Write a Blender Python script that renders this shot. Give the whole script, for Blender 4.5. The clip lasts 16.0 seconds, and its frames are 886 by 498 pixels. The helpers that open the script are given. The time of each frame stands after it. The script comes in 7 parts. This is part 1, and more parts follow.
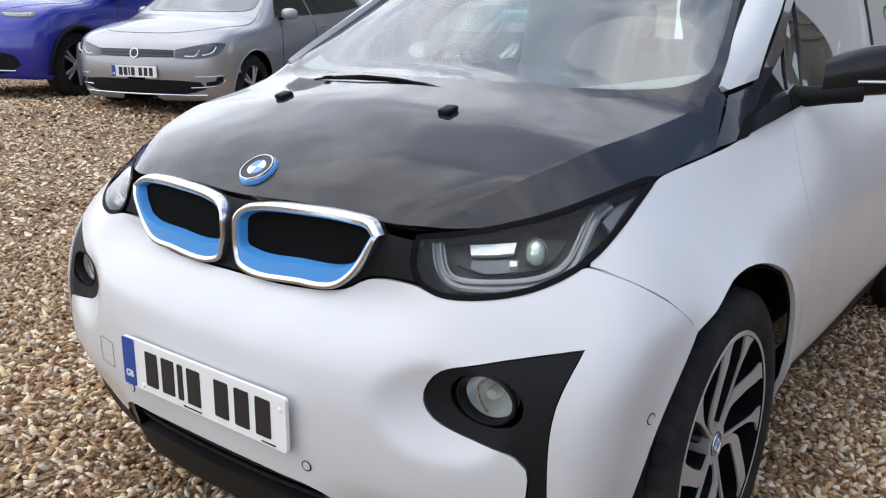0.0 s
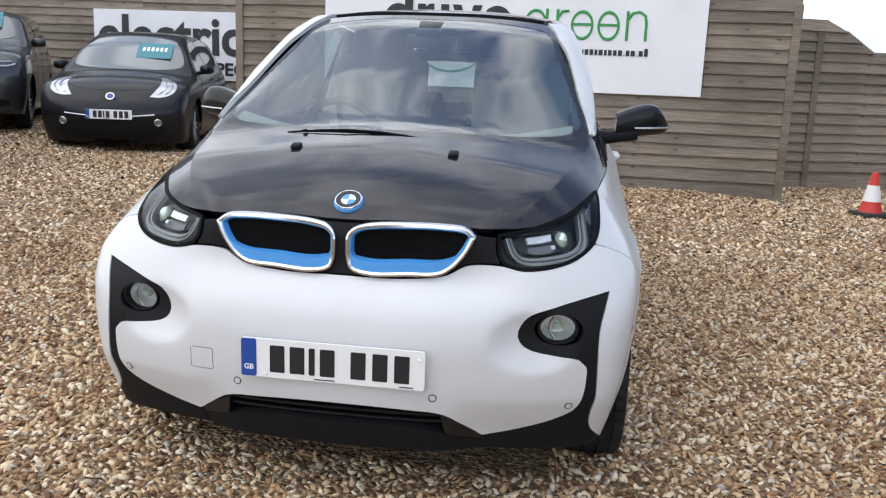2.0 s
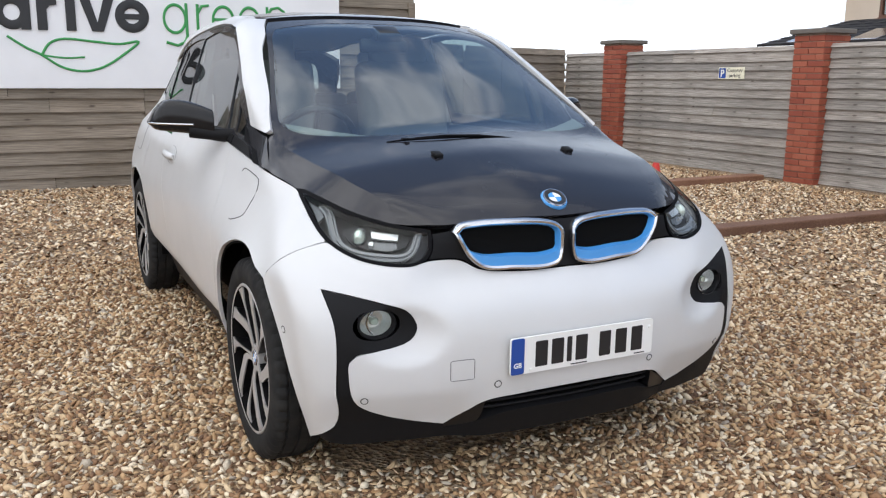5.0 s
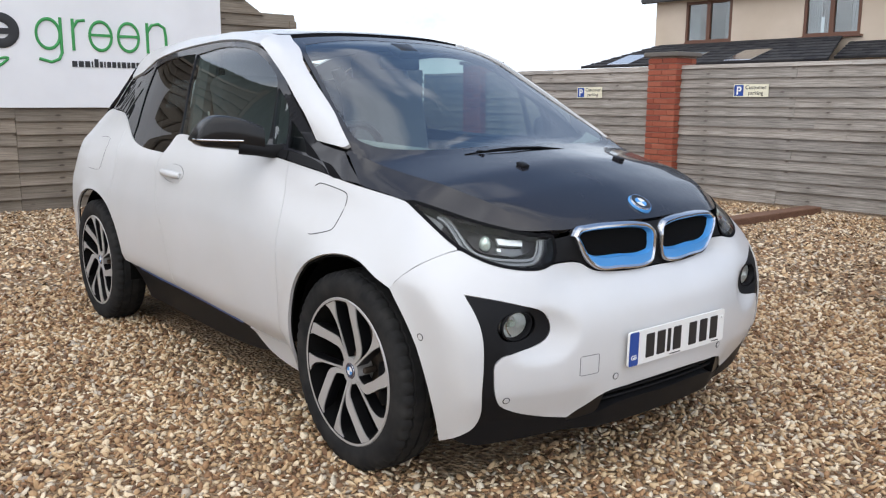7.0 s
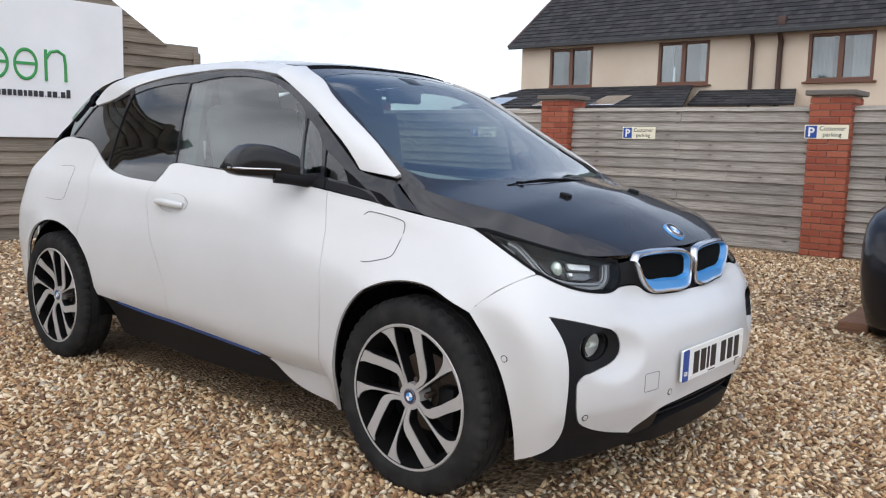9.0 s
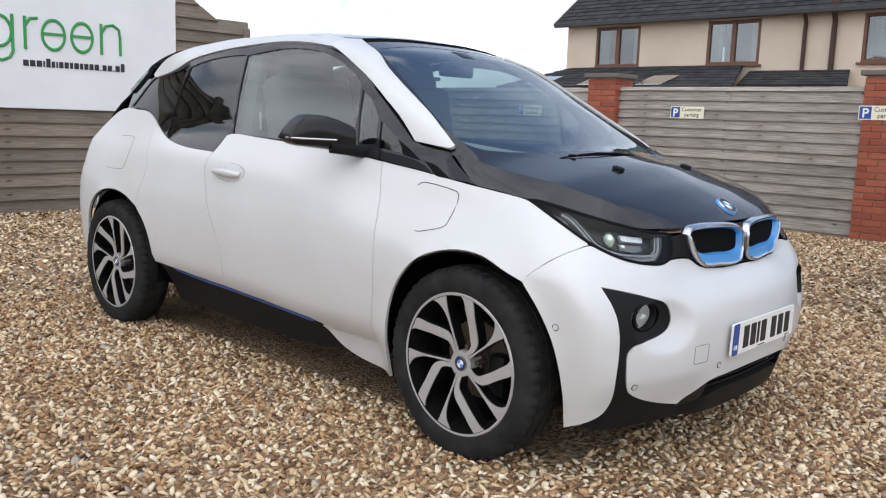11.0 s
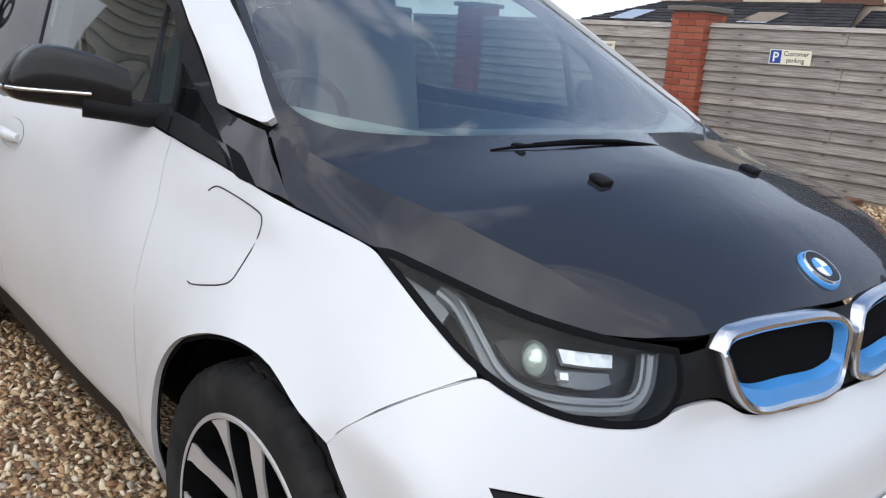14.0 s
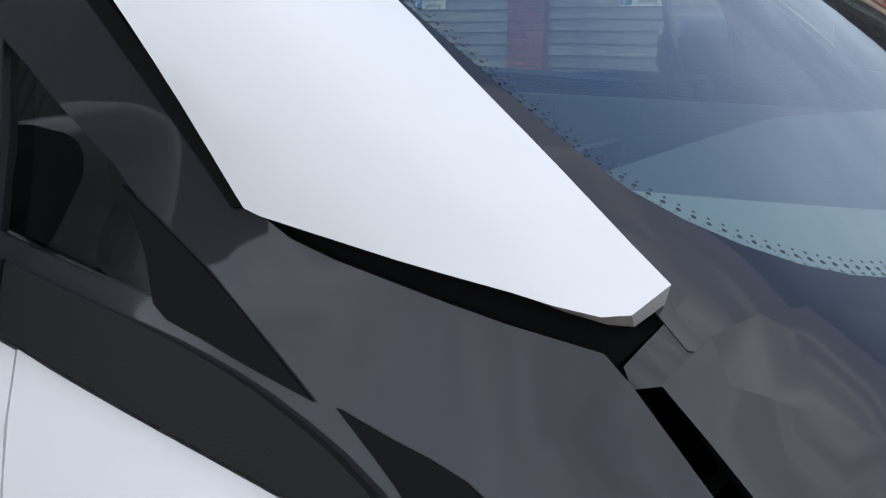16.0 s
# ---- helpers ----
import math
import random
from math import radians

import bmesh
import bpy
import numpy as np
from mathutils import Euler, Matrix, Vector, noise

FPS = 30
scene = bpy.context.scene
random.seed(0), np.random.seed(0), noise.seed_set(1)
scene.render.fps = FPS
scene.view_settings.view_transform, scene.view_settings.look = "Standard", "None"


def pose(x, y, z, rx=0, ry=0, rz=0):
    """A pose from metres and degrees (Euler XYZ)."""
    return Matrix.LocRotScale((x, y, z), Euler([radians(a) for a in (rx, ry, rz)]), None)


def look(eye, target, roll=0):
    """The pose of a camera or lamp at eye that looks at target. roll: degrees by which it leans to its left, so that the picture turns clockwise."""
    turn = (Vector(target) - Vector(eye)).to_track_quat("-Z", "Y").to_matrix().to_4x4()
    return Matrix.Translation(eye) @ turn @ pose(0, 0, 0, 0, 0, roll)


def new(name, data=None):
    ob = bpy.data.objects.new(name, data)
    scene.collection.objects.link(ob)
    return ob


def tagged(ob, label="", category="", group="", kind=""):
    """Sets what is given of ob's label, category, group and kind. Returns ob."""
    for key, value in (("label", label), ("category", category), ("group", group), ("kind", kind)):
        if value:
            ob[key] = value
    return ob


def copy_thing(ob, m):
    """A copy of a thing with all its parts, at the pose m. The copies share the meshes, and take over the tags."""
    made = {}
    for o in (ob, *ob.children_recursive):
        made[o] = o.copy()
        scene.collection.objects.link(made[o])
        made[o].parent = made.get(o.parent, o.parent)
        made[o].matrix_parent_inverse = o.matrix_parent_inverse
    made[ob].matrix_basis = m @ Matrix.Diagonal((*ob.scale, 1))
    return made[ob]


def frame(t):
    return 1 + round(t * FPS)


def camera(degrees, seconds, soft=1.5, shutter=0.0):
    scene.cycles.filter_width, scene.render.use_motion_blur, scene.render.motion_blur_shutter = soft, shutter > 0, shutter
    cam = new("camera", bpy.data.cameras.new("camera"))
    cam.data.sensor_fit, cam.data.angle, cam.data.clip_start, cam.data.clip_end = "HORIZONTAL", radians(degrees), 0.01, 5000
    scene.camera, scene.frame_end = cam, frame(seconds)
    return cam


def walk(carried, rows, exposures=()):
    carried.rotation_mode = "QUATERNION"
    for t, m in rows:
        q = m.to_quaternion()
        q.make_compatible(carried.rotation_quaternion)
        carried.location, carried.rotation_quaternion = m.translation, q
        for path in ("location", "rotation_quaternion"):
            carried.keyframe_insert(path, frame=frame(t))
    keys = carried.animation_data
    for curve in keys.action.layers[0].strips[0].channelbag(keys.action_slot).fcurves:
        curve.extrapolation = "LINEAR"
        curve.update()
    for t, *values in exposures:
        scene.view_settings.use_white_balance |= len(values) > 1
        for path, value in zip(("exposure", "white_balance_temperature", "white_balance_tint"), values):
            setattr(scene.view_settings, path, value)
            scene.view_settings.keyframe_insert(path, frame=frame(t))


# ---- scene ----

# ---- camera ----
cam = camera(55.1, 16.0, soft=1.2)
PATH = [
    (0, (2.969, 1.352, 1.181), (1.426, 0.18, 0.685), 1.3),
    (0.5, (3.306, 1.233, 1.213), (1.592, 0.326, 0.722), 2.9),
    (1, (3.59, 1.065, 1.225), (1.769, 0.366, 0.785), 2.9),
    (1.5, (3.872, 0.834, 1.266), (1.972, 0.358, 0.862), 2.6),
    (2, (4.16, 0.608, 1.258), (2.219, 0.333, 0.859), 2.3),
    (2.5, (4.298, 0.267, 1.24), (2.346, 0.179, 0.814), 1.8),
    (3, (4.389, -0.081, 1.26), (2.436, -0.005, 0.838), 1.6),
    (3.5, (4.414, -0.433, 1.282), (2.479, -0.14, 0.871), 1.5),
    (4, (4.268, -0.803, 1.277), (2.371, -0.32, 0.865), 0.8),
    (4.5, (4.136, -1.14, 1.285), (2.298, -0.468, 0.871), 0.1),
    (4.7, (4.084, -1.284, 1.276), (2.281, -0.521, 0.867), 0.2),
    (6.8, (3.634, -2.262, 1.239), (2.09, -1.035, 0.908), 0.2),
    (7, (3.605, -2.324, 1.239), (2.083, -1.073, 0.893), 0.3),
    (7.5, (3.479, -2.491, 1.22), (2.011, -1.18, 0.867), -0.3),
    (8, (3.377, -2.615, 1.209), (1.967, -1.235, 0.884), 0.6),
    (8.5, (3.292, -2.738, 1.211), (1.939, -1.29, 0.942), 1.5),
    (9, (3.183, -2.89, 1.204), (1.896, -1.38, 0.952), 1.4),
    (9.5, (3.095, -3.031, 1.188), (1.829, -1.507, 0.914), 1.6),
    (9.7, (3.066, -3.069, 1.172), (1.792, -1.554, 0.886), 1.6),
    (11.8, (3.279, -2.736, 1.19), (1.832, -1.397, 0.85), 1.5),
    (12, (3.288, -2.657, 1.22), (1.818, -1.349, 0.862), 1.3),
    (12.5, (3.215, -2.433, 1.202), (1.754, -1.122, 0.82), 1.6),
    (13, (3.045, -2.129, 1.255), (1.622, -0.789, 0.83), 2.4),
    (13.5, (2.817, -1.753, 1.264), (1.367, -0.448, 0.821), 3.5),
    (14, (2.488, -1.474, 1.237), (1.026, -0.192, 0.77), 4.3),
    (14.5, (2.09, -1.301, 1.256), (0.684, 0.036, 0.77), 2.6),
    (14.7, (1.894, -1.225, 1.25), (0.535, 0.157, 0.758), 1.6),
    (15, (1.585, -1.096, 1.216), (0.266, 0.339, 0.768), 1.1),
    (15.2, (1.411, -1.037, 1.203), (0.135, 0.439, 0.763), -0.0),
    (15.5, (1.258, -0.978, 1.191), (0.055, 0.554, 0.736), 0.8),
    (15.7, (1.213, -0.956, 1.181), (0.051, 0.603, 0.711), 0.4),
    (16, (1.195, -0.957, 1.172), (0.09, 0.626, 0.649), 0.0),
]
walk(cam, [(t, look(eye, target, roll)) for t, eye, target, roll in PATH],
     [(0, 0.14, 6860, 10), (1.5, 0.14, 6860, 10), (4.5, 0.06, 6960, 10), (7, 0.05, 6910, 10), (9.5, 0.0, 6960, 10), (12.5, 0.03, 6860, 10), (14, 0.02, 6760, 10), (15, 0.15, 6480, 9), (15.5, -0.06, 6520, 9), (16, -0.12, 6550, 9)])


# ---- daylight: bright thin overcast with some blue ----
world = bpy.data.worlds.new("sky")
scene.world = world
world.use_nodes = True
wn, wl = world.node_tree.nodes, world.node_tree.links
background = wn["Background"]
sky = wn.new("ShaderNodeTexSky")
sky.sky_type, sky.sun_disc = "NISHITA", False
sky.sun_elevation, sky.sun_rotation, sky.altitude = radians(70), radians(105), 50
sky.air_density, sky.dust_density, sky.ozone_density = 1.0, 0.6, 2.2
where = wn.new("ShaderNodeTexCoord")
stretch = wn.new("ShaderNodeMapping")
stretch.inputs["Scale"].default_value = (0.9, 1.8, 3.0)
cloud = wn.new("ShaderNodeTexNoise")
cloud.inputs["Scale"].default_value, cloud.inputs["Detail"].default_value, cloud.inputs["Roughness"].default_value = 2.0, 6.0, 0.55
cover = wn.new("ShaderNodeMapRange")
cover.inputs["From Min"].default_value, cover.inputs["From Max"].default_value = 0.45, 0.64
height = wn.new("ShaderNodeSeparateXYZ")
haze = wn.new("ShaderNodeMapRange")
haze.inputs["From Min"].default_value, haze.inputs["From Max"].default_value = 0.05, 0.62
haze.inputs["To Min"].default_value, haze.inputs["To Max"].default_value = 0.9, 0.0
both = wn.new("ShaderNodeMath")
both.operation, both.use_clamp = "ADD", True
mix = wn.new("ShaderNodeMix")
mix.data_type = "RGBA"
wl.new(where.outputs["Generated"], stretch.inputs["Vector"])
wl.new(stretch.outputs["Vector"], cloud.inputs["Vector"])
wl.new(where.outputs["Generated"], height.inputs["Vector"])
wl.new(height.outputs["Z"], haze.inputs["Value"])
wl.new(cloud.outputs["Fac"], cover.inputs["Value"])
wl.new(cover.outputs["Result"], both.inputs[0])
# the cloud is thicker and brighter to one side of the sky, broken and blue to the other
aspect = wn.new("ShaderNodeVectorMath")
aspect.operation = "DOT_PRODUCT"
aspect.inputs[1].default_value = (0.10, -0.99, 0.0)
thick = wn.new("ShaderNodeMapRange")
thick.inputs["From Min"].default_value, thick.inputs["From Max"].default_value = -0.70, 0.85
thick.inputs["To Min"].default_value, thick.inputs["To Max"].default_value = -0.72, 0.95
total = wn.new("ShaderNodeMath")
total.operation = "MAXIMUM"
bright = wn.new("ShaderNodeMapRange")
bright.inputs["From Min"].default_value, bright.inputs["From Max"].default_value = -0.9, 0.8
bright.inputs["To Min"].default_value, bright.inputs["To Max"].default_value = 0.77, 1.15
shine = wn.new("ShaderNodeVectorMath")
shine.operation = "SCALE"
shine.inputs[0].default_value = (8.3, 9.0, 10.3)
wl.new(where.outputs["Generated"], aspect.inputs[0])
wl.new(aspect.outputs["Value"], thick.inputs["Value"])
wl.new(aspect.outputs["Value"], bright.inputs["Value"])
wl.new(thick.outputs["Result"], both.inputs[1])
wl.new(both.outputs["Value"], total.inputs[0])
wl.new(haze.outputs["Result"], total.inputs[1])
# thin and thick streaks within the cloud
wisp_place, wisp, wisp_range, streaked = wn.new("ShaderNodeMapping"), wn.new("ShaderNodeTexNoise"), wn.new("ShaderNodeMapRange"), wn.new("ShaderNodeMath")
wisp_place.inputs["Rotation"].default_value = (0.4, 0.3, 0.6)
wisp_place.inputs["Scale"].default_value = (1.2, 3.4, 4.5)
wisp.inputs["Scale"].default_value, wisp.inputs["Detail"].default_value, wisp.inputs["Roughness"].default_value = 2.2, 7.0, 0.6
wisp_range.inputs["From Min"].default_value, wisp_range.inputs["From Max"].default_value = 0.30, 0.70
wisp_range.inputs["To Min"].default_value, wisp_range.inputs["To Max"].default_value = 0.62, 1.42
streaked.operation = "MULTIPLY"
wl.new(where.outputs["Generated"], wisp_place.inputs["Vector"])
wl.new(wisp_place.outputs["Vector"], wisp.inputs["Vector"])
wl.new(wisp.outputs["Fac"], wisp_range.inputs["Value"])
wl.new(bright.outputs["Result"], streaked.inputs[0])
wl.new(wisp_range.outputs["Result"], streaked.inputs[1])
wl.new(streaked.outputs["Value"], shine.inputs["Scale"])
wl.new(shine.outputs["Vector"], mix.inputs["B"])
wl.new(total.outputs["Value"], mix.inputs["Factor"])
clear = wn.new("ShaderNodeVectorMath")
clear.operation = "MULTIPLY"
clear.inputs[1].default_value = (1.08, 1.16, 1.20)
wl.new(sky.outputs["Color"], clear.inputs[0])
wl.new(clear.outputs["Vector"], mix.inputs["A"])
# soft glow of the veiled sun round its place
near_sun = wn.new("ShaderNodeVectorMath")
near_sun.operation = "DOT_PRODUCT"
near_sun.inputs[1].default_value = Vector((3.2, -0.9, 9.0)).normalized()
toward, glow = wn.new("ShaderNodeMath"), wn.new("ShaderNodeMath")
toward.operation, glow.operation = "MAXIMUM", "POWER"
toward.inputs[1].default_value, glow.inputs[1].default_value = 0.0, 6.0
veil, lit = wn.new("ShaderNodeVectorMath"), wn.new("ShaderNodeVectorMath")
veil.operation, lit.operation = "SCALE", "ADD"
veil.inputs[0].default_value = (3.9, 3.9, 3.8)
wl.new(where.outputs["Generated"], near_sun.inputs[0])
wl.new(near_sun.outputs["Value"], toward.inputs[0])
wl.new(toward.outputs["Value"], glow.inputs[0])
wl.new(glow.outputs["Value"], veil.inputs["Scale"])
wl.new(mix.outputs["Result"], lit.inputs[0])
wl.new(veil.outputs["Vector"], lit.inputs[1])
wl.new(lit.outputs["Vector"], background.inputs["Color"])
background.inputs["Strength"].default_value = 0.170
sun = new("sun", bpy.data.lights.new("sun", "SUN"))
sun.data.energy, sun.data.angle, sun.data.color = 0.62, radians(95), (1.0, 0.95, 0.88)
sun.matrix_world = look((3.2, -0.9, 9), (0, 0, 0))

# ---- materials ----
def material(name, colour, rough=0.5, metal=0.0, coat=0.0, **more):
    m = bpy.data.materials.new(name)
    m.use_nodes = True
    b = m.node_tree.nodes["Principled BSDF"]
    b.inputs["Base Color"].default_value = (*colour, 1)
    b.inputs["Roughness"].default_value, b.inputs["Metallic"].default_value = rough, metal
    b.inputs["Coat Weight"].default_value, b.inputs["Coat Roughness"].default_value = coat, 0.03
    for key, value in more.items():
        b.inputs[key.replace("_", " ")].default_value = value
    return m


def texture(m, kind, scale, coords="Object", stretch=(1, 1, 1), detail=4.0, rough=0.55):
    n, l = m.node_tree.nodes, m.node_tree.links
    tc, mp = n.new("ShaderNodeTexCoord"), n.new("ShaderNodeMapping")
    mp.inputs["Scale"].default_value = stretch
    t = n.new("ShaderNodeTexNoise" if kind == "noise" else "ShaderNodeTexVoronoi")
    t.inputs["Scale"].default_value = scale
    if kind == "noise":
        t.inputs["Detail"].default_value, t.inputs["Roughness"].default_value = detail, rough
    l.new(tc.outputs[coords], mp.inputs["Vector"])
    l.new(mp.outputs["Vector"], t.inputs["Vector"])
    return t


def ramp(m, source, stops):
    n = m.node_tree.nodes.new("ShaderNodeValToRGB")
    e = n.color_ramp.elements
    while len(e) < len(stops):
        e.new(0.5)
    for k, (at, colour) in zip(e, stops):
        k.position, k.color = at, (*colour, 1)
    m.node_tree.links.new(source, n.inputs["Fac"])
    return n.outputs["Color"]


def blend(m, mode, factor, a, b):
    n = m.node_tree.nodes.new("ShaderNodeMix")
    n.data_type, n.blend_type = "RGBA", mode
    for socket, value in (("Factor", factor), ("A", a), ("B", b)):
        if isinstance(value, bpy.types.NodeSocket):
            m.node_tree.links.new(value, n.inputs[socket])
        else:
            n.inputs[socket].default_value = value if socket == "Factor" else (*value, 1)
    return n.outputs["Result"]


def bump(m, height, strength, distance):
    n = m.node_tree.nodes.new("ShaderNodeBump")
    n.inputs["Strength"].default_value, n.inputs["Distance"].default_value = strength, distance
    m.node_tree.links.new(height, n.inputs["Height"])
    m.node_tree.links.new(n.outputs["Normal"], m.node_tree.nodes["Principled BSDF"].inputs["Normal"])


def paint(m, socket, name="Base Color"):
    m.node_tree.links.new(socket, m.node_tree.nodes["Principled BSDF"].inputs[name])


def random_of(m, islands=False):
    if islands:
        return m.node_tree.nodes.new("ShaderNodeNewGeometry").outputs["Random Per Island"]
    return m.node_tree.nodes.new("ShaderNodeObjectInfo").outputs["Random"]


# car paint: faint dust and film of dirt over the lacquer
WHITE = material("white_paint", (0.675, 0.675, 0.675), 0.42, 0, 0.6, Coat_Roughness=0.16)
paint(WHITE, ramp(WHITE, texture(WHITE, "noise", 2.3).outputs["Fac"], [(0.3, (0.565, 0.565, 0.56)), (0.7, (0.605, 0.605, 0.61))]))
paint(WHITE, ramp(WHITE, texture(WHITE, "noise", 9.0).outputs["Fac"], [(0.3, (0.38,) * 3), (0.7, (0.5,) * 3)]), "Roughness")
BLACK = material("black_paint", (0.018, 0.018, 0.022), 0.2, 0, 0.72, Coat_Roughness=0.035, Specular_IOR_Level=0.05)
paint(BLACK, ramp(BLACK, texture(BLACK, "noise", 6.0).outputs["Fac"], [(0.3, (0.16,) * 3), (0.75, (0.3,) * 3)]), "Roughness")
PLASTIC = material("black_plastic", (0.010, 0.010, 0.011), 0.5, 0, 0, Specular_IOR_Level=0.12)
bump(PLASTIC, texture(PLASTIC, "noise", 900).outputs["Fac"], 0.15, 0.001)
MATTE = material("matte_black", (0.006, 0.006, 0.007), 0.6, 0, 0, Specular_IOR_Level=0.05)
SATIN = material("satin_black", (0.006, 0.006, 0.007), 0.3)
# near-black: for black parts, and for shade put into gaps and openings
DARK = material("black_and_gap_shade", (0.004, 0.004, 0.004), 0.95, 0, 0, Specular_IOR_Level=0.1)
RUBBER = material("tyre_rubber", (0.025, 0.025, 0.026), 0.8, 0, 0, Specular_IOR_Level=0.15)
paint(RUBBER, ramp(RUBBER, texture(RUBBER, "noise", 14).outputs["Fac"], [(0.35, (0.014, 0.014, 0.015)), (0.8, (0.034, 0.033, 0.031))]))
CHROME = material("satin_chrome", (0.62, 0.63, 0.65), 0.18, 1.0)
SILVER = material("turned_alloy", (0.46, 0.45, 0.445), 0.38, 0.35)
BLUE = material("accent_blue", (0.06, 0.30, 0.68), 0.35, 0, 0.5)
DEEPBLUE = material("plate_blue", (0.01, 0.06, 0.30), 0.4)
PLATE = material("plate_white", (0.80, 0.80, 0.78), 0.35, 0, 0.3)
INK = material("black_ink", (0.012, 0.012, 0.014), 0.45)
LAMPGLASS = material("lamp_bulb_glass", (0.50, 0.60, 0.52), 0.08, 0, 0.6, IOR=1.45, Transmission_Weight=0.25)
REFLECTOR = material("lamp_reflector", (0.42, 0.43, 0.44), 0.25, 1.0)
SEAT = material("seat_cloth", (0.17, 0.175, 0.18), 0.9)
TRIM = material("dash_plastic", (0.20, 0.21, 0.21), 0.7)
TEAL = material("teal_card", (0.03, 0.20, 0.235), 0.4)


def glass(name, tint, film, rough=0.02, power=4.0):
    """Thin pane: mostly clear, with a mirror film that grows at a slant."""
    m = bpy.data.materials.new(name)
    m.use_nodes = True
    n, l = m.node_tree.nodes, m.node_tree.links
    n.clear()
    out, mixer = n.new("ShaderNodeOutputMaterial"), n.new("ShaderNodeMixShader")
    clear, gloss = n.new("ShaderNodeBsdfTransparent"), n.new("ShaderNodeBsdfGlossy")
    clear.inputs["Color"].default_value = (*tint, 1)
    gloss.inputs["Roughness"].default_value = rough
    rim, steep, rise = n.new("ShaderNodeLayerWeight"), n.new("ShaderNodeMath"), n.new("ShaderNodeMath")
    rim.inputs["Blend"].default_value = 0.5
    steep.operation, rise.operation = "POWER", "MULTIPLY_ADD"
    steep.inputs[1].default_value = power
    rise.inputs[1].default_value, rise.inputs[2].default_value = 0.9 - film, film
    l.new(rim.outputs["Facing"], steep.inputs[0])
    l.new(steep.outputs["Value"], rise.inputs[0])
    l.new(rise.outputs["Value"], mixer.inputs["Fac"])
    l.new(clear.outputs["BSDF"], mixer.inputs[1])
    l.new(gloss.outputs["BSDF"], mixer.inputs[2])
    l.new(mixer.outputs["Shader"], out.inputs["Surface"])
    return m


WINDSCREEN = glass("windscreen_glass", (0.80, 0.92, 0.87), 0.088, power=2.3)
TINTED = glass("tinted_glass", (0.07, 0.078, 0.08), 0.075)
SIDEGLASS = glass("side_glass", (0.46, 0.54, 0.53), 0.085, power=3.0)
REARGLASS = glass("rear_glass", (0.50, 0.56, 0.55), 0.08)

GRAVEL = material("gravel_bed", (0.3, 0.25, 0.19), 0.9)
g1 = texture(GRAVEL, "voronoi", 55)
g2 = texture(GRAVEL, "noise", 0.9)
stones = ramp(GRAVEL, g1.outputs["Color"], [(0.1, (0.18, 0.11, 0.065)), (0.35, (0.42, 0.28, 0.16)), (0.6, (0.54, 0.40, 0.25)), (0.9, (0.62, 0.53, 0.41))])
# bed multiplied darker, which paints shade into the gaps between loose stones
paint(GRAVEL, blend(GRAVEL, "MULTIPLY", 1.0, stones, ramp(GRAVEL, g2.outputs["Fac"], [(0.3, (0.44, 0.38, 0.33)), (0.7, (0.74, 0.69, 0.64))])))
bump(GRAVEL, g1.outputs["Distance"], 1.0, 0.02)
STONE = material("loose_stone", (0.4, 0.3, 0.2), 0.8)
hue = ramp(STONE, random_of(STONE, True), [(0.0, (0.11, 0.058, 0.032)), (0.22, (0.31, 0.175, 0.09)), (0.45, (0.48, 0.315, 0.17)), (0.68, (0.64, 0.49, 0.31)), (0.9, (0.80, 0.70, 0.54)), (1.0, (0.30, 0.26, 0.22))])
grit = blend(STONE, "MULTIPLY", 0.5, hue, ramp(STONE, texture(STONE, "noise", 120).outputs["Fac"], [(0.3, (0.6, 0.58, 0.55)), (0.7, (1, 1, 1))]))
paint(STONE, blend(STONE, "MULTIPLY", 1.0, grit, ramp(STONE, texture(STONE, "noise", 0.8).outputs["Fac"], [(0.32, (0.92, 0.84, 0.76)), (0.55, (1.16, 1.14, 1.12)), (0.75, (1.25, 1.23, 1.2))])))


def timber(name, dark, pale, damp):
    m = material(name, pale, 0.85)
    grain = texture(m, "noise", 3.0, "Object", (1.2, 30, 30), 6.0, 0.65)
    patches = texture(m, "noise", 1.1, "Object", (0.8, 2, 2), 3.0)
    knots = texture(m, "voronoi", 2.6, "Object", (1.0, 3.0, 3.0))
    wood = ramp(m, grain.outputs["Fac"], [(0.3, dark), (0.7, pale)])
    wood = blend(m, "MULTIPLY", 0.75, wood, ramp(m, patches.outputs["Fac"], [(0.32, damp), (0.62, (1, 1, 1))]))
    wood = blend(m, "MULTIPLY", 0.8, wood, ramp(m, knots.outputs["Distance"], [(0.045, (0.2, 0.16, 0.14)), (0.11, (1, 1, 1))]))
    paint(m, blend(m, "MULTIPLY", 1.0, wood, ramp(m, random_of(m), [(0.0, (0.72, 0.71, 0.7)), (0.5, (0.95, 0.93, 0.9)), (1.0, (1.12, 1.08, 1.04))])))
    bump(m, grain.outputs["Fac"], 0.5, 0.004)
    return m


BOARD = timber("weathered_board", (0.145, 0.120, 0.094), (0.33, 0.280, 0.225), (0.55, 0.52, 0.47))
GREYBOARD = timber("silvered_board", (0.15, 0.135, 0.122), (0.49, 0.455, 0.42), (0.7, 0.68, 0.66))
SLEEPER = timber("brown_timber", (0.14, 0.07, 0.045), (0.30, 0.16, 0.10), (0.7, 0.65, 0.6))
BRICK = material("red_brick", (0.34, 0.09, 0.055), 0.85)
tone = ramp(BRICK, random_of(BRICK), [(0.0, (0.27, 0.062, 0.036)), (0.5, (0.34, 0.085, 0.045)), (1.0, (0.39, 0.115, 0.065))])
bn = texture(BRICK, "noise", 60)
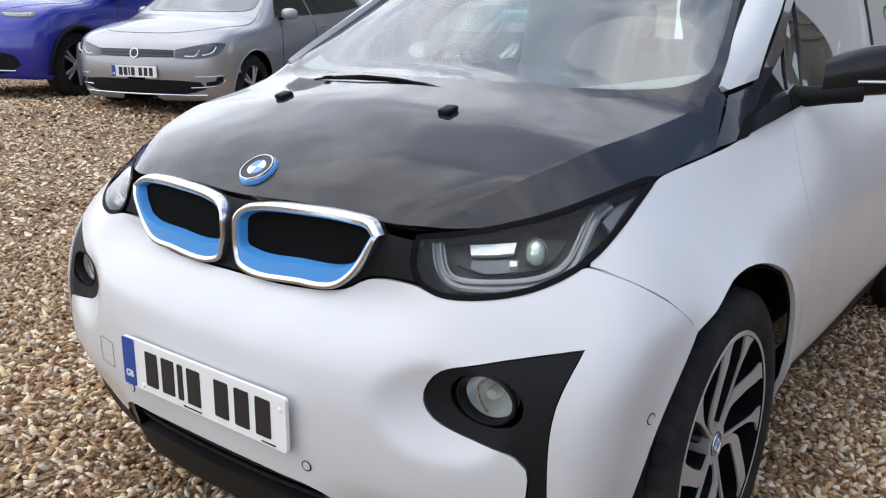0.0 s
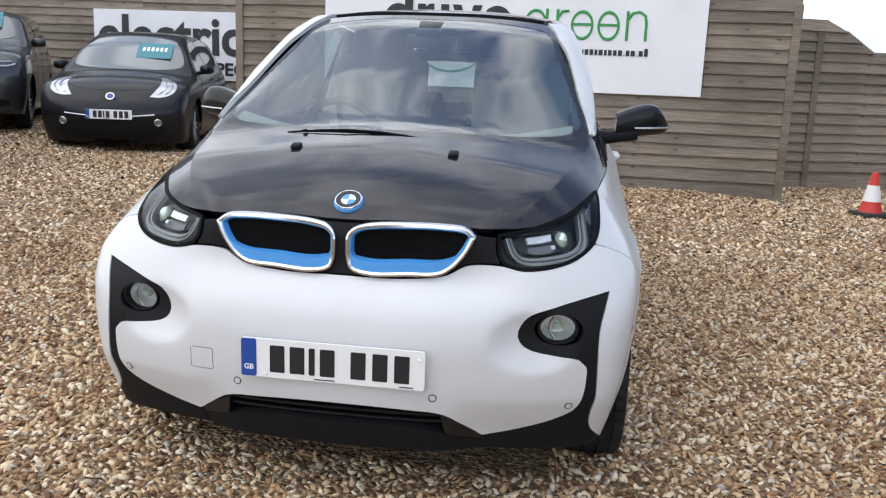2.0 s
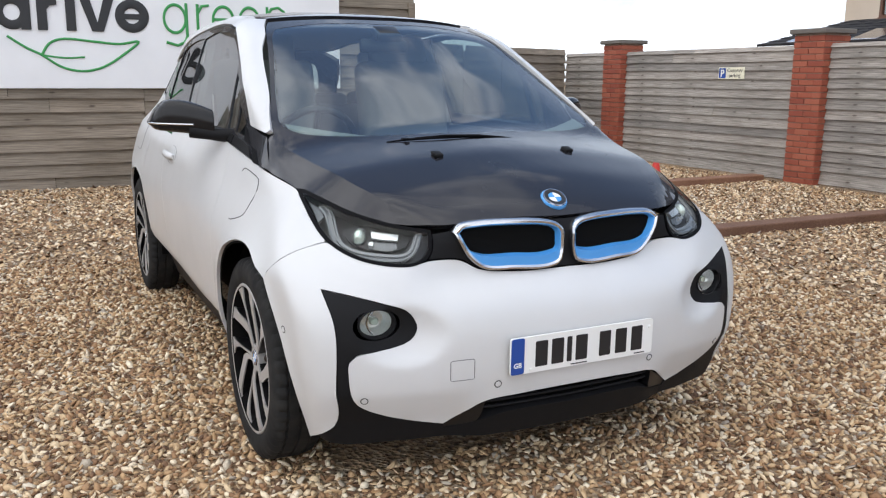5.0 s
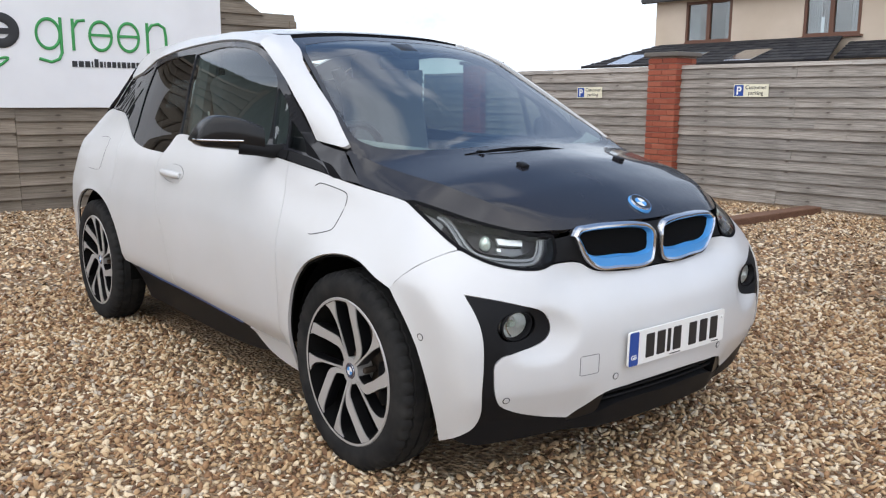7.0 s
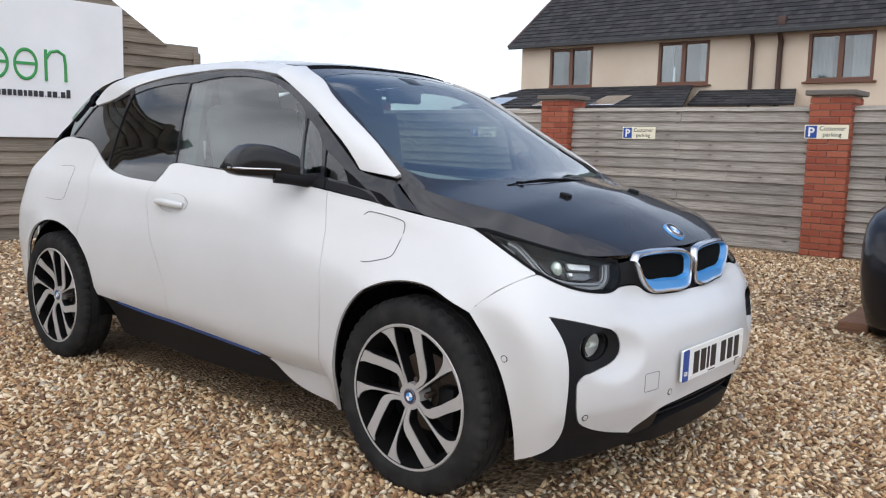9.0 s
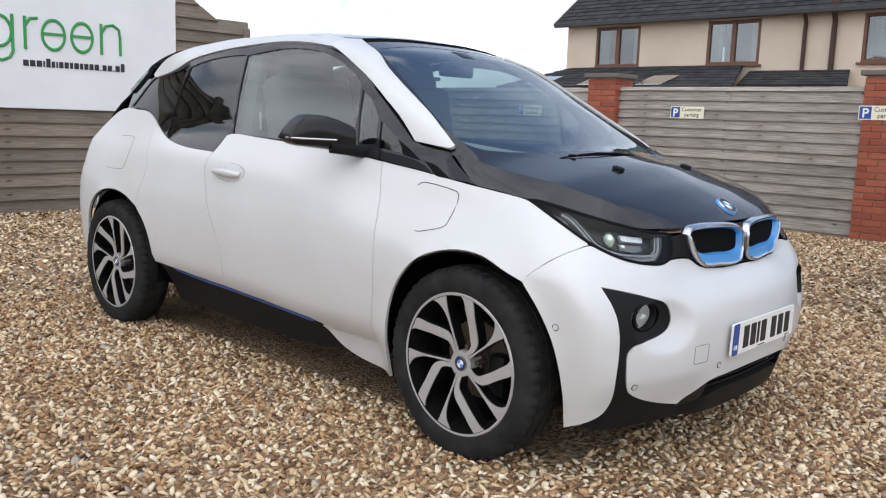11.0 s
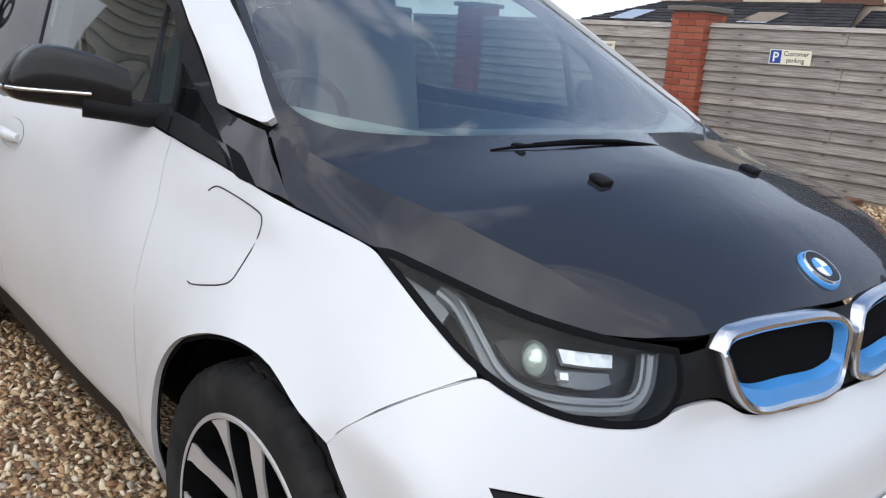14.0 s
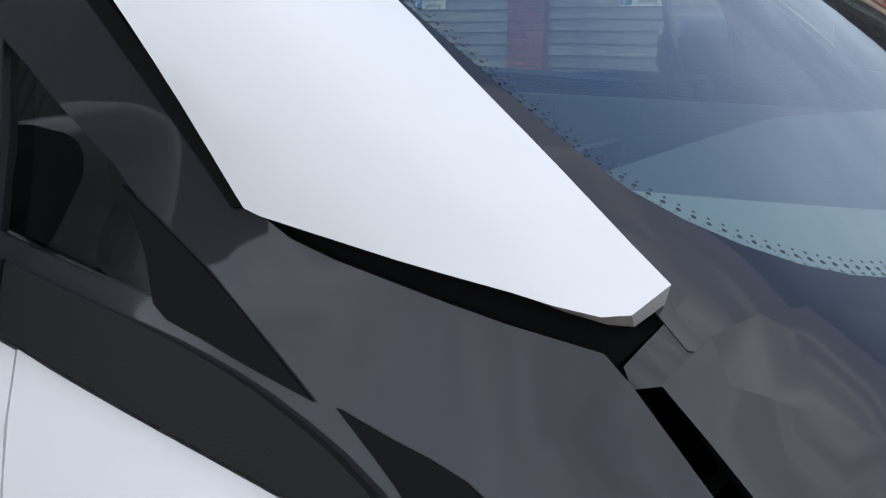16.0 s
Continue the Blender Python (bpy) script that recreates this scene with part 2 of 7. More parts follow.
paint(BRICK, blend(BRICK, "MULTIPLY", 0.5, tone, ramp(BRICK, bn.outputs["Fac"], [(0.3, (0.6, 0.55, 0.52)), (0.7, (1.05, 1, 1))])))
bump(BRICK, bn.outputs["Fac"], 0.5, 0.003)
MORTAR = material("mortar", (0.30, 0.22, 0.18), 0.95)
COPING = material("coping_stone", (0.14, 0.125, 0.11), 0.9)
bump(COPING, texture(COPING, "noise", 40).outputs["Fac"], 0.4, 0.004)
RENDERED = material("cream_render", (0.60, 0.48, 0.34), 0.92)
paint(RENDERED, ramp(RENDERED, texture(RENDERED, "noise", 0.8).outputs["Fac"], [(0.3, (0.55, 0.45, 0.35)), (0.7, (0.63, 0.53, 0.43))]))
SLATE = material("roof_slate", (0.05, 0.05, 0.055), 1.0, 0, 0, Specular_IOR_Level=0.15)
paint(SLATE, ramp(SLATE, random_of(SLATE, True), [(0.0, (0.028, 0.028, 0.032)), (1.0, (0.055, 0.054, 0.056))]))
LOOSESLATE = material("lean_to_slate", (0.05, 0.05, 0.055), 1.0, 0, 0, Specular_IOR_Level=0.15)
paint(LOOSESLATE, ramp(LOOSESLATE, random_of(LOOSESLATE, False), [(0.0, (0.028, 0.028, 0.032)), (1.0, (0.055, 0.054, 0.056))]))
FRAMEWOOD = material("stained_window_wood", (0.12, 0.045, 0.022), 0.45)
PIPE = material("brown_pipe", (0.05, 0.022, 0.015), 0.5)
WINDOWPANE = glass("house_pane", (0.6, 0.65, 0.66), 0.13)
NET = material("net_curtain", (0.75, 0.75, 0.74), 0.9)
ROOM = material("room_shade", (0.30, 0.33, 0.34), 0.9)
SIGN = material("sign_board", (0.80, 0.80, 0.81), 0.5)
paint(SIGN, ramp(SIGN, texture(SIGN, "noise", 1.5).outputs["Fac"], [(0.3, (0.76, 0.76, 0.77)), (0.7, (0.83, 0.83, 0.84))]))
SIGNGREEN = material("sign_green", (0.03, 0.28, 0.07), 0.5)
SIGNDARK = material("sign_charcoal", (0.02, 0.02, 0.022), 0.5)
IVORY = material("ivory_plastic", (0.78, 0.74, 0.58), 0.5)
CONE_RED = material("cone_red", (0.55, 0.035, 0.025), 0.5)
CONE_WHITE = material("cone_sleeve", (0.75, 0.74, 0.72), 0.5)
CONE_BASE = material("cone_rubber", (0.03, 0.028, 0.027), 0.8)
CORRUGATED = material("green_grey_cladding", (0.085, 0.095, 0.08), 0.7)
SILVERCAR = material("silver_paint", (0.36, 0.36, 0.375), 0.32, 0.55, 0.8)
GREYCAR = material("dark_grey_paint", (0.035, 0.036, 0.04), 0.3, 0.3, 0.8)
BLACKCAR = material("deep_black_paint", (0.010, 0.010, 0.013), 0.35, 0, 0.45, Coat_Roughness=0.12, Specular_IOR_Level=0.12)
BLUECAR = material("blue_paint", (0.012, 0.02, 0.30), 0.25, 0.2, 0.9)
CARGLASS = material("dark_car_glass", (0.012, 0.015, 0.016), 0.05, 0, 0.6)

# ---- building helpers ----
def finish(bm, name, mat, parent=None, label="", smooth=True, sharp=35):
    me = bpy.data.meshes.new(name)
    bm.normal_update()
    if smooth:
        limit = radians(sharp)
        for f in bm.faces:
            f.smooth = True
        for e in bm.edges:
            if len(e.link_faces) == 2 and e.calc_face_angle(0) > limit:
                e.smooth = False
    bm.to_mesh(me)
    bm.free()
    me.materials.append(mat)
    ob = new(name, me)
    if parent:
        ob.parent = parent
    if label:
        tagged(ob, label)
    return ob


def part(name, bm, mat, parent, label="", **kw):
    return finish(bm, name, mat, parent, label, **kw)


def thing(name, label, category, group="", at=None):
    ob = tagged(new(name), label, category, group)
    ob.empty_display_size = 0.2
    if at is not None:
        ob.matrix_world = at
    return ob


def box(size, at=(0, 0, 0), bevel=0.0, bm=None, turn=None, segments=2):
    bm = bm or bmesh.new()
    m = Matrix.Translation(at) @ (turn or Matrix()) @ Matrix.Diagonal((*size, 1))
    made = bmesh.ops.create_cube(bm, size=1, matrix=m)["verts"]
    if bevel:
        edges = list({e for v in made for e in v.link_edges})
        bmesh.ops.bevel(bm, geom=edges, offset=bevel, segments=segments, affect="EDGES", profile=0.5)
    return bm


def lathe(profile, n=32, bm=None, m=None, closed=False):
    """Turns (radius, height) pairs about z."""
    bm = bm or bmesh.new()
    m = m or Matrix()
    rings = []
    for r, h in profile:
        rings.append([bm.verts.new(m @ Vector((r * math.cos(2 * math.pi * k / n), r * math.sin(2 * math.pi * k / n), h))) for k in range(n)] if r > 1e-6 else [bm.verts.new(m @ Vector((0, 0, h)))])
    pairs = list(zip(rings, rings[1:])) + ([(rings[-1], rings[0])] if closed else [])
    for a, b in pairs:
        for k in range(n):
            j = (k + 1) % n
            if len(a) > 1 and len(b) > 1:
                bm.faces.new((a[k], a[j], b[j], b[k]))
            elif len(b) > 1:
                bm.faces.new((a[0], b[j], b[k]))
            elif len(a) > 1:
                bm.faces.new((a[k], a[j], b[0]))
    return bm


def tube(points, radius, n=8, bm=None, closed=False, scale=None):
    """A round bar along points."""
    bm = bm or bmesh.new()
    pts = [Vector(p) for p in points]
    rings = []
    count = len(pts)
    up = Vector((0.123, 0.311, 0.94)).normalized()
    for i, p in enumerate(pts):
        a = pts[i - 1] if i or closed else p
        b = pts[(i + 1) % count] if i < count - 1 or closed else p
        d = (b - a).normalized()
        s = d.cross(up).normalized()
        t = s.cross(d).normalized()
        r = radius if scale is None else radius * scale[i]
        rings.append([bm.verts.new(p + r * (math.cos(2 * math.pi * k / n) * s + math.sin(2 * math.pi * k / n) * t)) for k in range(n)])
    for i in range(count if closed else count - 1):
        a, b = rings[i], rings[(i + 1) % count]
        for k in range(n):
            bm.faces.new((a[k], a[(k + 1) % n], b[(k + 1) % n], b[k]))
    if not closed:
        bm.faces.new(rings[0][::-1])
        bm.faces.new(rings[-1])
    return bm


def words(text, size, depth, mat, name, m, parent=None, label="", align="LEFT", bold=0.0, stretch=1.0):
    """Raised lettering in the built-in font, as a mesh."""
    c = bpy.data.curves.new(name, "FONT")
    c.body, c.size, c.extrude, c.align_x, c.offset, c.resolution_u = text, size, depth, align, bold, 4
    ob = bpy.data.objects.new(name, c)
    me = bpy.data.meshes.new_from_object(ob.evaluated_get(bpy.context.evaluated_depsgraph_get()))
    bpy.data.objects.remove(ob)
    me.name = name
    me.materials.clear()
    me.materials.append(mat)
    made = new(name, me)
    made.matrix_basis = m @ Matrix.Diagonal((stretch, 1, 1, 1))
    if parent:
        made.parent = parent
    if label:
        tagged(made, label)
    return made


def ease(v):
    v = np.clip(v, 0, 1)
    return v * v * (3 - 2 * v)


def ground_height(x, y):
    """The yard is level under the car and rises a little to the fence behind it and to the row of cars beside it."""
    behind = 0.10 * ease((-x - 1.0) / 4.5) * (1 - 0.85 * ease((y - 1.8) / 1.6)) * (1 - ease((-y - 3.0) / 2.0))
    beside = np.minimum(0.072 * 0.5 * ((-y - 1.8) + np.sqrt((-y - 1.8) ** 2 + 0.3)), 0.38)
    return behind + beside


def build_ground():
    ax = np.concatenate([[-300, -120, -60, -30, -20], np.arange(-14, 9, 0.25), [12, 20, 40, 120, 300]])
    ay = np.concatenate([[-300, -120, -60, -30], np.arange(-16, 10, 0.25), [14, 20, 40, 120, 300]])
    gx, gy = np.meshgrid(ax, ay, indexing="ij")
    gz = ground_height(gx, gy)
    co = np.stack([gx, gy, gz], -1).reshape(-1, 3)
    n, k = len(ax), len(ay)
    i = np.arange(n * k).reshape(n, k)
    faces = np.stack([i[:-1, :-1], i[1:, :-1], i[1:, 1:], i[:-1, 1:]], -1).reshape(-1, 4)
    me = bpy.data.meshes.new("ground")
    me.from_pydata(co.tolist(), [], faces.tolist())
    me.polygons.foreach_set("use_smooth", [True] * len(faces))
    me.materials.append(GRAVEL)
    return tagged(new("ground", me), "buff gravel yard of small rounded stones", "ground", kind="structure")


ground = build_ground()
# ---- body form of the small electric car: one smooth closed shape, on which every panel is laid ----
def curve_table(points, sigma):
    """A smooth curve through rough points: x step of 5 mm, rounded by sigma."""
    px, py = np.array(points).T
    grid = np.arange(px[0] - 0.3, px[-1] + 0.3, 0.005)
    lo = py[0] + (grid - px[0]) * (py[1] - py[0]) / (px[1] - px[0])
    hi = py[-1] + (grid - px[-1]) * (py[-1] - py[-2]) / (px[-1] - px[-2])
    raw = np.where(grid < px[0], lo, np.where(grid > px[-1], hi, np.interp(grid, px, py)))
    n = int(4 * sigma / 0.005)
    kernel = np.exp(-0.5 * (np.arange(-n, n + 1) * 0.005 / sigma) ** 2)
    wide = np.concatenate([raw[0] + (raw[1] - raw[0]) * np.arange(-n, 0), raw, raw[-1] + (raw[-1] - raw[-2]) * np.arange(1, n + 1)])
    return grid, np.convolve(wide, kernel / kernel.sum(), "valid")


# height of the top along the middle, half width by height, nose by height
TOP = curve_table([(-1.95, 1.18), (-1.78, 1.36), (-1.65, 1.455), (-1.2, 1.525), (-0.6, 1.568), (-0.1, 1.575), (0.3, 1.540), (0.5, 1.480),
                   (0.9, 1.272), (1.22, 1.095), (1.34, 1.066), (1.52, 1.030), (1.7, 0.965), (1.82, 0.900), (1.9, 0.840), (1.96, 0.78)], 0.03)
SIDE = curve_table([(0.1, 0.76), (0.2, 0.79), (0.31, 0.825), (0.45, 0.853), (0.62, 0.868), (0.76, 0.862), (0.88, 0.828), (0.96, 0.803),
                    (1.08, 0.733), (1.3, 0.664), (1.45, 0.608), (1.53, 0.565), (1.6, 0.50)], 0.025)
NOSE = curve_table([(0.12, 1.90), (0.22, 1.945), (0.3, 1.972), (0.42, 1.990), (0.53, 1.992), (0.61, 1.978), (0.66, 1.945), (0.70, 1.895),
                    (0.78, 1.892), (0.86, 1.895), (0.92, 1.86), (1.0, 1.78)], 0.02)
BLUNT = curve_table([(0.12, 1.90), (0.22, 1.945), (0.3, 1.972), (0.42, 1.990), (0.53, 1.990), (0.63, 1.968), (0.72, 1.925), (0.82, 1.865),
                     (0.9, 1.80), (1.0, 1.70)], 0.03)
TAIL = curve_table([(0.2, -1.93), (0.4, -1.985), (0.6, -2.0), (0.8, -1.99), (1.0, -1.95), (1.2, -1.90), (1.4, -1.84), (1.6, -1.7)], 0.03)


CREASE = curve_table([(1.00, 0.722), (1.18, 0.678), (1.25, 0.661), (1.307, 0.648), (1.363, 0.637), (1.414, 0.629), (1.455, 0.620), (1.59, 0.584), (1.73, 0.519), (1.82, 0.452), (1.87, 0.40)], 0.04)


# crease along the doors at handle height, and the line below which they tuck in
SHOULDER = curve_table([(-1.3, 0.955), (-0.94, 0.961), (-0.63, 0.964), (-0.29, 0.950), (-0.05, 0.920), (0.23, 0.901), (0.41, 0.886), (0.64, 0.866), (0.86, 0.845)], 0.05)
TUCK = curve_table([(-1.0, 0.424), (-0.52, 0.418), (-0.19, 0.416), (0.14, 0.402), (0.36, 0.390), (0.61, 0.386), (0.9, 0.388)], 0.04)


def smooth_max(a, b, k):
    h = np.maximum(k - np.abs(a - b), 0) / k
    return np.maximum(a, b) + h * h * k / 4


FORM = []


def plain_body(p, form):
    x, y, z = p[:, 0], np.abs(p[:, 1]), p[:, 2]
    top = np.interp(x, *form["top"]) - form["crown"] * (y / 0.7) ** 2.2
    flank = np.interp(z, *form["side"]) - 0.10 * np.maximum(x - 1.2, 0) ** 2 - 0.08 * np.maximum(-x - 1.3, 0) ** 2
    nose = np.interp(z, *form["nose"]) - form["bow"] * y ** 2.4
    tail = np.interp(z, *form["tail"]) + 0.14 * y ** 2
    f = smooth_max(z - top, y - flank, 0.06)
    f = smooth_max(f, (x - nose) * 0.9, 0.10)
    return smooth_max(f, tail - x, 0.12)


def body(p):
    """Below zero inside the body. p: points as rows. FORM: the plain form of another car, if one is set."""
    if FORM:
        return plain_body(p, FORM[-1])
    x, y, z = p[:, 0], np.abs(p[:, 1]), p[:, 2]
    bonnet = ease((x - 0.84) / 0.28)
    middle = np.interp(x, *TOP)
    top = middle - (1 - bonnet) * 0.105 * (y / 0.72) ** 2.4 * (0.75 + 0.25 * np.clip((x - 0.3) / 0.9, 0, 1)) - bonnet * 0.078 * (y / 0.72) ** 1.7
    crease = np.interp(x, *CREASE)
    facet = middle - 0.078 * (crease / 0.72) ** 1.7 - 0.64 * (y - crease) + (1 - ease((x - 0.94) / 0.14)) * 0.3
    front = np.maximum(x - 1.25, 0)
    high = np.clip((z - 0.70) / 0.18, 0, 1) * (1 - np.clip((z - 1.05) / 0.2, 0, 1))
    flank = np.interp(z, *SIDE) - 0.16 * front ** 2 - 0.055 * high * np.clip((x - 0.2) / 1.0, 0, 1.2) ** 1.5
    flank -= 0.06 * np.clip((-x - 1.0) / 0.9, 0, 1) ** 2 + 0.18 * np.clip((z - 1.0) / 0.4, 0, 1) * np.clip((-x - 0.6) / 1.1, 0, 1) ** 2
    for axle in (1.285, -1.285):
        flank = flank + 0.011 * np.clip((0.447 - np.hypot(x - axle, z - 0.345)) / 0.05, 0, 1) * np.clip((z - 0.28) / 0.1, 0, 1)
    shoulder = np.interp(x, *SHOULDER)
    flank = flank + 0.008 * np.clip(1 - np.abs(z - shoulder) / np.where(z > shoulder, 0.09, 0.16), 0, 1) * ease((x + 1.15) / 0.3) * (1 - ease((x - 0.7) / 0.4))
    flank = flank - 0.55 * np.clip(np.interp(x, *TUCK) - z, 0, 0.09) * ease((x + 0.95) / 0.1) * (1 - ease((x - 0.80) / 0.12))
    inner = 1 - np.clip((y - 0.36) / 0.2, 0, 1)
    nose = np.interp(z, *BLUNT) + (np.interp(z, *NOSE) - np.interp(z, *BLUNT)) * inner * inner * (3 - 2 * inner) - 0.28 * y ** 2.4
    nose -= 0.030 * np.clip(1 - ((y - 0.55) / 0.125) ** 2 - ((z - 0.55) / 0.085) ** 2, 0, 1)
    nose -= 0.26 * np.clip(0.378 - z, 0, 0.09) * np.clip((y - 0.30) / 0.10, 0, 1)
    tail = np.interp(z, *TAIL) + 0.30 * y ** 2
    f = smooth_max(z - top, (z - facet) * 0.88, 0.0006)
    f = smooth_max(f, y - flank, 0.05)
    f = smooth_max(f, (x - nose) * 0.9, 0.05)
    return smooth_max(f, tail - x, 0.12)


def cast(origin, way, far=1.6):
    """First hits of rays with the body, from outside."""
    origin, way = np.atleast_2d(origin).astype(float), np.atleast_2d(way).astype(float)
    way = way / np.linalg.norm(way, axis=1)[:, None]
    n = len(origin)
    lo, hi, found = np.zeros(n), np.full(n, far), np.zeros(n, bool)
    best = np.full(n, 1e9)
    near = np.zeros(n)
    last = np.zeros(n)
    for s in np.arange(0, far, 0.02):
        v = body(origin + s * way)
        closer = ~found & (v < best)
        best[closer], near[closer] = v[closer], s
        new_hit = ~found & (v < 0)
        lo[new_hit], hi[new_hit] = last[new_hit], s
        found |= new_hit
        last[:] = s
    for _ in range(22):
        mid = (lo + hi) / 2
        inside = body(origin + mid[:, None] * way) < 0
        hi, lo = np.where(inside, mid, hi), np.where(inside, lo, mid)
    return origin + np.where(found, hi, near)[:, None] * way


def slope(p):
    e = 0.002
    g = np.stack([body(p + e * d) - body(p - e * d) for d in np.eye(3)], 1)
    return g / np.maximum(np.linalg.norm(g, axis=1), 1e-9)[:, None]


MIDDLE = 0.9


def lay(view, uv):
    """Places on the body for plan numbers: side (x, z) of the right flank, top (x, y), front (y, z), round (angle, z) about the nose."""
    uv = np.atleast_2d(np.array(uv, float))
    u, v, o = uv[:, 0], uv[:, 1], np.ones(len(uv))
    if view == "side":
        return cast(np.stack([u, -1.3 * o, v], 1), np.stack([0 * o, o, 0 * o], 1), 1.28)
    if view == "top":
        return cast(np.stack([u, v, 1.9 * o], 1), np.stack([0 * o, 0 * o, -o], 1), 1.7)
    if view == "slant":
        w = v * 0.7071
        return cast(np.stack([u, w - 1.5, w + 1.5], 1), np.stack([0 * o, o, -o], 1), 2.0)
    if view == "front":
        return cast(np.stack([2.6 * o, u, v], 1), np.stack([-o, 0 * o, 0 * o], 1), 1.8)
    if view == "back":
        return cast(np.stack([-2.6 * o, u, v], 1), np.stack([o, 0 * o, 0 * o], 1), 1.8)
    a = np.radians(u)
    d = np.stack([np.cos(a), np.sin(a), 0 * a], 1)
    return cast(np.stack([MIDDLE + 1.8 * d[:, 0], 1.8 * d[:, 1], v], 1), -d, 1.75)


def slanted(view, uv):
    """The same places named for the slanting view, which looks down at the right flank by 45 degrees."""
    p = lay(view, uv)
    return [(float(x), float((y + z) * 0.7071)) for x, y, z in p]


# ---- panels laid on the body form ----
from mathutils.geometry import delaunay_2d_cdt


def smooth_loop(points, step, corner=48):
    """A closed outline through points, rounded where it turns gently and sharp where it turns hard."""
    p = np.array(points, float)
    n = len(p)
    ahead = np.roll(p, -1, 0) - p
    size = np.maximum(np.linalg.norm(ahead, axis=1), 1e-6)
    unit = ahead / size[:, None]
    back = np.roll(unit, 1, 0)
    turn = np.degrees(np.arccos(np.clip((unit * back).sum(1), -1, 1)))
    mean = unit + back
    mean = mean / np.maximum(np.linalg.norm(mean, axis=1), 1e-6)[:, None]
    hard = turn > corner
    out = []
    for i in range(n):
        j = (i + 1) % n
        a = (unit[i] if hard[i] else mean[i]) * size[i]
        b = (unit[i] if hard[j] else mean[j]) * size[i]
        k = max(1, int(round(size[i] / step)))
        for t in np.arange(k) / k:
            out.append((2 * t**3 - 3 * t**2 + 1) * p[i] + (t**3 - 2 * t**2 + t) * a + (3 * t**2 - 2 * t**3) * p[j] + (t**3 - t**2) * b)
    return np.array(out)


def area(loop):
    x, y = loop.T
    return 0.5 * (x * np.roll(y, -1) - y * np.roll(x, -1)).sum()


def shrink(loop, gap):
    """Moves a closed outline inwards by gap."""
    d = np.roll(loop, -1, 0) - np.roll(loop, 1, 0)
    d = d / np.maximum(np.linalg.norm(d, axis=1), 1e-9)[:, None]
    inward = np.stack([-d[:, 1], d[:, 0]], 1) * (1 if area(loop) > 0 else -1)
    return loop + gap * inward


def within(points, loop):
    x, y = points[:, 0][:, None], points[:, 1][:, None]
    a, b = loop, np.roll(loop, -1, 0)
    crosses = (a[:, 1] > y) != (b[:, 1] > y)
    at = a[:, 0] + (y - a[:, 1]) / np.where(b[:, 1] == a[:, 1], 1e-9, b[:, 1] - a[:, 1]) * (b[:, 0] - a[:, 0])
    return (crosses & (x < at)).sum(1) % 2 == 1


ANGLE = 0.0175


def fill(outline, holes, step, gap, view, lines=()):
    """Flat mesh of an outline with holes: points, triangles."""
    scale = np.array([ANGLE, 1.0]) if view == "round" else np.ones(2)
    loops = [shrink(smooth_loop(np.array(outline) * scale, step), gap)] + [shrink(smooth_loop(np.array(h) * scale, step * 0.7), -gap) for h in holes]
    lo, hi = loops[0].min(0), loops[0].max(0)
    gx, gy = np.meshgrid(np.arange(lo[0], hi[0] + step, step), np.arange(lo[1], hi[1] + step, step * 0.87), indexing="ij")
    gx = gx + 0.5 * step * (np.arange(gx.shape[1]) % 2)[None, :]
    grid = np.stack([gx.ravel(), gy.ravel()], 1)
    keep = within(grid, loops[0])
    for h in loops[1:]:
        keep &= ~within(grid, h)
    rim = np.concatenate(loops)
    fixed = np.concatenate([rim, *lines]) if len(lines) else rim
    grid = grid[keep]
    if len(grid):
        near = np.array([np.min(((fixed - g) ** 2).sum(1)) for g in grid])
        grid = grid[near > (0.45 * step) ** 2]
    verts = [Vector(v) for v in np.concatenate([fixed, grid])]
    edges, at = [], 0
    for l in loops:
        k = len(l)
        edges += [(at + i, at + (i + 1) % k) for i in range(k)]
        at += k
    for l in lines:
        edges += [(at + i, at + i + 1) for i in range(len(l) - 1)]
        at += len(l)
    v, _, f, *_ = delaunay_2d_cdt(verts, edges, [], 1, 1e-5)
    v, f = np.array([tuple(q) for q in v]), np.array([tuple(t) for t in f])
    middle = v[f].mean(1)
    keep = within(middle, loops[0])
    for h in loops[1:]:
        keep &= ~within(middle, h)
    return v / scale, [tuple(t) for t in f[keep].tolist()]


def sheet(outline, view, lift=0.0, depth=0.012, step=0.03, holes=(), gap=0.0015, flip=False, lines=()):
    """A panel of the body with a turned-in rim, as a bmesh."""
    uv, tris = fill(outline, holes, step, gap, view, lines)
    p = lay(view, uv)
    n = slope(p)
    top = p + lift * n
    low = p + (lift - depth) * n
    mid = p + (lift - min(0.0025, depth * 0.3)) * n
    if flip:
        top, low, mid = top * (1, -1, 1), low * (1, -1, 1), mid * (1, -1, 1)
    a, b, c = (top[[t[i] for t in tris]] for i in range(3))
    face = np.cross(b - a, c - a).sum(0)
    side = (n * ((1, -1, 1) if flip else 1))[[t[0] for t in tris]].sum(0)
    if (face * side).sum() < 0:
        tris = [t[::-1] for t in tris]
    used = {}
    for t in tris:
        for i in range(3):
            used[(t[i], t[(i + 1) % 3])] = 1
    rim = [e for e in used if (e[1], e[0]) not in used]
    bm = bmesh.new()
    on_rim = {i for e in rim for i in e}
    vs = {i: bm.verts.new(top[i]) for t in tris for i in t}
    ls = {i: bm.verts.new(low[i]) for i in on_rim}
    for t in tris:
        bm.faces.new([vs[i] for i in t])
    for i, j in rim:
        bm.faces.new((vs[j], vs[i], ls[i], ls[j]))
    return bm


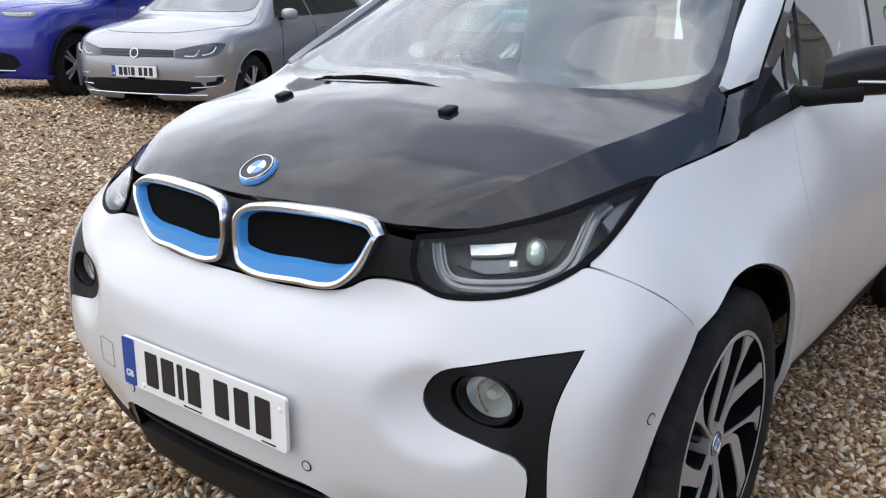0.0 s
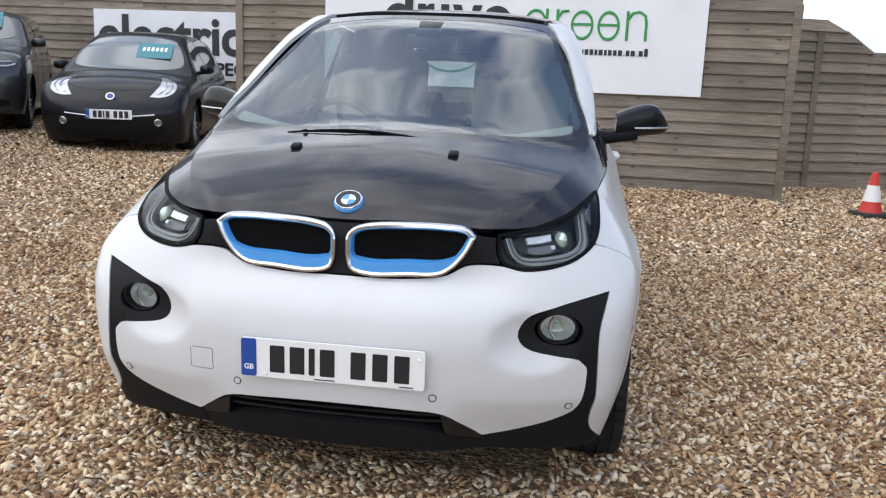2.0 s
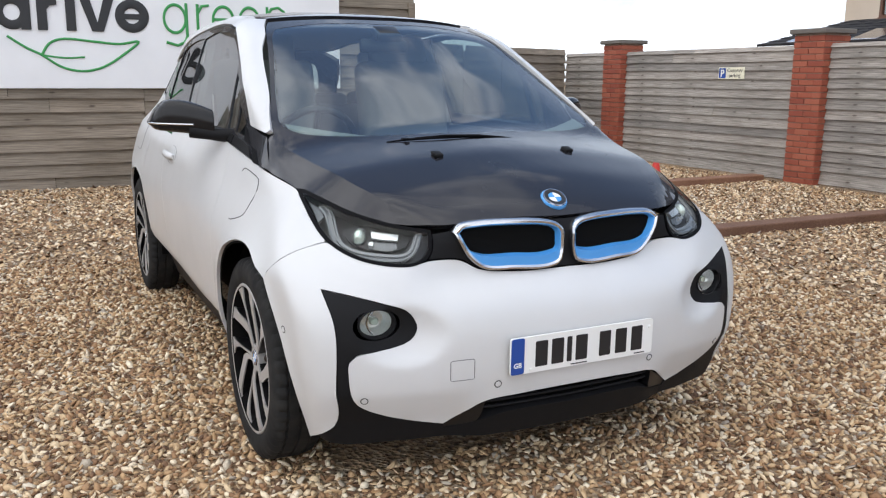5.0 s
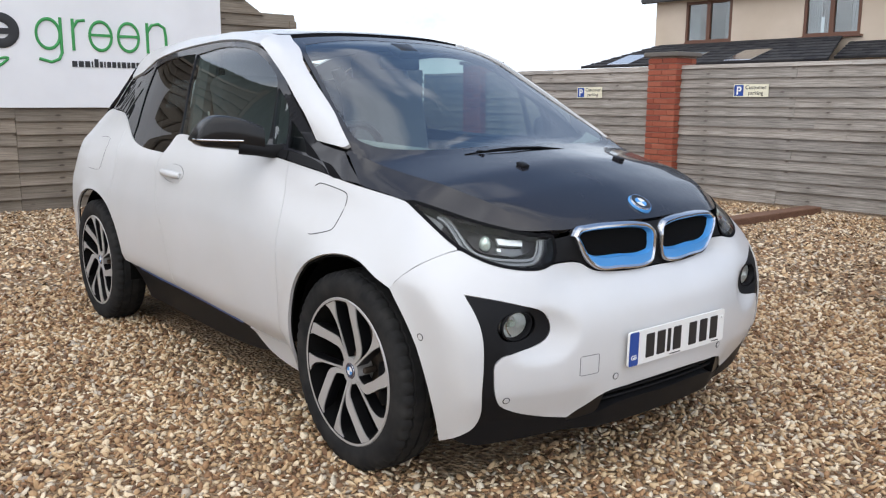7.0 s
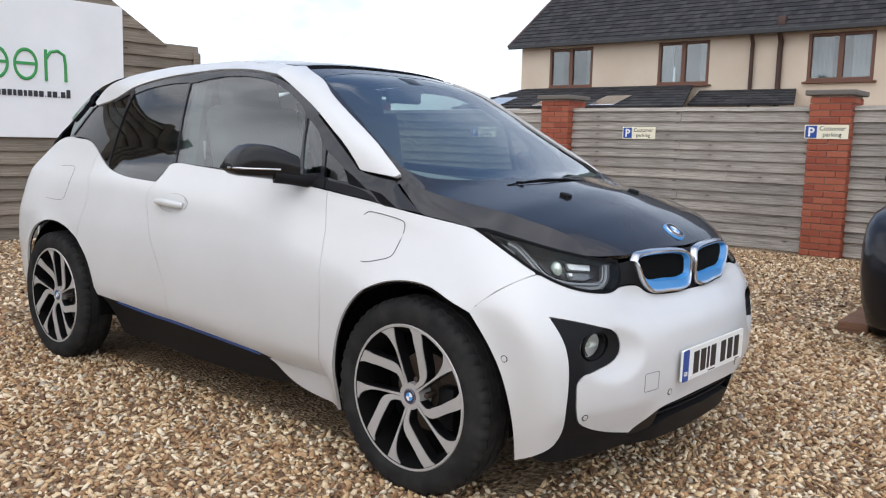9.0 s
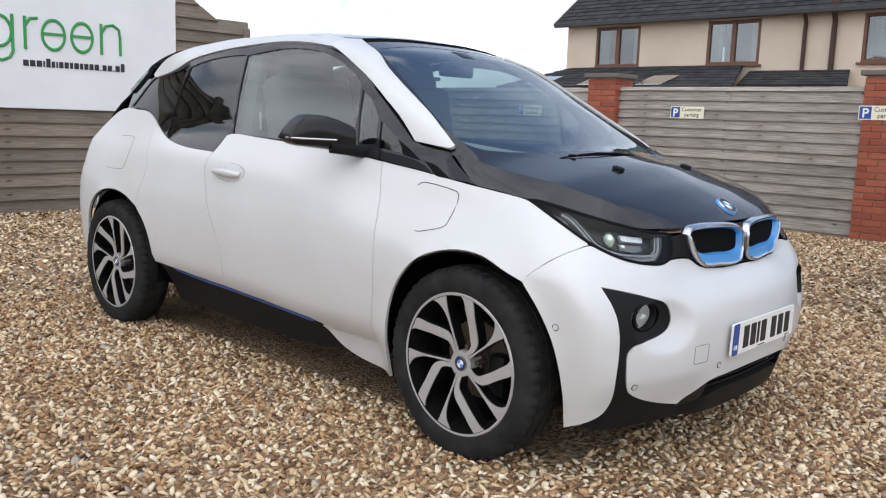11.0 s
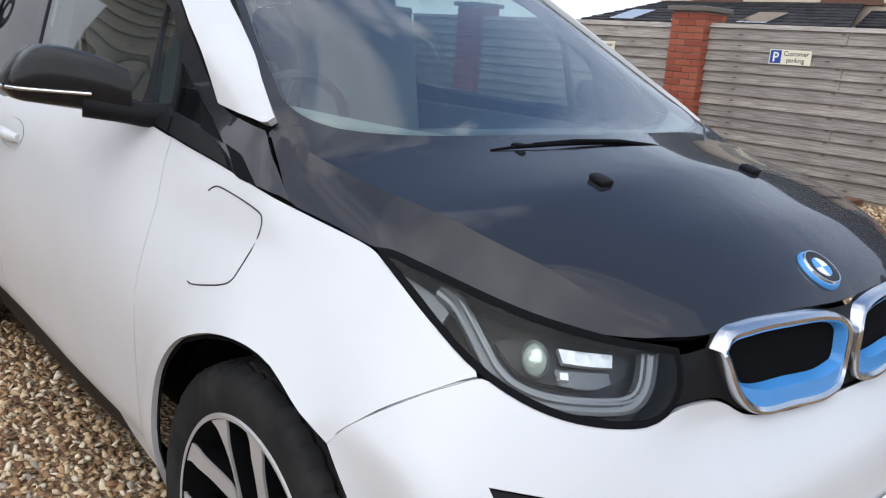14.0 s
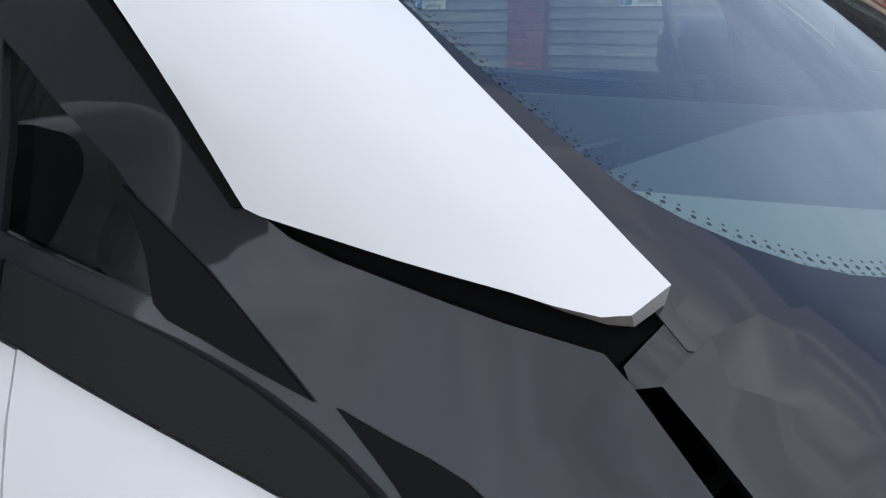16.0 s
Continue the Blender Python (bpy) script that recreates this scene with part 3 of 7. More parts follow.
def panel(name, outline, view, mat, parent, label="", both=False, **kw):
    """One panel, or the panel of the right side and its mirror image on the left."""
    made = [part(name, sheet(outline, view, **kw), mat, parent, label, sharp=30)]
    if both:
        made.append(part(name, sheet(outline, view, flip=True, **kw), mat, parent, label, sharp=30))
    return made


def mirrored(half):
    """A whole outline from its right half, from middle to middle."""
    return list(half) + [(-u, v) for u, v in half[::-1] if abs(u) > 1e-6]


def mirrored_top(half):
    return list(half) + [(u, -v) for u, v in half[::-1] if abs(v) > 1e-6]


def on_body(view, u, v, lift=0.0):
    """A pose on the body whose z axis stands out of it and whose y axis points up."""
    p = lay(view, [(u, v)])
    n = slope(p)[0]
    z = Vector(n)
    x = Vector((0, 0, 1)).cross(z).normalized()
    y = z.cross(x)
    m = Matrix((x, y, z)).transposed().to_4x4()
    m.translation = Vector(p[0]) + lift * z
    return m


def ring(loop_in, loop_out, height, base, m=None, bm=None):
    """A frame between two outlines of equal count, raised, with rounded inner and outer edges."""
    bm = bm or bmesh.new()
    m = m or Matrix()
    a, b = np.array(loop_in), np.array(loop_out)
    rows = []
    for f, h in ((0.0, base), (0.0, height * 0.7), (0.15, height * 0.95), (0.5, height), (0.85, height * 0.95), (1.0, height * 0.7), (1.0, base)):
        rows.append([bm.verts.new(m @ Vector((*(a[i] + (b[i] - a[i]) * f), h))) for i in range(len(a))])
    n = len(a)
    for r, s in zip(rows, rows[1:]):
        for i in range(n):
            bm.faces.new((r[i], r[(i + 1) % n], s[(i + 1) % n], s[i]))
    return bm


def plug(loop, height, base, m=None, bm=None):
    """A flat-topped solid from an outline."""
    bm = bm or bmesh.new()
    m = m or Matrix()
    top = [bm.verts.new(m @ Vector((x, y, height))) for x, y in loop]
    low = [bm.verts.new(m @ Vector((x, y, base))) for x, y in loop]
    bm.faces.new(top if area(np.array(loop)) > 0 else top[::-1])
    n = len(top)
    for i in range(n):
        bm.faces.new((top[(i + 1) % n], top[i], low[i], low[(i + 1) % n]))
    return bm


def rounded(w, h, r, n=5, at=(0, 0)):
    """A rectangle with rounded corners, anticlockwise."""
    out = []
    for cx, cy, start in ((w / 2 - r, h / 2 - r, 0), (-w / 2 + r, h / 2 - r, 90), (-w / 2 + r, -h / 2 + r, 180), (w / 2 - r, -h / 2 + r, 270)):
        for k in range(n + 1):
            a = radians(start + 90 * k / n)
            out.append((at[0] + cx + r * math.cos(a), at[1] + cy + r * math.sin(a)))
    return out


def circle(r, n=32, at=(0, 0), sy=1.0):
    return [(at[0] + r * math.cos(2 * math.pi * k / n), at[1] + sy * r * math.sin(2 * math.pi * k / n)) for k in range(n)]


# ---- the small electric car ----
GUIDE = material("light_guide", (0.22, 0.225, 0.23), 0.25, 0.5, 0.5)
FACET = material("faceted_reflector", (0.80, 0.81, 0.80), 0.28, 0.7)
bump(FACET, texture(FACET, "Voronoi", 60.0).outputs["Distance"], 0.35, 0.004)
LAMPLENS = material("projector_glass", (0.80, 0.90, 0.78), 0.06, 0.5, 0.9)
bump(LAMPLENS, texture(LAMPLENS, "Voronoi", 120.0).outputs["Distance"], 0.5, 0.003)
CHIP = material("lamp_chip", (0.16, 0.165, 0.17), 0.2, 0.6)
# grey of the sky's reflection in the headlamp tail, put into colour
TAILHAZE = material("lamp_tail_haze", (0.20, 0.205, 0.21), 0.3, 0.4)
BEZEL = material("lamp_bezel", (0.012, 0.012, 0.013), 0.35)
LAMPCOVER = glass("lamp_cover", (0.85, 0.87, 0.87), 0.022, 0.03, power=5.0)
SILLBLUE = material("sill_blue", (0.03, 0.10, 0.38), 0.4)
DOORTRIM = material("door_lining", (0.05, 0.055, 0.06), 0.8)
# paler than the dash body: reflected light is put into this colour
DASH = material("dash_top_lit", (0.20, 0.215, 0.205), 0.75)
DASHDARK = material("dash_body", (0.08, 0.09, 0.087), 0.8)
SEAM = material("panel_seam", (0.16, 0.16, 0.165), 0.7)
MIRRORCAP = material("mirror_cap_black", (0.010, 0.010, 0.011), 0.24, 0, 0.25, Specular_IOR_Level=0.2)
NAVY = material("cap_navy", (0.012, 0.018, 0.06), 0.3, 0, 0.5)
DISC = material("rusty_disc", (0.10, 0.075, 0.06), 0.5, 0.6)


def shrink_pair(left, right, gap):
    """Draws the two edges of a strip in towards each other."""
    d = right - left
    d = d / np.maximum(np.linalg.norm(d, axis=1), 1e-6)[:, None]
    return left + gap * d, right - gap * d


def build_wheel(hand):
    """A wheel about its own axis, outer face towards -y; hand -1 for the other side of the car."""
    wheel = new("wheel")
    rub = bmesh.new()
    n = 150
    rows = [(0.252, -0.080), (0.262, -0.086), (0.285, -0.089), (0.310, -0.087), (0.327, -0.080), (0.336, -0.070), (0.340, -0.052), (0.334, -0.050), (0.334, -0.044), (0.341, -0.042),
            (0.342, -0.012), (0.335, -0.010), (0.335, -0.003), (0.342, -0.001), (0.342, 0.030), (0.335, 0.032), (0.335, 0.038), (0.340, 0.040), (0.336, 0.066), (0.325, 0.078), (0.29, 0.084), (0.252, 0.078)]
    rings = []
    for r, y in rows:
        ringv = []
        for k in range(n):
            a = 2 * math.pi * (k + 0.35 * abs(y) / 0.06) / n
            rr = r - (0.008 if k % 3 == 0 and r > 0.326 and abs(y) > 0.041 else 0.004 if k % 6 == 2 and r > 0.338 else 0)
            ringv.append(rub.verts.new((rr * math.cos(a), y, rr * math.sin(a))))
        rings.append(ringv)
    for a, b in zip(rings, rings[1:]):
        for k in range(n):
            rub.faces.new((a[k], a[(k + 1) % n], b[(k + 1) % n], b[k]))
    part("tyre", rub, RUBBER, wheel, "worn black road tyre", sharp=40)
    turn = pose(0, 0, 0, 90, 0, 0)
    rim = part("rim", lathe([(0.243, 0.083), (0.250, 0.084), (0.2535, 0.080), (0.2535, 0.06), (0.246, 0.05), (0.226, 0.03), (0.222, -0.07), (0.25, -0.078)], 64, m=turn), SILVER, wheel, "machined alloy rim edge")
    part("barrel", lathe([(0.2425, 0.0825), (0.236, 0.070), (0.216, 0.03), (0.212, -0.065), (0.0, -0.065)], 64, m=turn), DARK, rim, "black inner barrel")

    def edge(stations):
        """An edge of a spoke from (radius, degrees), evened out."""
        pts = smooth_open([(r * math.cos(radians(d)), r * math.sin(radians(d))) for r, d in stations], 8)
        run = np.concatenate([[0], np.cumsum(np.linalg.norm(np.diff(pts, axis=0), axis=1))])
        at = np.linspace(0, run[-1], 18)
        return np.stack([np.interp(at, run, pts[:, 0]), np.interp(at, run, pts[:, 1])], 1)

    def solid(left, right, face, base):
        bm = bmesh.new()
        rows = []
        for (lx, ly), (rx, ry) in zip(left, right):
            dish = 0.020 * max(0.0, 1 - (math.hypot((lx + rx) / 2, (ly + ry) / 2) / 0.2)) + 0.003
            rows.append([bm.verts.new(turn @ Vector((hand * px, py, pz))) for px, py, pz in ((lx, ly, base - dish), (lx, ly, face - dish), (rx, ry, face - dish), (rx, ry, base - dish))])
        for a, b in zip(rows, rows[1:]):
            for i in range(3):
                q = (a[i], b[i], b[i + 1], a[i + 1])
                bm.faces.new(q if hand > 0 else q[::-1])
        bmesh.ops.recalc_face_normals(bm, faces=bm.faces[:])
        return bm

    sail = (edge([(0.036, 118), (0.060, 112.5), (0.100, 110.3), (0.150, 110.0), (0.180, 111.3), (0.205, 113.5), (0.226, 116.8), (0.247, 122.5)]), edge([(0.036, 101), (0.060, 104.6), (0.100, 106.6), (0.150, 107.0), (0.200, 106.8), (0.247, 105.8)]))
    bar = (edge([(0.038, 70), (0.056, 58.5), (0.072, 55.0), (0.090, 56.0), (0.112, 65.0), (0.155, 75.2), (0.195, 81.5), (0.227, 85.0), (0.247, 89.5)]), edge([(0.038, 46), (0.057, 43.6), (0.080, 41.2), (0.098, 42.5), (0.113, 45.6), (0.131, 51.3), (0.186, 68.2), (0.225, 73.6), (0.247, 76.5)]))
    for k in range(5):
        c, e = math.cos(radians(72 * k)), math.sin(radians(72 * k))
        m2 = np.array([[c, e], [-e, c]])
        for left, right in (sail, bar):
            l, r = left @ m2, right @ m2
            part("spoke", solid(l, r, 0.083, 0.078), SILVER, rim, "machined blade spoke", sharp=30)
            part("spoke_pocket", solid(shrink_pair(l, r, 0.0016)[0], shrink_pair(l, r, 0.0016)[1], 0.0815, 0.035), SATIN, rim)
    part("hub", lathe([(0.027, 0.0615), (0.038, 0.0625), (0.046, 0.062), (0.047, 0.050), (0.047, 0.0)], 40, m=turn), SILVER, rim)
    cap = part("hub_cap", lathe([(0.0, 0.064), (0.023, 0.064), (0.027, 0.0635), (0.0285, 0.059)], 32, m=turn), NAVY, rim, "dark blue hub cap")
    part("cap_ring", lathe([(0.0235, 0.0635), (0.0240, 0.0652), (0.0255, 0.0652), (0.0262, 0.0635)], 32, m=turn), CHROME, cap)
    for k in range(4):
        fan = [(0, 0)] + [(0.0145 * math.cos(radians(d)), 0.0145 * math.sin(radians(d))) for d in np.linspace(90 * k, 90 * k + 90, 7)]
        part("cap_quarter", plug(fan, 0.0650, 0.062, turn), BLUE if k % 2 else PLATE, cap, smooth=False)
    for k in range(5):
        d = radians(72 * k + 10)
        part("wheel_bolt", lathe([(0.0, 0.045), (0.009, 0.044), (0.011, 0.040), (0.011, 0.0)], 10, m=turn @ Matrix.Translation((0.058 * math.cos(d), 0.058 * math.sin(d), 0))), DISC, rim)
    part("brake_disc", lathe([(0.0, -0.01), (0.07, -0.01), (0.075, -0.03), (0.14, -0.03), (0.14, -0.045), (0, -0.045)], 40, m=turn), DISC, wheel, "dull steel brake disc")
    part("calliper", box((0.07, 0.06, 0.15), (0.115 * hand, 0.02, -0.03), 0.015), PLASTIC, wheel)
    return wheel


def build_plate(m, parent=None, rear=False):
    """A registration plate with its letters as plain bars."""
    plate = new("number_plate")
    if parent:
        plate.parent = parent
    plate.matrix_basis = m
    base = part("plate_board", plug(rounded(0.52, 0.111, 0.008), 0.008, 0.0), PLATE, plate, smooth=False)
    part("blue_band", plug(rounded(0.044, 0.109, 0.006, at=(-0.237, 0)), 0.0095, 0.007), DEEPBLUE, plate, "blue country band", smooth=False)
    words("GB", 0.021, 0.0003, PLATE, "country_code", pose(-0.237, -0.034, 0.0098), plate, align="CENTER", bold=0.0006)
    xs = [-0.155, -0.098, -0.056, -0.012, 0.075, 0.136, 0.197]
    for k, x in enumerate(xs):
        w = 0.017 if k == 2 else 0.042
        part("bar", plug(rounded(w, 0.078, 0.003, 2, at=(x, 0)), 0.0095, 0.007), INK, plate, smooth=False)
    for x in (-0.02, 0.21):
        part("maker_line", plug(rounded(0.06 if x < 0 else 0.04, 0.003, 0.001, 1, at=(x, -0.0495)), 0.0092, 0.007), INK, plate, smooth=False)
    for x, y in ((0.245, 0.03), (-0.19, -0.045)):
        part("screw", lathe([(0.0, 0.0115), (0.004, 0.011), (0.006, 0.008)], 12, m=pose(x, y, 0)), PLATE, plate)
    return plate


def badge(m, r, parent, name="badge"):
    """A round badge: blue surround, dark ring and quartered middle."""
    b = part(name, lathe([(0.0, 0.006), (r * 0.8, 0.007), (r * 1.0, 0.006), (r * 1.06, 0.001), (r * 1.06, -0.004)], 40, m=m), BLUE, parent, "round badge with a blue surround")
    part("badge_ring", lathe([(r * 0.52, 0.0085), (r * 0.56, 0.0095), (r * 0.86, 0.0095), (r * 0.9, 0.0085), (r * 0.9, 0.005)], 40, m=m), INK, b)
    part("badge_rim", lathe([(r * 0.86, 0.007), (r * 0.87, 0.0108), (r * 0.93, 0.0108), (r * 0.95, 0.006)], 40, m=m), CHROME, b)
    for k in range(4):
        fan = [(0, 0)] + [(r * 0.52 * math.cos(radians(a)), r * 0.52 * math.sin(radians(a))) for a in np.linspace(90 * k, 90 * k + 90, 9)]
        part("badge_quarter", plug(fan, 0.0098, 0.005, m), BLUE if k % 2 else PLATE, b, smooth=False)
    return b


HEADLIGHT = [(-51.5, 0.922), (-49.0, 0.917), (-43.8, 0.897), (-39.4, 0.877), (-34.7, 0.857), (-29.8, 0.839), (-25.0, 0.829), (-24.8, 0.782), (-25.6, 0.755), (-27.2, 0.742), (-30.5, 0.742),
             (-35.0, 0.757), (-38.0, 0.777), (-40.1, 0.796), (-42.1, 0.817), (-44.2, 0.843), (-47.2, 0.880)]
BUMPER = [(0, 0.350), (-11, 0.345), (-16.5, 0.335), (-19.3, 0.305), (-22.8, 0.263), (-28.7, 0.290), (-33, 0.322), (-34.9, 0.347), (-35.6, 0.380), (-35.9, 0.445), (-35.8, 0.480), (-34.8, 0.500),
          (-32.2, 0.509), (-29.5, 0.518), (-27.7, 0.533), (-26.8, 0.560), (-27.1, 0.592), (-28.4, 0.622), (-31.8, 0.645), (-36, 0.666), (-40.2, 0.683), (-38.9, 0.640), (-38.0, 0.600), (-37.5, 0.551),
          (-37.4, 0.482), (-37.6, 0.393), (-37.7, 0.318), (-38.6, 0.276), (-40.1, 0.252), (-44.0, 0.205), (-44.8, 0.319), (-46.0, 0.429), (-47.4, 0.516), (-49.5, 0.598), (-52.2, 0.675),
          (-50.9, 0.7062), (-48.2, 0.7445), (-45.1, 0.7757), (-42.2, 0.7938), (-41.0, 0.7970), (-40.1, 0.793), (-38.0, 0.774), (-35.0, 0.754), (-30.5, 0.739), (-27.2, 0.738), (-25.4, 0.746), (-23.4, 0.748), (-19.8, 0.742), (-17, 0.716), (-11.2, 0.702), (0, 0.700)]
TRIM_RIGHT = [(-22.8, 0.263), (-28.7, 0.290), (-33, 0.322), (-34.9, 0.347), (-35.6, 0.380), (-35.9, 0.445), (-35.8, 0.480), (-34.8, 0.500), (-32.2, 0.509), (-29.5, 0.518), (-27.7, 0.533), (-26.8, 0.560),
              (-27.1, 0.592), (-28.4, 0.622), (-31.8, 0.645), (-36, 0.666), (-40.2, 0.683), (-38.9, 0.640), (-38.0, 0.600), (-37.5, 0.551), (-37.4, 0.482), (-37.6, 0.393), (-37.7, 0.318), (-38.6, 0.276),
              (-40.1, 0.252), (-42.0, 0.228), (-40.0, 0.212), (-30, 0.210), (-22, 0.214)]
KIDNEY = [(-0.377, 0.828), (-0.350, 0.849), (-0.298, 0.856), (-0.196, 0.857), (-0.076, 0.850), (-0.040, 0.841), (-0.017, 0.820), (-0.013, 0.789), (-0.016, 0.745), (-0.026, 0.720), (-0.052, 0.708), (-0.197, 0.709),
          (-0.284, 0.716), (-0.318, 0.737), (-0.352, 0.778)]
ARCH_FRONT = [(1.562, 0.675), (1.467, 0.711), (1.397, 0.735), (1.323, 0.744), (1.249, 0.739), (1.171, 0.720), (1.091, 0.680), (1.030, 0.620), (0.985, 0.550), (0.945, 0.443), (0.910, 0.302), (0.880, 0.185)]
ARCH_REAR = [(-0.820, 0.412), (-0.842, 0.519), (-0.881, 0.600), (-0.965, 0.677), (-1.089, 0.729), (-1.220, 0.748), (-1.355, 0.728), (-1.463, 0.677), (-1.533, 0.594), (-1.575, 0.48), (-1.60, 0.32)]
BELT = [(-0.265, 1.076), (-0.081, 1.070), (0.178, 1.057), (0.442, 1.044), (0.650, 1.025), (0.842, 1.003), (0.989, 0.987), (1.130, 0.968), (1.235, 0.953), (1.357, 0.936), (1.448, 0.922)]
DLO_TOP = [(0.916, 1.093), (0.847, 1.149), (0.737, 1.232), (0.606, 1.319), (0.470, 1.393), (0.337, 1.443), (0.247, 1.465), (0.114, 1.483), (-0.099, 1.494), (-0.305, 1.488), (-0.529, 1.473), (-0.715, 1.450), (-0.863, 1.422),
           (-0.931, 1.398), (-1.033, 1.370), (-1.153, 1.353), (-1.321, 1.344)]
DLO_LOW = [(-1.395, 1.270), (-1.465, 1.180), (-1.149, 1.163), (-1.028, 1.122), (-0.893, 1.060), (-0.789, 1.028), (-0.620, 1.002), (-0.434, 0.992), (-0.338, 0.989), (-0.318, 1.025), (-0.300, 1.068)]
DOOR_GAP = [(0.785, 1.008), (0.847, 0.841), (0.873, 0.640), (0.858, 0.468), (0.825, 0.310)]
REAR_GAP = [(-0.338, 0.989), (-0.366, 0.924), (-0.326, 0.837), (-0.263, 0.716), (-0.205, 0.621), (-0.169, 0.497), (-0.172, 0.370)]


def build_electric_car():
    car = thing("electric_car", "white electric hatchback with black bonnet and blue-edged grilles on gravel", "car")

    # white flank panels
    fender = [(0.785, 1.010)] + BELT[5:] + [(1.462, 0.918), (1.556, 0.877), (1.636, 0.839), (1.692, 0.813), (1.706, 0.799), (1.696, 0.7938), (1.671, 0.7755), (1.629, 0.7445), (1.588, 0.705)] + ARCH_FRONT + [(0.60, 0.232), (0.48, 0.312), (0.825, 0.306)] + DOOR_GAP[::-1][1:-1]
    flap = [(1.000, 0.936), (1.020, 0.9475), (1.050, 0.9475), (1.120, 0.939), (1.172, 0.930), (1.190, 0.922), (1.197, 0.905), (1.195, 0.870), (1.189, 0.825), (1.183, 0.811), (1.165, 0.801), (1.120, 0.789), (1.075, 0.780), (1.055, 0.781)]
    panel("front_wing", fender, "side", WHITE, car, "white front wing", both=True, gap=0.0007)
    seam = smooth_open(flap, 8)
    part("filler_flap", tube([tuple(v) for v in lay("side", seam)], 0.0016, 6, scale=[0.3] + [1.0] * (len(seam) - 2) + [0.3]), INK, car, "seam of the closed filler flap")
    door = BELT[:5] + [(0.785, 1.010)] + DOOR_GAP[1:] + [(0.49, 0.322), (0.423, 0.334), (0.352, 0.339), (0.047, 0.357), (-0.172, 0.370)] + REAR_GAP[::-1][1:-1] + [(-0.338, 0.989), (-0.318, 1.025), (-0.300, 1.068)]
    panel("front_door", door, "side", WHITE, car, "white front door", both=True, step=0.04)
    rear_door = REAR_GAP + [(-0.385, 0.379), (-0.60, 0.393), (-0.820, 0.406)] + ARCH_REAR[1:4] + [(-0.94, 0.76), (-0.905, 0.893), (-0.958, 0.992), (-1.0, 1.070), (-0.985, 1.100), (-0.893, 1.060), (-0.789, 1.028), (-0.620, 1.002), (-0.434, 0.992)]
    panel("rear_door", rear_door, "side", WHITE, car, "white rear coach door", both=True, step=0.04)
    quarter = [(-0.985, 1.100), (-1.0, 1.070), (-0.958, 0.992), (-0.905, 0.893), (-0.94, 0.76), (-0.965, 0.677)] + ARCH_REAR[4:] + [(-1.70, 0.30), (-1.78, 0.5), (-1.80, 0.8), (-1.76, 1.0), (-1.66, 1.14), (-1.50, 1.178), (-1.30, 1.172), (-1.149, 1.163), (-1.028, 1.122)]
    panel("rear_quarter", quarter, "side", WHITE, car, "white rear quarter", both=True, step=0.04)
    hatch_line = smooth_open([(-1.335, 1.024), (-1.25, 1.030), (-1.18, 1.026), (-1.152, 1.010), (-1.142, 0.960), (-1.150, 0.890), (-1.165, 0.862), (-1.20, 0.855), (-1.28, 0.853), (-1.37, 0.856)], 6)
    part("rear_flap", tube([tuple(v) for v in lay("side", hatch_line)], 0.0014, 6, scale=[0.2] + [1.0] * (len(hatch_line) - 2) + [0.2]), SEAM, car, "seam of the closed rear flap")

    # black band round the side windows
    band = [(1.243, 0.958)] + BELT[::-1][3:] + [(-0.300, 1.068), (-0.318, 1.025), (-0.338, 0.989)] + DLO_LOW[::-1][3:] + DLO_TOP[::-1] + [(0.940, 1.083), (0.989, 1.074), (1.046, 1.066), (1.084, 1.062), (1.0965, 1.0530), (1.130, 1.0275), (1.167, 1.0050), (1.205, 0.9812)]
    front_pane = [(-0.259, 1.087), (-0.293, 1.273), (-0.323, 1.436), (-0.057, 1.458), (0.151, 1.448), (0.279, 1.424), (0.388, 1.386), (0.479, 1.342), (0.540, 1.300), (0.562, 1.180), (0.572, 1.064), (0.213, 1.074)]
    quarterlight = [(0.573, 1.281), (0.640, 1.240), (0.686, 1.190), (0.700, 1.120), (0.708, 1.072), (0.615, 1.068), (0.592, 1.142)]
    corner_pane = [(0.716, 1.160), (0.775, 1.124), (0.836, 1.088), (0.858, 1.062), (0.872, 1.046), (0.800, 1.053), (0.729, 1.062), (0.722, 1.110)]
    rear_pane = [(-0.348, 1.440), (-0.500, 1.434), (-0.692, 1.414), (-0.815, 1.390), (-0.844, 1.259), (-0.846, 1.104), (-0.836, 1.056), (-0.774, 1.030), (-0.566, 1.006), (-0.355, 0.999), (-0.338, 1.040), (-0.300, 1.085), (-0.325, 1.26)]
    last_pane = [(-0.865, 1.395), (-0.998, 1.358), (-1.276, 1.330), (-1.418, 1.196), (-1.192, 1.183), (-1.065, 1.148), (-0.905, 1.078), (-0.872, 1.070), (-0.868, 1.259)]
    front_pane, rear_pane, last_pane = ([tuple(v) for v in shrink(np.array(q), -0.008)] for q in (front_pane, rear_pane, last_pane))
    panel("window_band", band, "side", BLACK, car, "gloss black window surround", both=True, holes=[front_pane, quarterlight, corner_pane, rear_pane, last_pane], lift=-0.001, depth=0.02, gap=0.002)
    for outline, mat, label in ((front_pane, SIDEGLASS, "front door window"), (quarterlight, SIDEGLASS, "small fixed front window"), (corner_pane, TINTED, "dark corner window"), (rear_pane, TINTED, "dark tinted rear window"), (last_pane, TINTED, "dark tinted rear side window")):
        for ob in panel("side_window", outline, "side", mat, car, label, both=True, lift=-0.006, depth=0.003, gap=-0.004, step=0.06):
            ob.visible_shadow = False
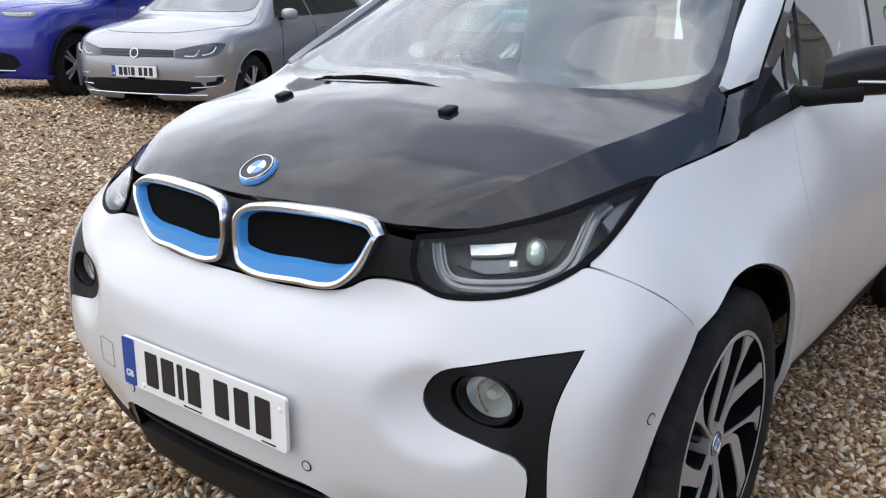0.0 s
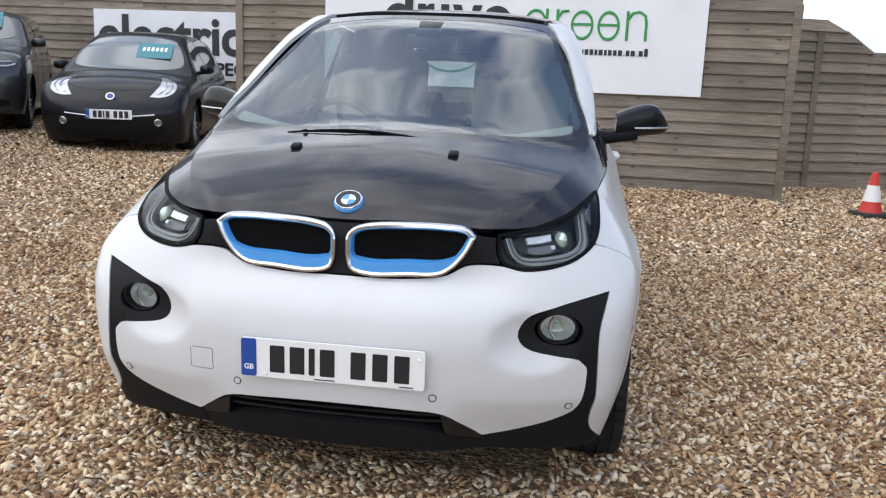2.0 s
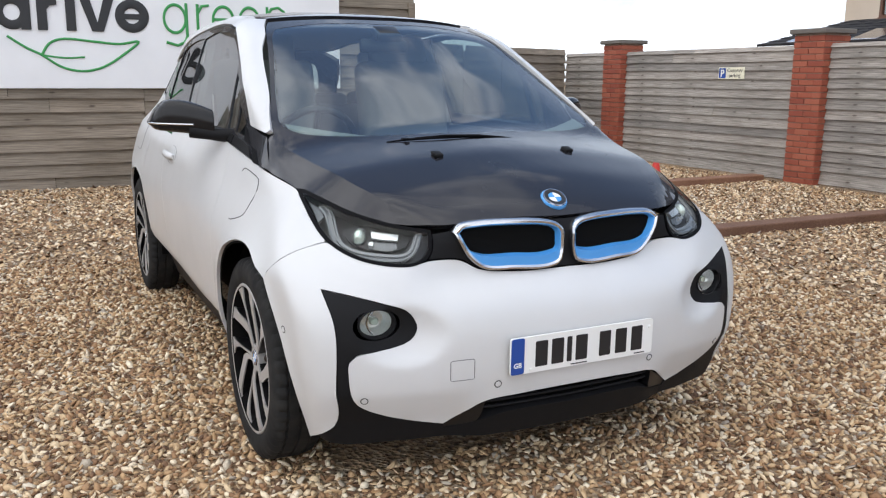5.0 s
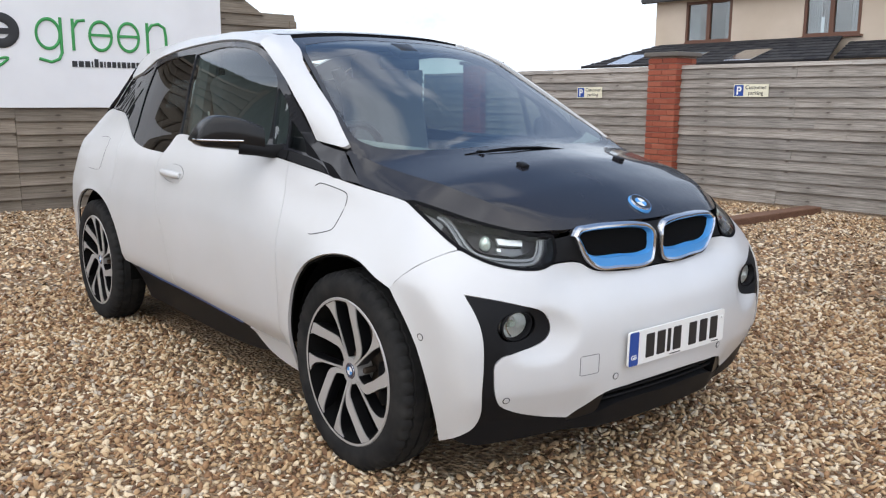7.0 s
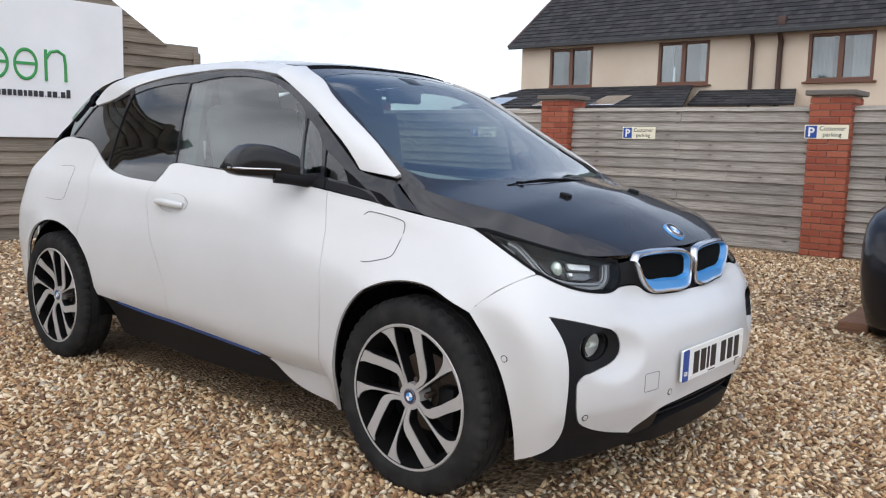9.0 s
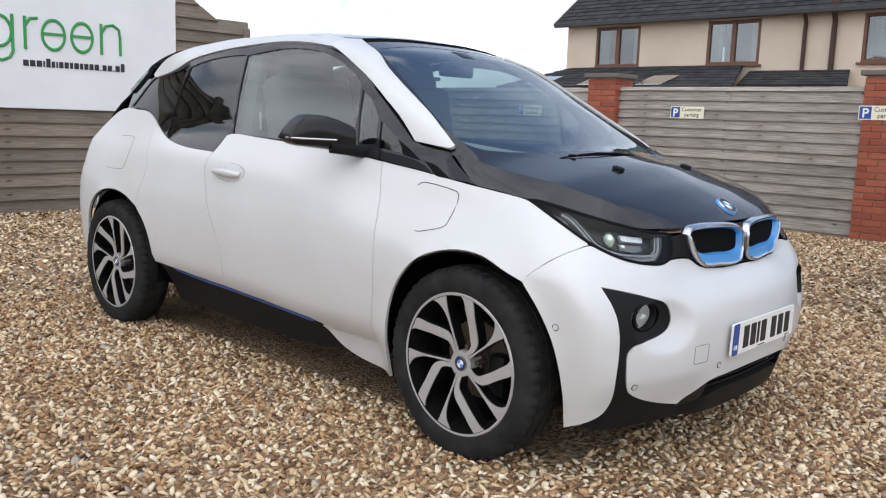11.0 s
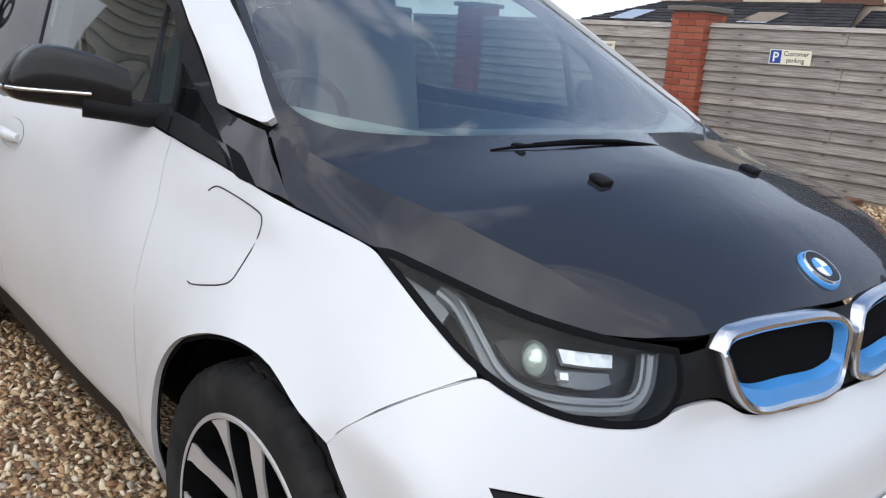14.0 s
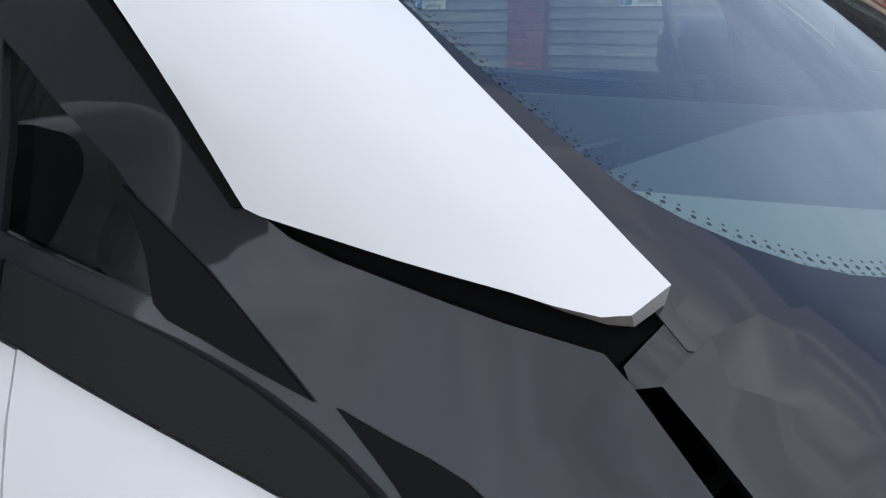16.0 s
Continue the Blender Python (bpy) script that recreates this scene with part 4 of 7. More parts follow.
    panel("mirror_base", [(0.30, 1.056), (0.60, 1.034), (0.776, 1.012), (0.885, 0.999), (0.96, 0.991), (1.045, 0.981), (1.012, 1.002), (0.968, 1.017), (0.924, 1.027), (0.823, 1.040), (0.72, 1.050), (0.50, 1.066)], "side", PLASTIC, car, "black belt moulding", both=True, lift=0.006, depth=0.01, step=0.02)
    panel("corner_trim", [(0.828, 1.093), (0.890, 1.064), (0.935, 1.041), (0.972, 1.023), (0.945, 1.027), (0.905, 1.034), (0.868, 1.043), (0.855, 1.062)], "side", MATTE, car, "black triangle at the foot of the window", both=True, lift=0.0012, depth=0.004, gap=0, step=0.015)
    panel("moulding_end", [(0.984, 1.023), (1.012, 1.018), (1.046, 1.012), (1.085, 0.994), (1.137, 0.969), (1.100, 0.970), (1.064, 0.976), (1.048, 0.986), (1.020, 1.004)], "side", MATTE, car, "black wedge at the end of the belt moulding", both=True, lift=0.001, depth=0.004, gap=0, step=0.015)
    panel("pillar_seal", [(0.640, 1.299), (0.737, 1.234), (0.822, 1.171), (0.878, 1.126), (0.916, 1.093), (0.905, 1.090), (0.864, 1.124), (0.806, 1.170), (0.728, 1.229), (0.636, 1.291)], "side", DARK, car, "black rubber seal along the pillar cover", both=True, lift=0.0015, depth=0.004, gap=0, step=0.02)
    panel("moulding_seam", [(0.752, 1.046), (0.757, 1.046), (0.772, 1.011), (0.767, 1.011)], "side", DARK, car, "", both=True, lift=0.0075, depth=0.003, gap=0, step=0.01)

    # white pillars and roof rails
    pillar = [(0.470, 0.536), (0.606, 0.468), (0.737, 0.393), (0.823, 0.3445), (0.878, 0.306), (0.915, 0.277), (0.921, 0.2725), (0.931, 0.2708), (0.960, 0.2690), (1.002, 0.2665), (1.049, 0.2640), (1.082, 0.2630), (1.092, 0.2660),
              (1.100, 0.2800), (1.048, 0.3120), (1.000, 0.3410), (0.950, 0.3730), (0.834, 0.4380), (0.757, 0.4790), (0.611, 0.5630)]
    pillar += slanted("top", [(0.517, -0.536), (0.42, -0.512), (0.345, -0.484)]) + slanted("side", [(0.292, 1.480), (0.306, 1.458), (0.337, 1.447)])
    for flip, lift in ((False, 0.011), (True, 0.004)):
        part("windscreen_pillar", sheet(pillar, "slant", lift=lift, depth=0.016, step=0.02, flip=flip), WHITE, car, "white windscreen pillar cover", sharp=30)
    # near-black sheet laid under the cover to put shade into its gap
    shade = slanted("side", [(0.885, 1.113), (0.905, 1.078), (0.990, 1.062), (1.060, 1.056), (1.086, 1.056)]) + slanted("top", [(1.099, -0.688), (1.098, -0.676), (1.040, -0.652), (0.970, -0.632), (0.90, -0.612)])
    panel("pillar_gap", shade, "slant", DARK, car, "near-black sheet shading the gap below the pillar cover", both=True, lift=-0.010, depth=0.003, gap=0, step=0.03)
    corner = [(x, (y + z) * 0.7071) for x, y, z in ((1.090, -0.700, 1.057), (1.0945, -0.7025, 1.0510), (1.104, -0.699, 1.053), (1.122, -0.672, 1.071), (1.130, -0.640, 1.080), (1.108, -0.655, 1.083), (1.099, -0.686, 1.067))]
    panel("scuttle_corner", corner, "slant", BLACK, car, "black corner between pillar, bonnet and windscreen", both=True, lift=-0.006, depth=0.004, gap=0, step=0.012)
    rail = [(0.306, 1.462), (0.247, 1.470), (0.114, 1.488), (-0.099, 1.499), (-0.305, 1.492), (-0.529, 1.477), (-0.715, 1.454), (-0.863, 1.426), (-0.931, 1.402), (-1.033, 1.374), (-1.153, 1.357), (-1.262, 1.350), (-1.30, 1.364),
            (-1.28, 1.395), (-1.0, 1.492), (-0.6, 1.532), (-0.1, 1.540), (0.15, 1.524), (0.30, 1.504), (0.288, 1.480)]
    panel("roof_rail", rail, "side", WHITE, car, "white roof side panel", both=True, lift=0.004, depth=0.02, step=0.035)
    panel("roof", mirrored_top([(0.335, 0), (0.32, -0.25), (0.30, -0.47), (0.10, -0.50), (-0.3, -0.505), (-0.9, -0.50), (-1.4, -0.47), (-1.58, -0.42), (-1.60, 0)]), "top", BLACK, car, "gloss black roof", lift=0.001, depth=0.02, step=0.05)
    panel("roof_spoiler", mirrored_top([(-1.605, 0), (-1.585, -0.42), (-1.5, -0.50), (-1.60, -0.54), (-1.72, -0.50), (-1.76, 0)]), "top", BLACK, car, "black roof spoiler", lift=0.002, depth=0.025, step=0.05)

    # windscreen
    screen_out = mirrored_top([(1.405, 0), (1.385, -0.2), (1.340, -0.36), (1.270, -0.50), (1.190, -0.62), (1.148, -0.672), (1.110, -0.692), (1.080, -0.684), (1.005, -0.664), (0.885, -0.628), (0.760, -0.594), (0.643, -0.565), (0.517, -0.535), (0.42, -0.512), (0.345, -0.48), (0.36, -0.25), (0.37, 0)])
    screen_in = mirrored_top([(1.298, 0), (1.268, -0.2), (1.230, -0.37), (1.188, -0.51), (1.145, -0.600), (1.110, -0.632), (1.070, -0.646), (1.030, -0.640), (0.987, -0.630), (0.941, -0.620), (0.870, -0.603), (0.760, -0.572), (0.643, -0.540), (0.517, -0.508), (0.45, -0.475), (0.43, -0.25), (0.44, 0)])
    panel("windscreen_border", screen_out, "top", BLACK, car, "black windscreen border", holes=[screen_in], lift=-0.005, depth=0.008, step=0.03)
    for ob in panel("windscreen", screen_in, "top", WINDSCREEN, car, "clear raked windscreen", lift=-0.006, depth=0.002, gap=-0.003, step=0.05):
        ob.visible_shadow = False

    # printed dots that fade the border out
    edge = shrink(smooth_loop(screen_in, 0.006), 0.0)
    dots = bmesh.new()
    for inset, r in ((0.0025, 0.0013), (0.006, 0.0008)):
        spots = shrink(edge, inset)
        spots = spots[spots[:, 0] > 0.6]
        p = lay("top", spots)
        n = slope(p)
        for c, u in zip(p - 0.0045 * n, n):
            s = np.cross(u, (0, 1, 0))
            s = s / np.linalg.norm(s)
            w = np.cross(u, s)
            dots.faces.new([dots.verts.new(c + r * (math.cos(a) * s + math.sin(a) * w)) for a in np.linspace(0, 2 * math.pi, 7)[:-1]])
    part("dotted_edge", dots, INK, car, "black dotted fade along the windscreen border", smooth=False)

    # bonnet
    bonnet = mirrored_top([(1.380, 0), (1.360, -0.2), (1.315, -0.36), (1.240, -0.505), (1.158, -0.618), (1.102, -0.700), (1.165, -0.718), (1.243, -0.737), (1.300, -0.731), (1.357, -0.722), (1.448, -0.710), (1.505, -0.694), (1.593, -0.663), (1.670, -0.631),
                            (1.734, -0.575), (1.787, -0.506), (1.829, -0.434), (1.846, -0.383), (1.852, -0.33), (1.862, -0.18), (1.873, 0)])
    run = np.arange(1.125, 1.795, 0.012)
    ridge = [np.stack([run, side * np.interp(run, *CREASE)], 1) for side in (1, -1)]
    part("bonnet", sheet(bonnet, "top", depth=0.022, step=0.02, gap=0.0025, lines=ridge), BLACK, car, "gloss black bonnet with a crease along each edge", sharp=13)
    for y in (-0.255, 0.255):
        p = lay("top", [(1.518, y)])[0]
        part("washer_jet", box((0.040, 0.032, 0.014), (p[0], p[1], p[2] + 0.005), 0.006, turn=pose(0, 0, 0, 0, 15, 0)), PLASTIC, car, "black washer jet")
    badge(on_body("top", 1.822, 0.0), 0.041, car)

    # nose: dark band, kidneys
    nose = mirrored([(0, 0.848), (-10, 0.855), (-17.5, 0.852), (-20.5, 0.836), (-24.6, 0.824), (-24.4, 0.782), (-25.0, 0.752), (-23.4, 0.752), (-19.8, 0.746), (-17, 0.720), (-11.2, 0.706), (0, 0.704)])
    outer = smooth_loop(KIDNEY, 0.012, 60)
    open_p = lay("front", shrink(outer, 0.010)[::3])
    hole = [(math.degrees(math.atan2(y, x - MIDDLE)), z) for x, y, z in open_p.tolist()]
    panel("nose_band", nose, "round", PLASTIC, car, "black panel between the headlamps", lift=-0.004, depth=0.012, holes=[hole, [(-a, z) for a, z in hole]], step=0.02)
    mid = shrink(outer, 0.013)
    inner = shrink(outer, 0.020)
    low = shrink(outer, 0.022)
    for side in (1, -1):
        def lifted(loop, h):
            p = lay("front", loop)
            p[:, 0] += h
            return p * (1, side, 1)
        rows = [lifted(outer, -0.01), lifted(outer, 0.010), lifted(shrink(outer, 0.002), 0.016), lifted(shrink(outer, 0.007), 0.018), lifted(mid, 0.014), lifted(mid, 0.0)]
        kidney = part("grille", strip_rows(rows, side < 0), CHROME, car, "kidney-shaped grille with a satin chrome frame")
        lean = [lifted(mid, 0.012), lifted(shrink(outer, 0.016), 0.011), lifted(inner, -0.004), lifted(low, -0.010)]
        for row in lean[1:]:
            row[:, 2] += np.where(row[:, 2] < 0.77, 0.024, 0.0) * np.clip((0.77 - row[:, 2]) / 0.04, 0, 1)
        part("grille_liner", strip_rows(lean, side < 0), BLUE, kidney, "light blue inner edge")
        back = lifted(shrink(outer, 0.018), -0.008)
        bm = bmesh.new()
        ring_v = [bm.verts.new(v) for v in back]
        bm.faces.new(ring_v)
        part("grille_mesh", bm, DARK, kidney, "black closed grille insert", smooth=False)

    # bumper and lower trim
    panel("front_bumper", mirrored(BUMPER), "round", WHITE, car, "white front bumper", step=0.018, gap=0.0004)
    for sign in (1, -1):
        seam = lay("round", smooth_open([(-52.1, 0.678), (-50.9, 0.7055), (-48.2, 0.7435), (-45.1, 0.7745), (-42.2, 0.7925), (-41.2, 0.797)], 8))
        seam = (seam - 0.0006 * slope(seam)) * (1, sign, 1)
        part("bumper_seam", tube([tuple(v) for v in seam], 0.0009, 6), SEAM, car, "dark seam between bumper and wing")
    for flip in (False, True):
        hole = circle_round(-32.3, 0.583, 0.052, squash=0.84)
        part("fog_trim", sheet(TRIM_RIGHT, "round", lift=-0.003, depth=0.02, step=0.012, holes=[hole], flip=flip), PLASTIC, car, "black corner trim round the fog lamp", sharp=30)
        m = on_body("round", -32.3, 0.583)
        if flip:
            m = Matrix.Diagonal((1, -1, 1, 1)) @ m @ Matrix.Diagonal((-1, 1, 1, 1))
        m = m @ Matrix.Diagonal((1.06, 0.86, 1, 1))
        lamp = part("fog_lamp", lathe([(0.052, -0.001), (0.050, -0.02), (0.044, -0.04), (0.03, -0.055), (0.0, -0.06)], 32, m=m), FACET, car, "oval fog lamp")
        part("fog_ring", lathe([(0.053, -0.012), (0.054, -0.001), (0.050, 0.001), (0.046, -0.006), (0.045, -0.02)], 32, m=m), PLASTIC, lamp)
        part("fog_bulb", lathe([(0.0, -0.022), (0.010, -0.024), (0.014, -0.034), (0.010, -0.055)], 16, m=m), LAMPGLASS, lamp)
        part("fog_baffle", tube([m @ Vector((-0.006 - 0.018 * (1 - (k / 5) ** 2), 0.04 * k / 5, -0.022)) for k in range(-5, 6)], 0.003), CHROME, lamp)
        lens = part("fog_lens", lathe([(0.0, -0.004), (0.025, -0.006), (0.045, -0.012)], 32, m=m), LAMPCOVER, lamp)
        lens.visible_shadow = False
    low_trim = mirrored([(0, 0.288), (-14, 0.284), (-18, 0.262), (-22.8, 0.245), (-22.8, 0.212), (-15, 0.206), (0, 0.204)])
    panel("lower_lip", low_trim, "round", PLASTIC, car, "black lower lip", lift=-0.004, depth=0.05)
    panel("lower_grille", mirrored([(0, 0.362), (-12, 0.358), (-18, 0.340), (-23.0, 0.262), (-19, 0.255), (-14, 0.285), (0, 0.290)]), "round", DARK, car, "black lower air intake", lift=-0.045, depth=0.005)
    for z in (0.305, 0.325, 0.342):
        pts = [lay("round", [(a, z)])[0] + (-0.025, 0, 0) for a in np.linspace(-17, 17, 15)]
        part("intake_slat", tube(pts, 0.005), PLASTIC, car)
    panel("lower_corner", [(-19.0, 0.306), (-22.6, 0.266), (-23.2, 0.240), (-20.5, 0.238), (-17.5, 0.262), (-16.2, 0.332)], "round", SATIN, car, "glossy black intake corner", both=True, lift=-0.006, depth=0.03, step=0.02)
    panel("tow_cover", [(-21.6, 0.472), (-18.6, 0.474), (-18.4, 0.471), (-18.4, 0.416), (-18.6, 0.413), (-21.6, 0.412), (-21.9, 0.415), (-21.9, 0.469)], "round", WHITE, car, "square towing-eye cover", lift=0.0003, depth=0.004, gap=0, step=0.02)
    square = [(-21.6, 0.472), (-20.0, 0.473), (-18.5, 0.473), (-18.3, 0.470), (-18.3, 0.443), (-18.3, 0.415), (-18.5, 0.412), (-20.0, 0.411), (-21.6, 0.411), (-21.9, 0.414), (-21.9, 0.442), (-21.9, 0.469)]
    part("tow_seam", tube([tuple(v) for v in lay("round", square)], 0.0013, 6, closed=True), SEAM, car, "thin seam round the towing-eye cover")
    for a, z in ((-14.5, 0.387), (14.9, 0.387), (-34.0, 0.364), (34.0, 0.364)):
        m = on_body("round", a, z)
        s = part("parking_sensor", lathe([(0.0, 0.002), (0.008, 0.0022), (0.009, 0.001)], 20, m=m), WHITE, car, "round parking sensor")
        part("sensor_gap", lathe([(0.009, 0.001), (0.0095, 0.0016), (0.0115, 0.0014), (0.0117, -0.001)], 20, m=m), INK, s)
    for flip in (1, -1):
        m = on_body("side", 1.685, 0.547)
        if flip < 0:
            m = Matrix.Diagonal((1, -1, 1, 1)) @ m @ Matrix.Diagonal((-1, 1, 1, 1))
        s = part("parking_sensor", lathe([(0.0, 0.002), (0.008, 0.0022), (0.009, 0.001)], 20, m=m), WHITE, car, "round parking sensor")
        part("sensor_gap", lathe([(0.009, 0.001), (0.0095, 0.0016), (0.0115, 0.0014), (0.0117, -0.001)], 20, m=m), INK, s)
    m = on_body("front", 0.006, 0.472, 0.004)
    build_plate(m, car)

    # headlamps
    for flip in (False, True):
        sign = -1 if flip else 1
        lamp = part("headlamp", sheet(HEADLIGHT, "round", lift=-0.055, depth=0.004, step=0.02, gap=-0.002, flip=flip), BEZEL, car, "swept headlamp with a U-shaped light guide", sharp=30)
        rimless = shrink(smooth_loop(np.array(HEADLIGHT) * (ANGLE, 1), 0.02), 0.0) / (ANGLE, 1)
        p = lay("round", rimless)
        n = slope(p)
        wall = [(p - 0.001 * n) * (1, sign, 1), (p - 0.058 * n) * (1, sign, 1)]
        part("lamp_wall", strip_rows(wall, flip), MATTE, lamp)
        inset = shrink(smooth_loop(np.array(HEADLIGHT) * (ANGLE, 1), 0.02), 0.0045) / (ANGLE, 1)
        q = lay("round", inset)
        nq = slope(q)
        rim_out = lay("round", shrink(smooth_loop(np.array(HEADLIGHT) * (ANGLE, 1), 0.02), -0.005) / (ANGLE, 1))
        edge = [(rim_out + 0.0012 * slope(rim_out)) * (1, sign, 1), (p + 0.0016 * n) * (1, sign, 1), (q + 0.0005 * nq) * (1, sign, 1), (q - 0.012 * nq) * (1, sign, 1)]
        part("lamp_edge", strip_rows(edge, flip), MATTE, lamp, "black lamp edge")
        guide = [(-45.0, 0.899), (-43.4, 0.885), (-42.1, 0.862), (-40.9, 0.835), (-39.8, 0.811), (-38.2, 0.791), (-35.5, 0.776), (-31.2, 0.767), (-28.6, 0.768), (-27.4, 0.786), (-26.9, 0.826)]
        path = smooth_open(guide, 6) * (ANGLE, 1)
        along = np.gradient(path, axis=0)
        along = along / np.linalg.norm(along, axis=1)[:, None]
        beside = np.stack([-along[:, 1], along[:, 0]], 1)
        rows = []
        for off, sink in ((-0.014, 0.034), (-0.012, 0.013), (-0.008, 0.011), (-0.007, 0.018), (-0.001, 0.020), (0.001, 0.015), (0.004, 0.015), (0.006, 0.021), (0.010, 0.022), (0.011, 0.038)):
            g = lay("round", (path + off * beside) / (ANGLE, 1))
            rows.append((g - sink * slope(g)) * (1, sign, 1))
        band_mesh = bmesh.new()
        vs = [[band_mesh.verts.new(v) for v in row] for row in rows]
        for a, b in zip(vs, vs[1:]):
            for i in range(len(a) - 1):
                band_mesh.faces.new((a[i], a[i + 1], b[i + 1], b[i]))
        bmesh.ops.recalc_face_normals(band_mesh, faces=band_mesh.faces[:])
        part("light_guide", band_mesh, GUIDE, lamp, "grey U-shaped light guide")
        shell = [(-40.0, 0.850), (-37.0, 0.862), (-33.0, 0.850), (-29.5, 0.838), (-28.2, 0.820), (-28.6, 0.800), (-30.5, 0.792), (-34.0, 0.797), (-37.5, 0.812)]
        bowl = part("reflector_bowl", sheet(shell, "round", lift=-0.040, depth=0.02, step=0.02, gap=0, flip=flip), BEZEL, lamp, "dark reflector shell", sharp=30)
        for outline, sink, mat, label in (([(-34.6, 0.839), (-32.4, 0.834), (-30.0, 0.829), (-30.1, 0.813), (-32.3, 0.817), (-34.3, 0.822)], -0.024, FACET, "bright reflector box"), ([(-34.9, 0.817), (-32.3, 0.812), (-30.2, 0.808), (-30.0, 0.794), (-31.5, 0.790), (-34.6, 0.798)], -0.034, CHIP, "grey lower reflector box"), ([(-34.6, 0.811), (-33.9, 0.810), (-33.9, 0.801), (-34.6, 0.803)], -0.024, FACET, "small bright chip")):
            part("reflector_box", sheet(outline, "round", lift=sink, depth=0.012, step=0.012, gap=0, flip=flip), mat, bowl, label, sharp=30)
        # added sheet imitates the grey sky reflection on the lamp's tail
        part("end_panel", sheet([(-49.3, 0.909), (-46.6, 0.897), (-44.9, 0.886), (-44.0, 0.873), (-44.6, 0.858), (-46.4, 0.880)], "round", lift=-0.026, depth=0.006, step=0.015, gap=0, flip=flip), TAILHAZE, lamp, "silver-grey sheet added for haze reflected in the lamp's tail", sharp=30)
        m = on_body("round", -36.5, 0.829, -0.028)
        if flip:
            m = Matrix.Diagonal((1, -1, 1, 1)) @ m @ Matrix.Diagonal((-1, 1, 1, 1))
        m = m @ Matrix.Diagonal((0.72, 1, 1, 1))
        part("projector_lens", lathe([(0.0, 0.018), (0.010, 0.016), (0.018, 0.010), (0.0235, 0.0), (0.025, -0.010)], 24, m=m), LAMPLENS, bowl, "pale green projector lens")
        part("lens_ring", lathe([(0.0255, -0.008), (0.026, -0.004), (0.028, -0.003), (0.029, -0.002), (0.030, -0.008)], 24, m=m), CHIP, bowl, "reflector round the lens")
        lens = part("lamp_cover", sheet(HEADLIGHT, "round", lift=0.0, depth=0.001, step=0.03, gap=0.004, flip=flip), LAMPCOVER, lamp, "clear lamp cover", sharp=60)
        lens.visible_shadow = False

    # door mirrors, handles
    for sign in (-1, 1):
        rows = []
        for q in np.linspace(0, 1, 13):
            low = 1.036 + 0.026 * q
            high = 1.118 + 0.060 * math.sin(math.pi * min(1.0, 0.12 + q * 0.62)) - 0.095 * max(0.0, q - 0.72) ** 1.2 * 2.2
            deep = 0.076 * (1 - 0.45 * q**3)
            if q > 0.9:
                low, high, deep = low + 0.2 * (q - 0.9), high - 0.22 * (q - 0.9), deep * (1 - 4 * (q - 0.9))
            mid, tall = (low + high) / 2, (high - low) / 2
            row = []
            for k in range(20):
                a = 2 * math.pi * k / 20
                c, e = math.cos(a), math.sin(a)
                c, e = math.copysign(abs(c) ** 0.52, c), math.copysign(abs(e) ** 0.5, e)
                row.append(Vector((0.602 - 0.078 * q + (deep if c > 0 else 0.050) * c, sign * (0.792 + 0.218 * q), mid + tall * e)))
            rows.append(row)
        cap = bmesh.new()
        vs = [[cap.verts.new(v) for v in row] for row in rows]
        for a, b in zip(vs, vs[1:]):
            for k in range(20):
                cap.faces.new((a[k], a[(k + 1) % 20], b[(k + 1) % 20], b[k]))
        cap.faces.new(vs[0])
        cap.faces.new(vs[-1])
        bmesh.ops.recalc_face_normals(cap, faces=cap.faces[:])
        mirror = part("door_mirror", cap, MIRRORCAP, car, "black door mirror with a silver strip", sharp=50)
        strip = [(0.602 - 0.078 * q + 0.078 * (1 - 0.45 * q**3), sign * (0.792 + 0.218 * q), 1.082 + 0.005 * q) for q in np.linspace(0.34, 0.90, 9)] + [(0.556, sign * 1.004, 1.087), (0.525, sign * 1.010, 1.088)]
        part("mirror_strip", tube(strip, 0.0042, 8), CHROME, mirror, "silver indicator strip")
        part("mirror_arm", tube([(0.68, sign * 0.70, 1.040), (0.665, sign * 0.765, 1.042), (0.65, sign * 0.81, 1.049), (0.62, sign * 0.87, 1.060)], 0.022, 14, scale=[1.4, 1.15, 1.1, 1.3]), PLASTIC, mirror)
        part("mirror_glass", plug(rounded(0.17, 0.10, 0.03), 0.001, -0.004, Matrix.Translation((0.512, sign * 0.898, 1.105)) @ pose(0, 0, 0, 90, 0, -90)), CHROME, mirror, "mirror glass", smooth=False)
        grip = [lay("side", [(x, z)])[0] for x, z in ((-0.275, 0.905), (-0.22, 0.906), (-0.15, 0.905), (-0.09, 0.903), (-0.055, 0.900))]
        bar = [tuple(Vector((p[0], sign * (-p[1] + h), p[2]))) for p, h in zip(grip, (0.004, 0.018, 0.021, 0.018, 0.004))]
        part("door_handle", tube(bar, 0.016, 12, scale=[0.7, 1, 1.05, 1, 0.7]), WHITE, car, "white door handle")
    panel("handle_cup", [(-0.255, 0.935), (-0.15, 0.945), (-0.06, 0.930), (-0.035, 0.900), (-0.06, 0.872), (-0.15, 0.868), (-0.25, 0.885)], "side", WHITE, car, "door handle recess", both=True, lift=0.0015, depth=0.004, gap=0, step=0.02)

    # thin grey ring drawn for the shading at the handle recess's rim
    for sign in (1, -1):
        cup = lay("side", [(-0.145 + 0.115 * math.cos(a), 0.906 + 0.040 * math.sin(a)) for a in np.linspace(0, 2 * math.pi, 33)[:-1]]) * (1, sign, 1)
        part("handle_seam", tube([tuple(v) for v in cup], 0.0011, 6, closed=True), SEAM, car)

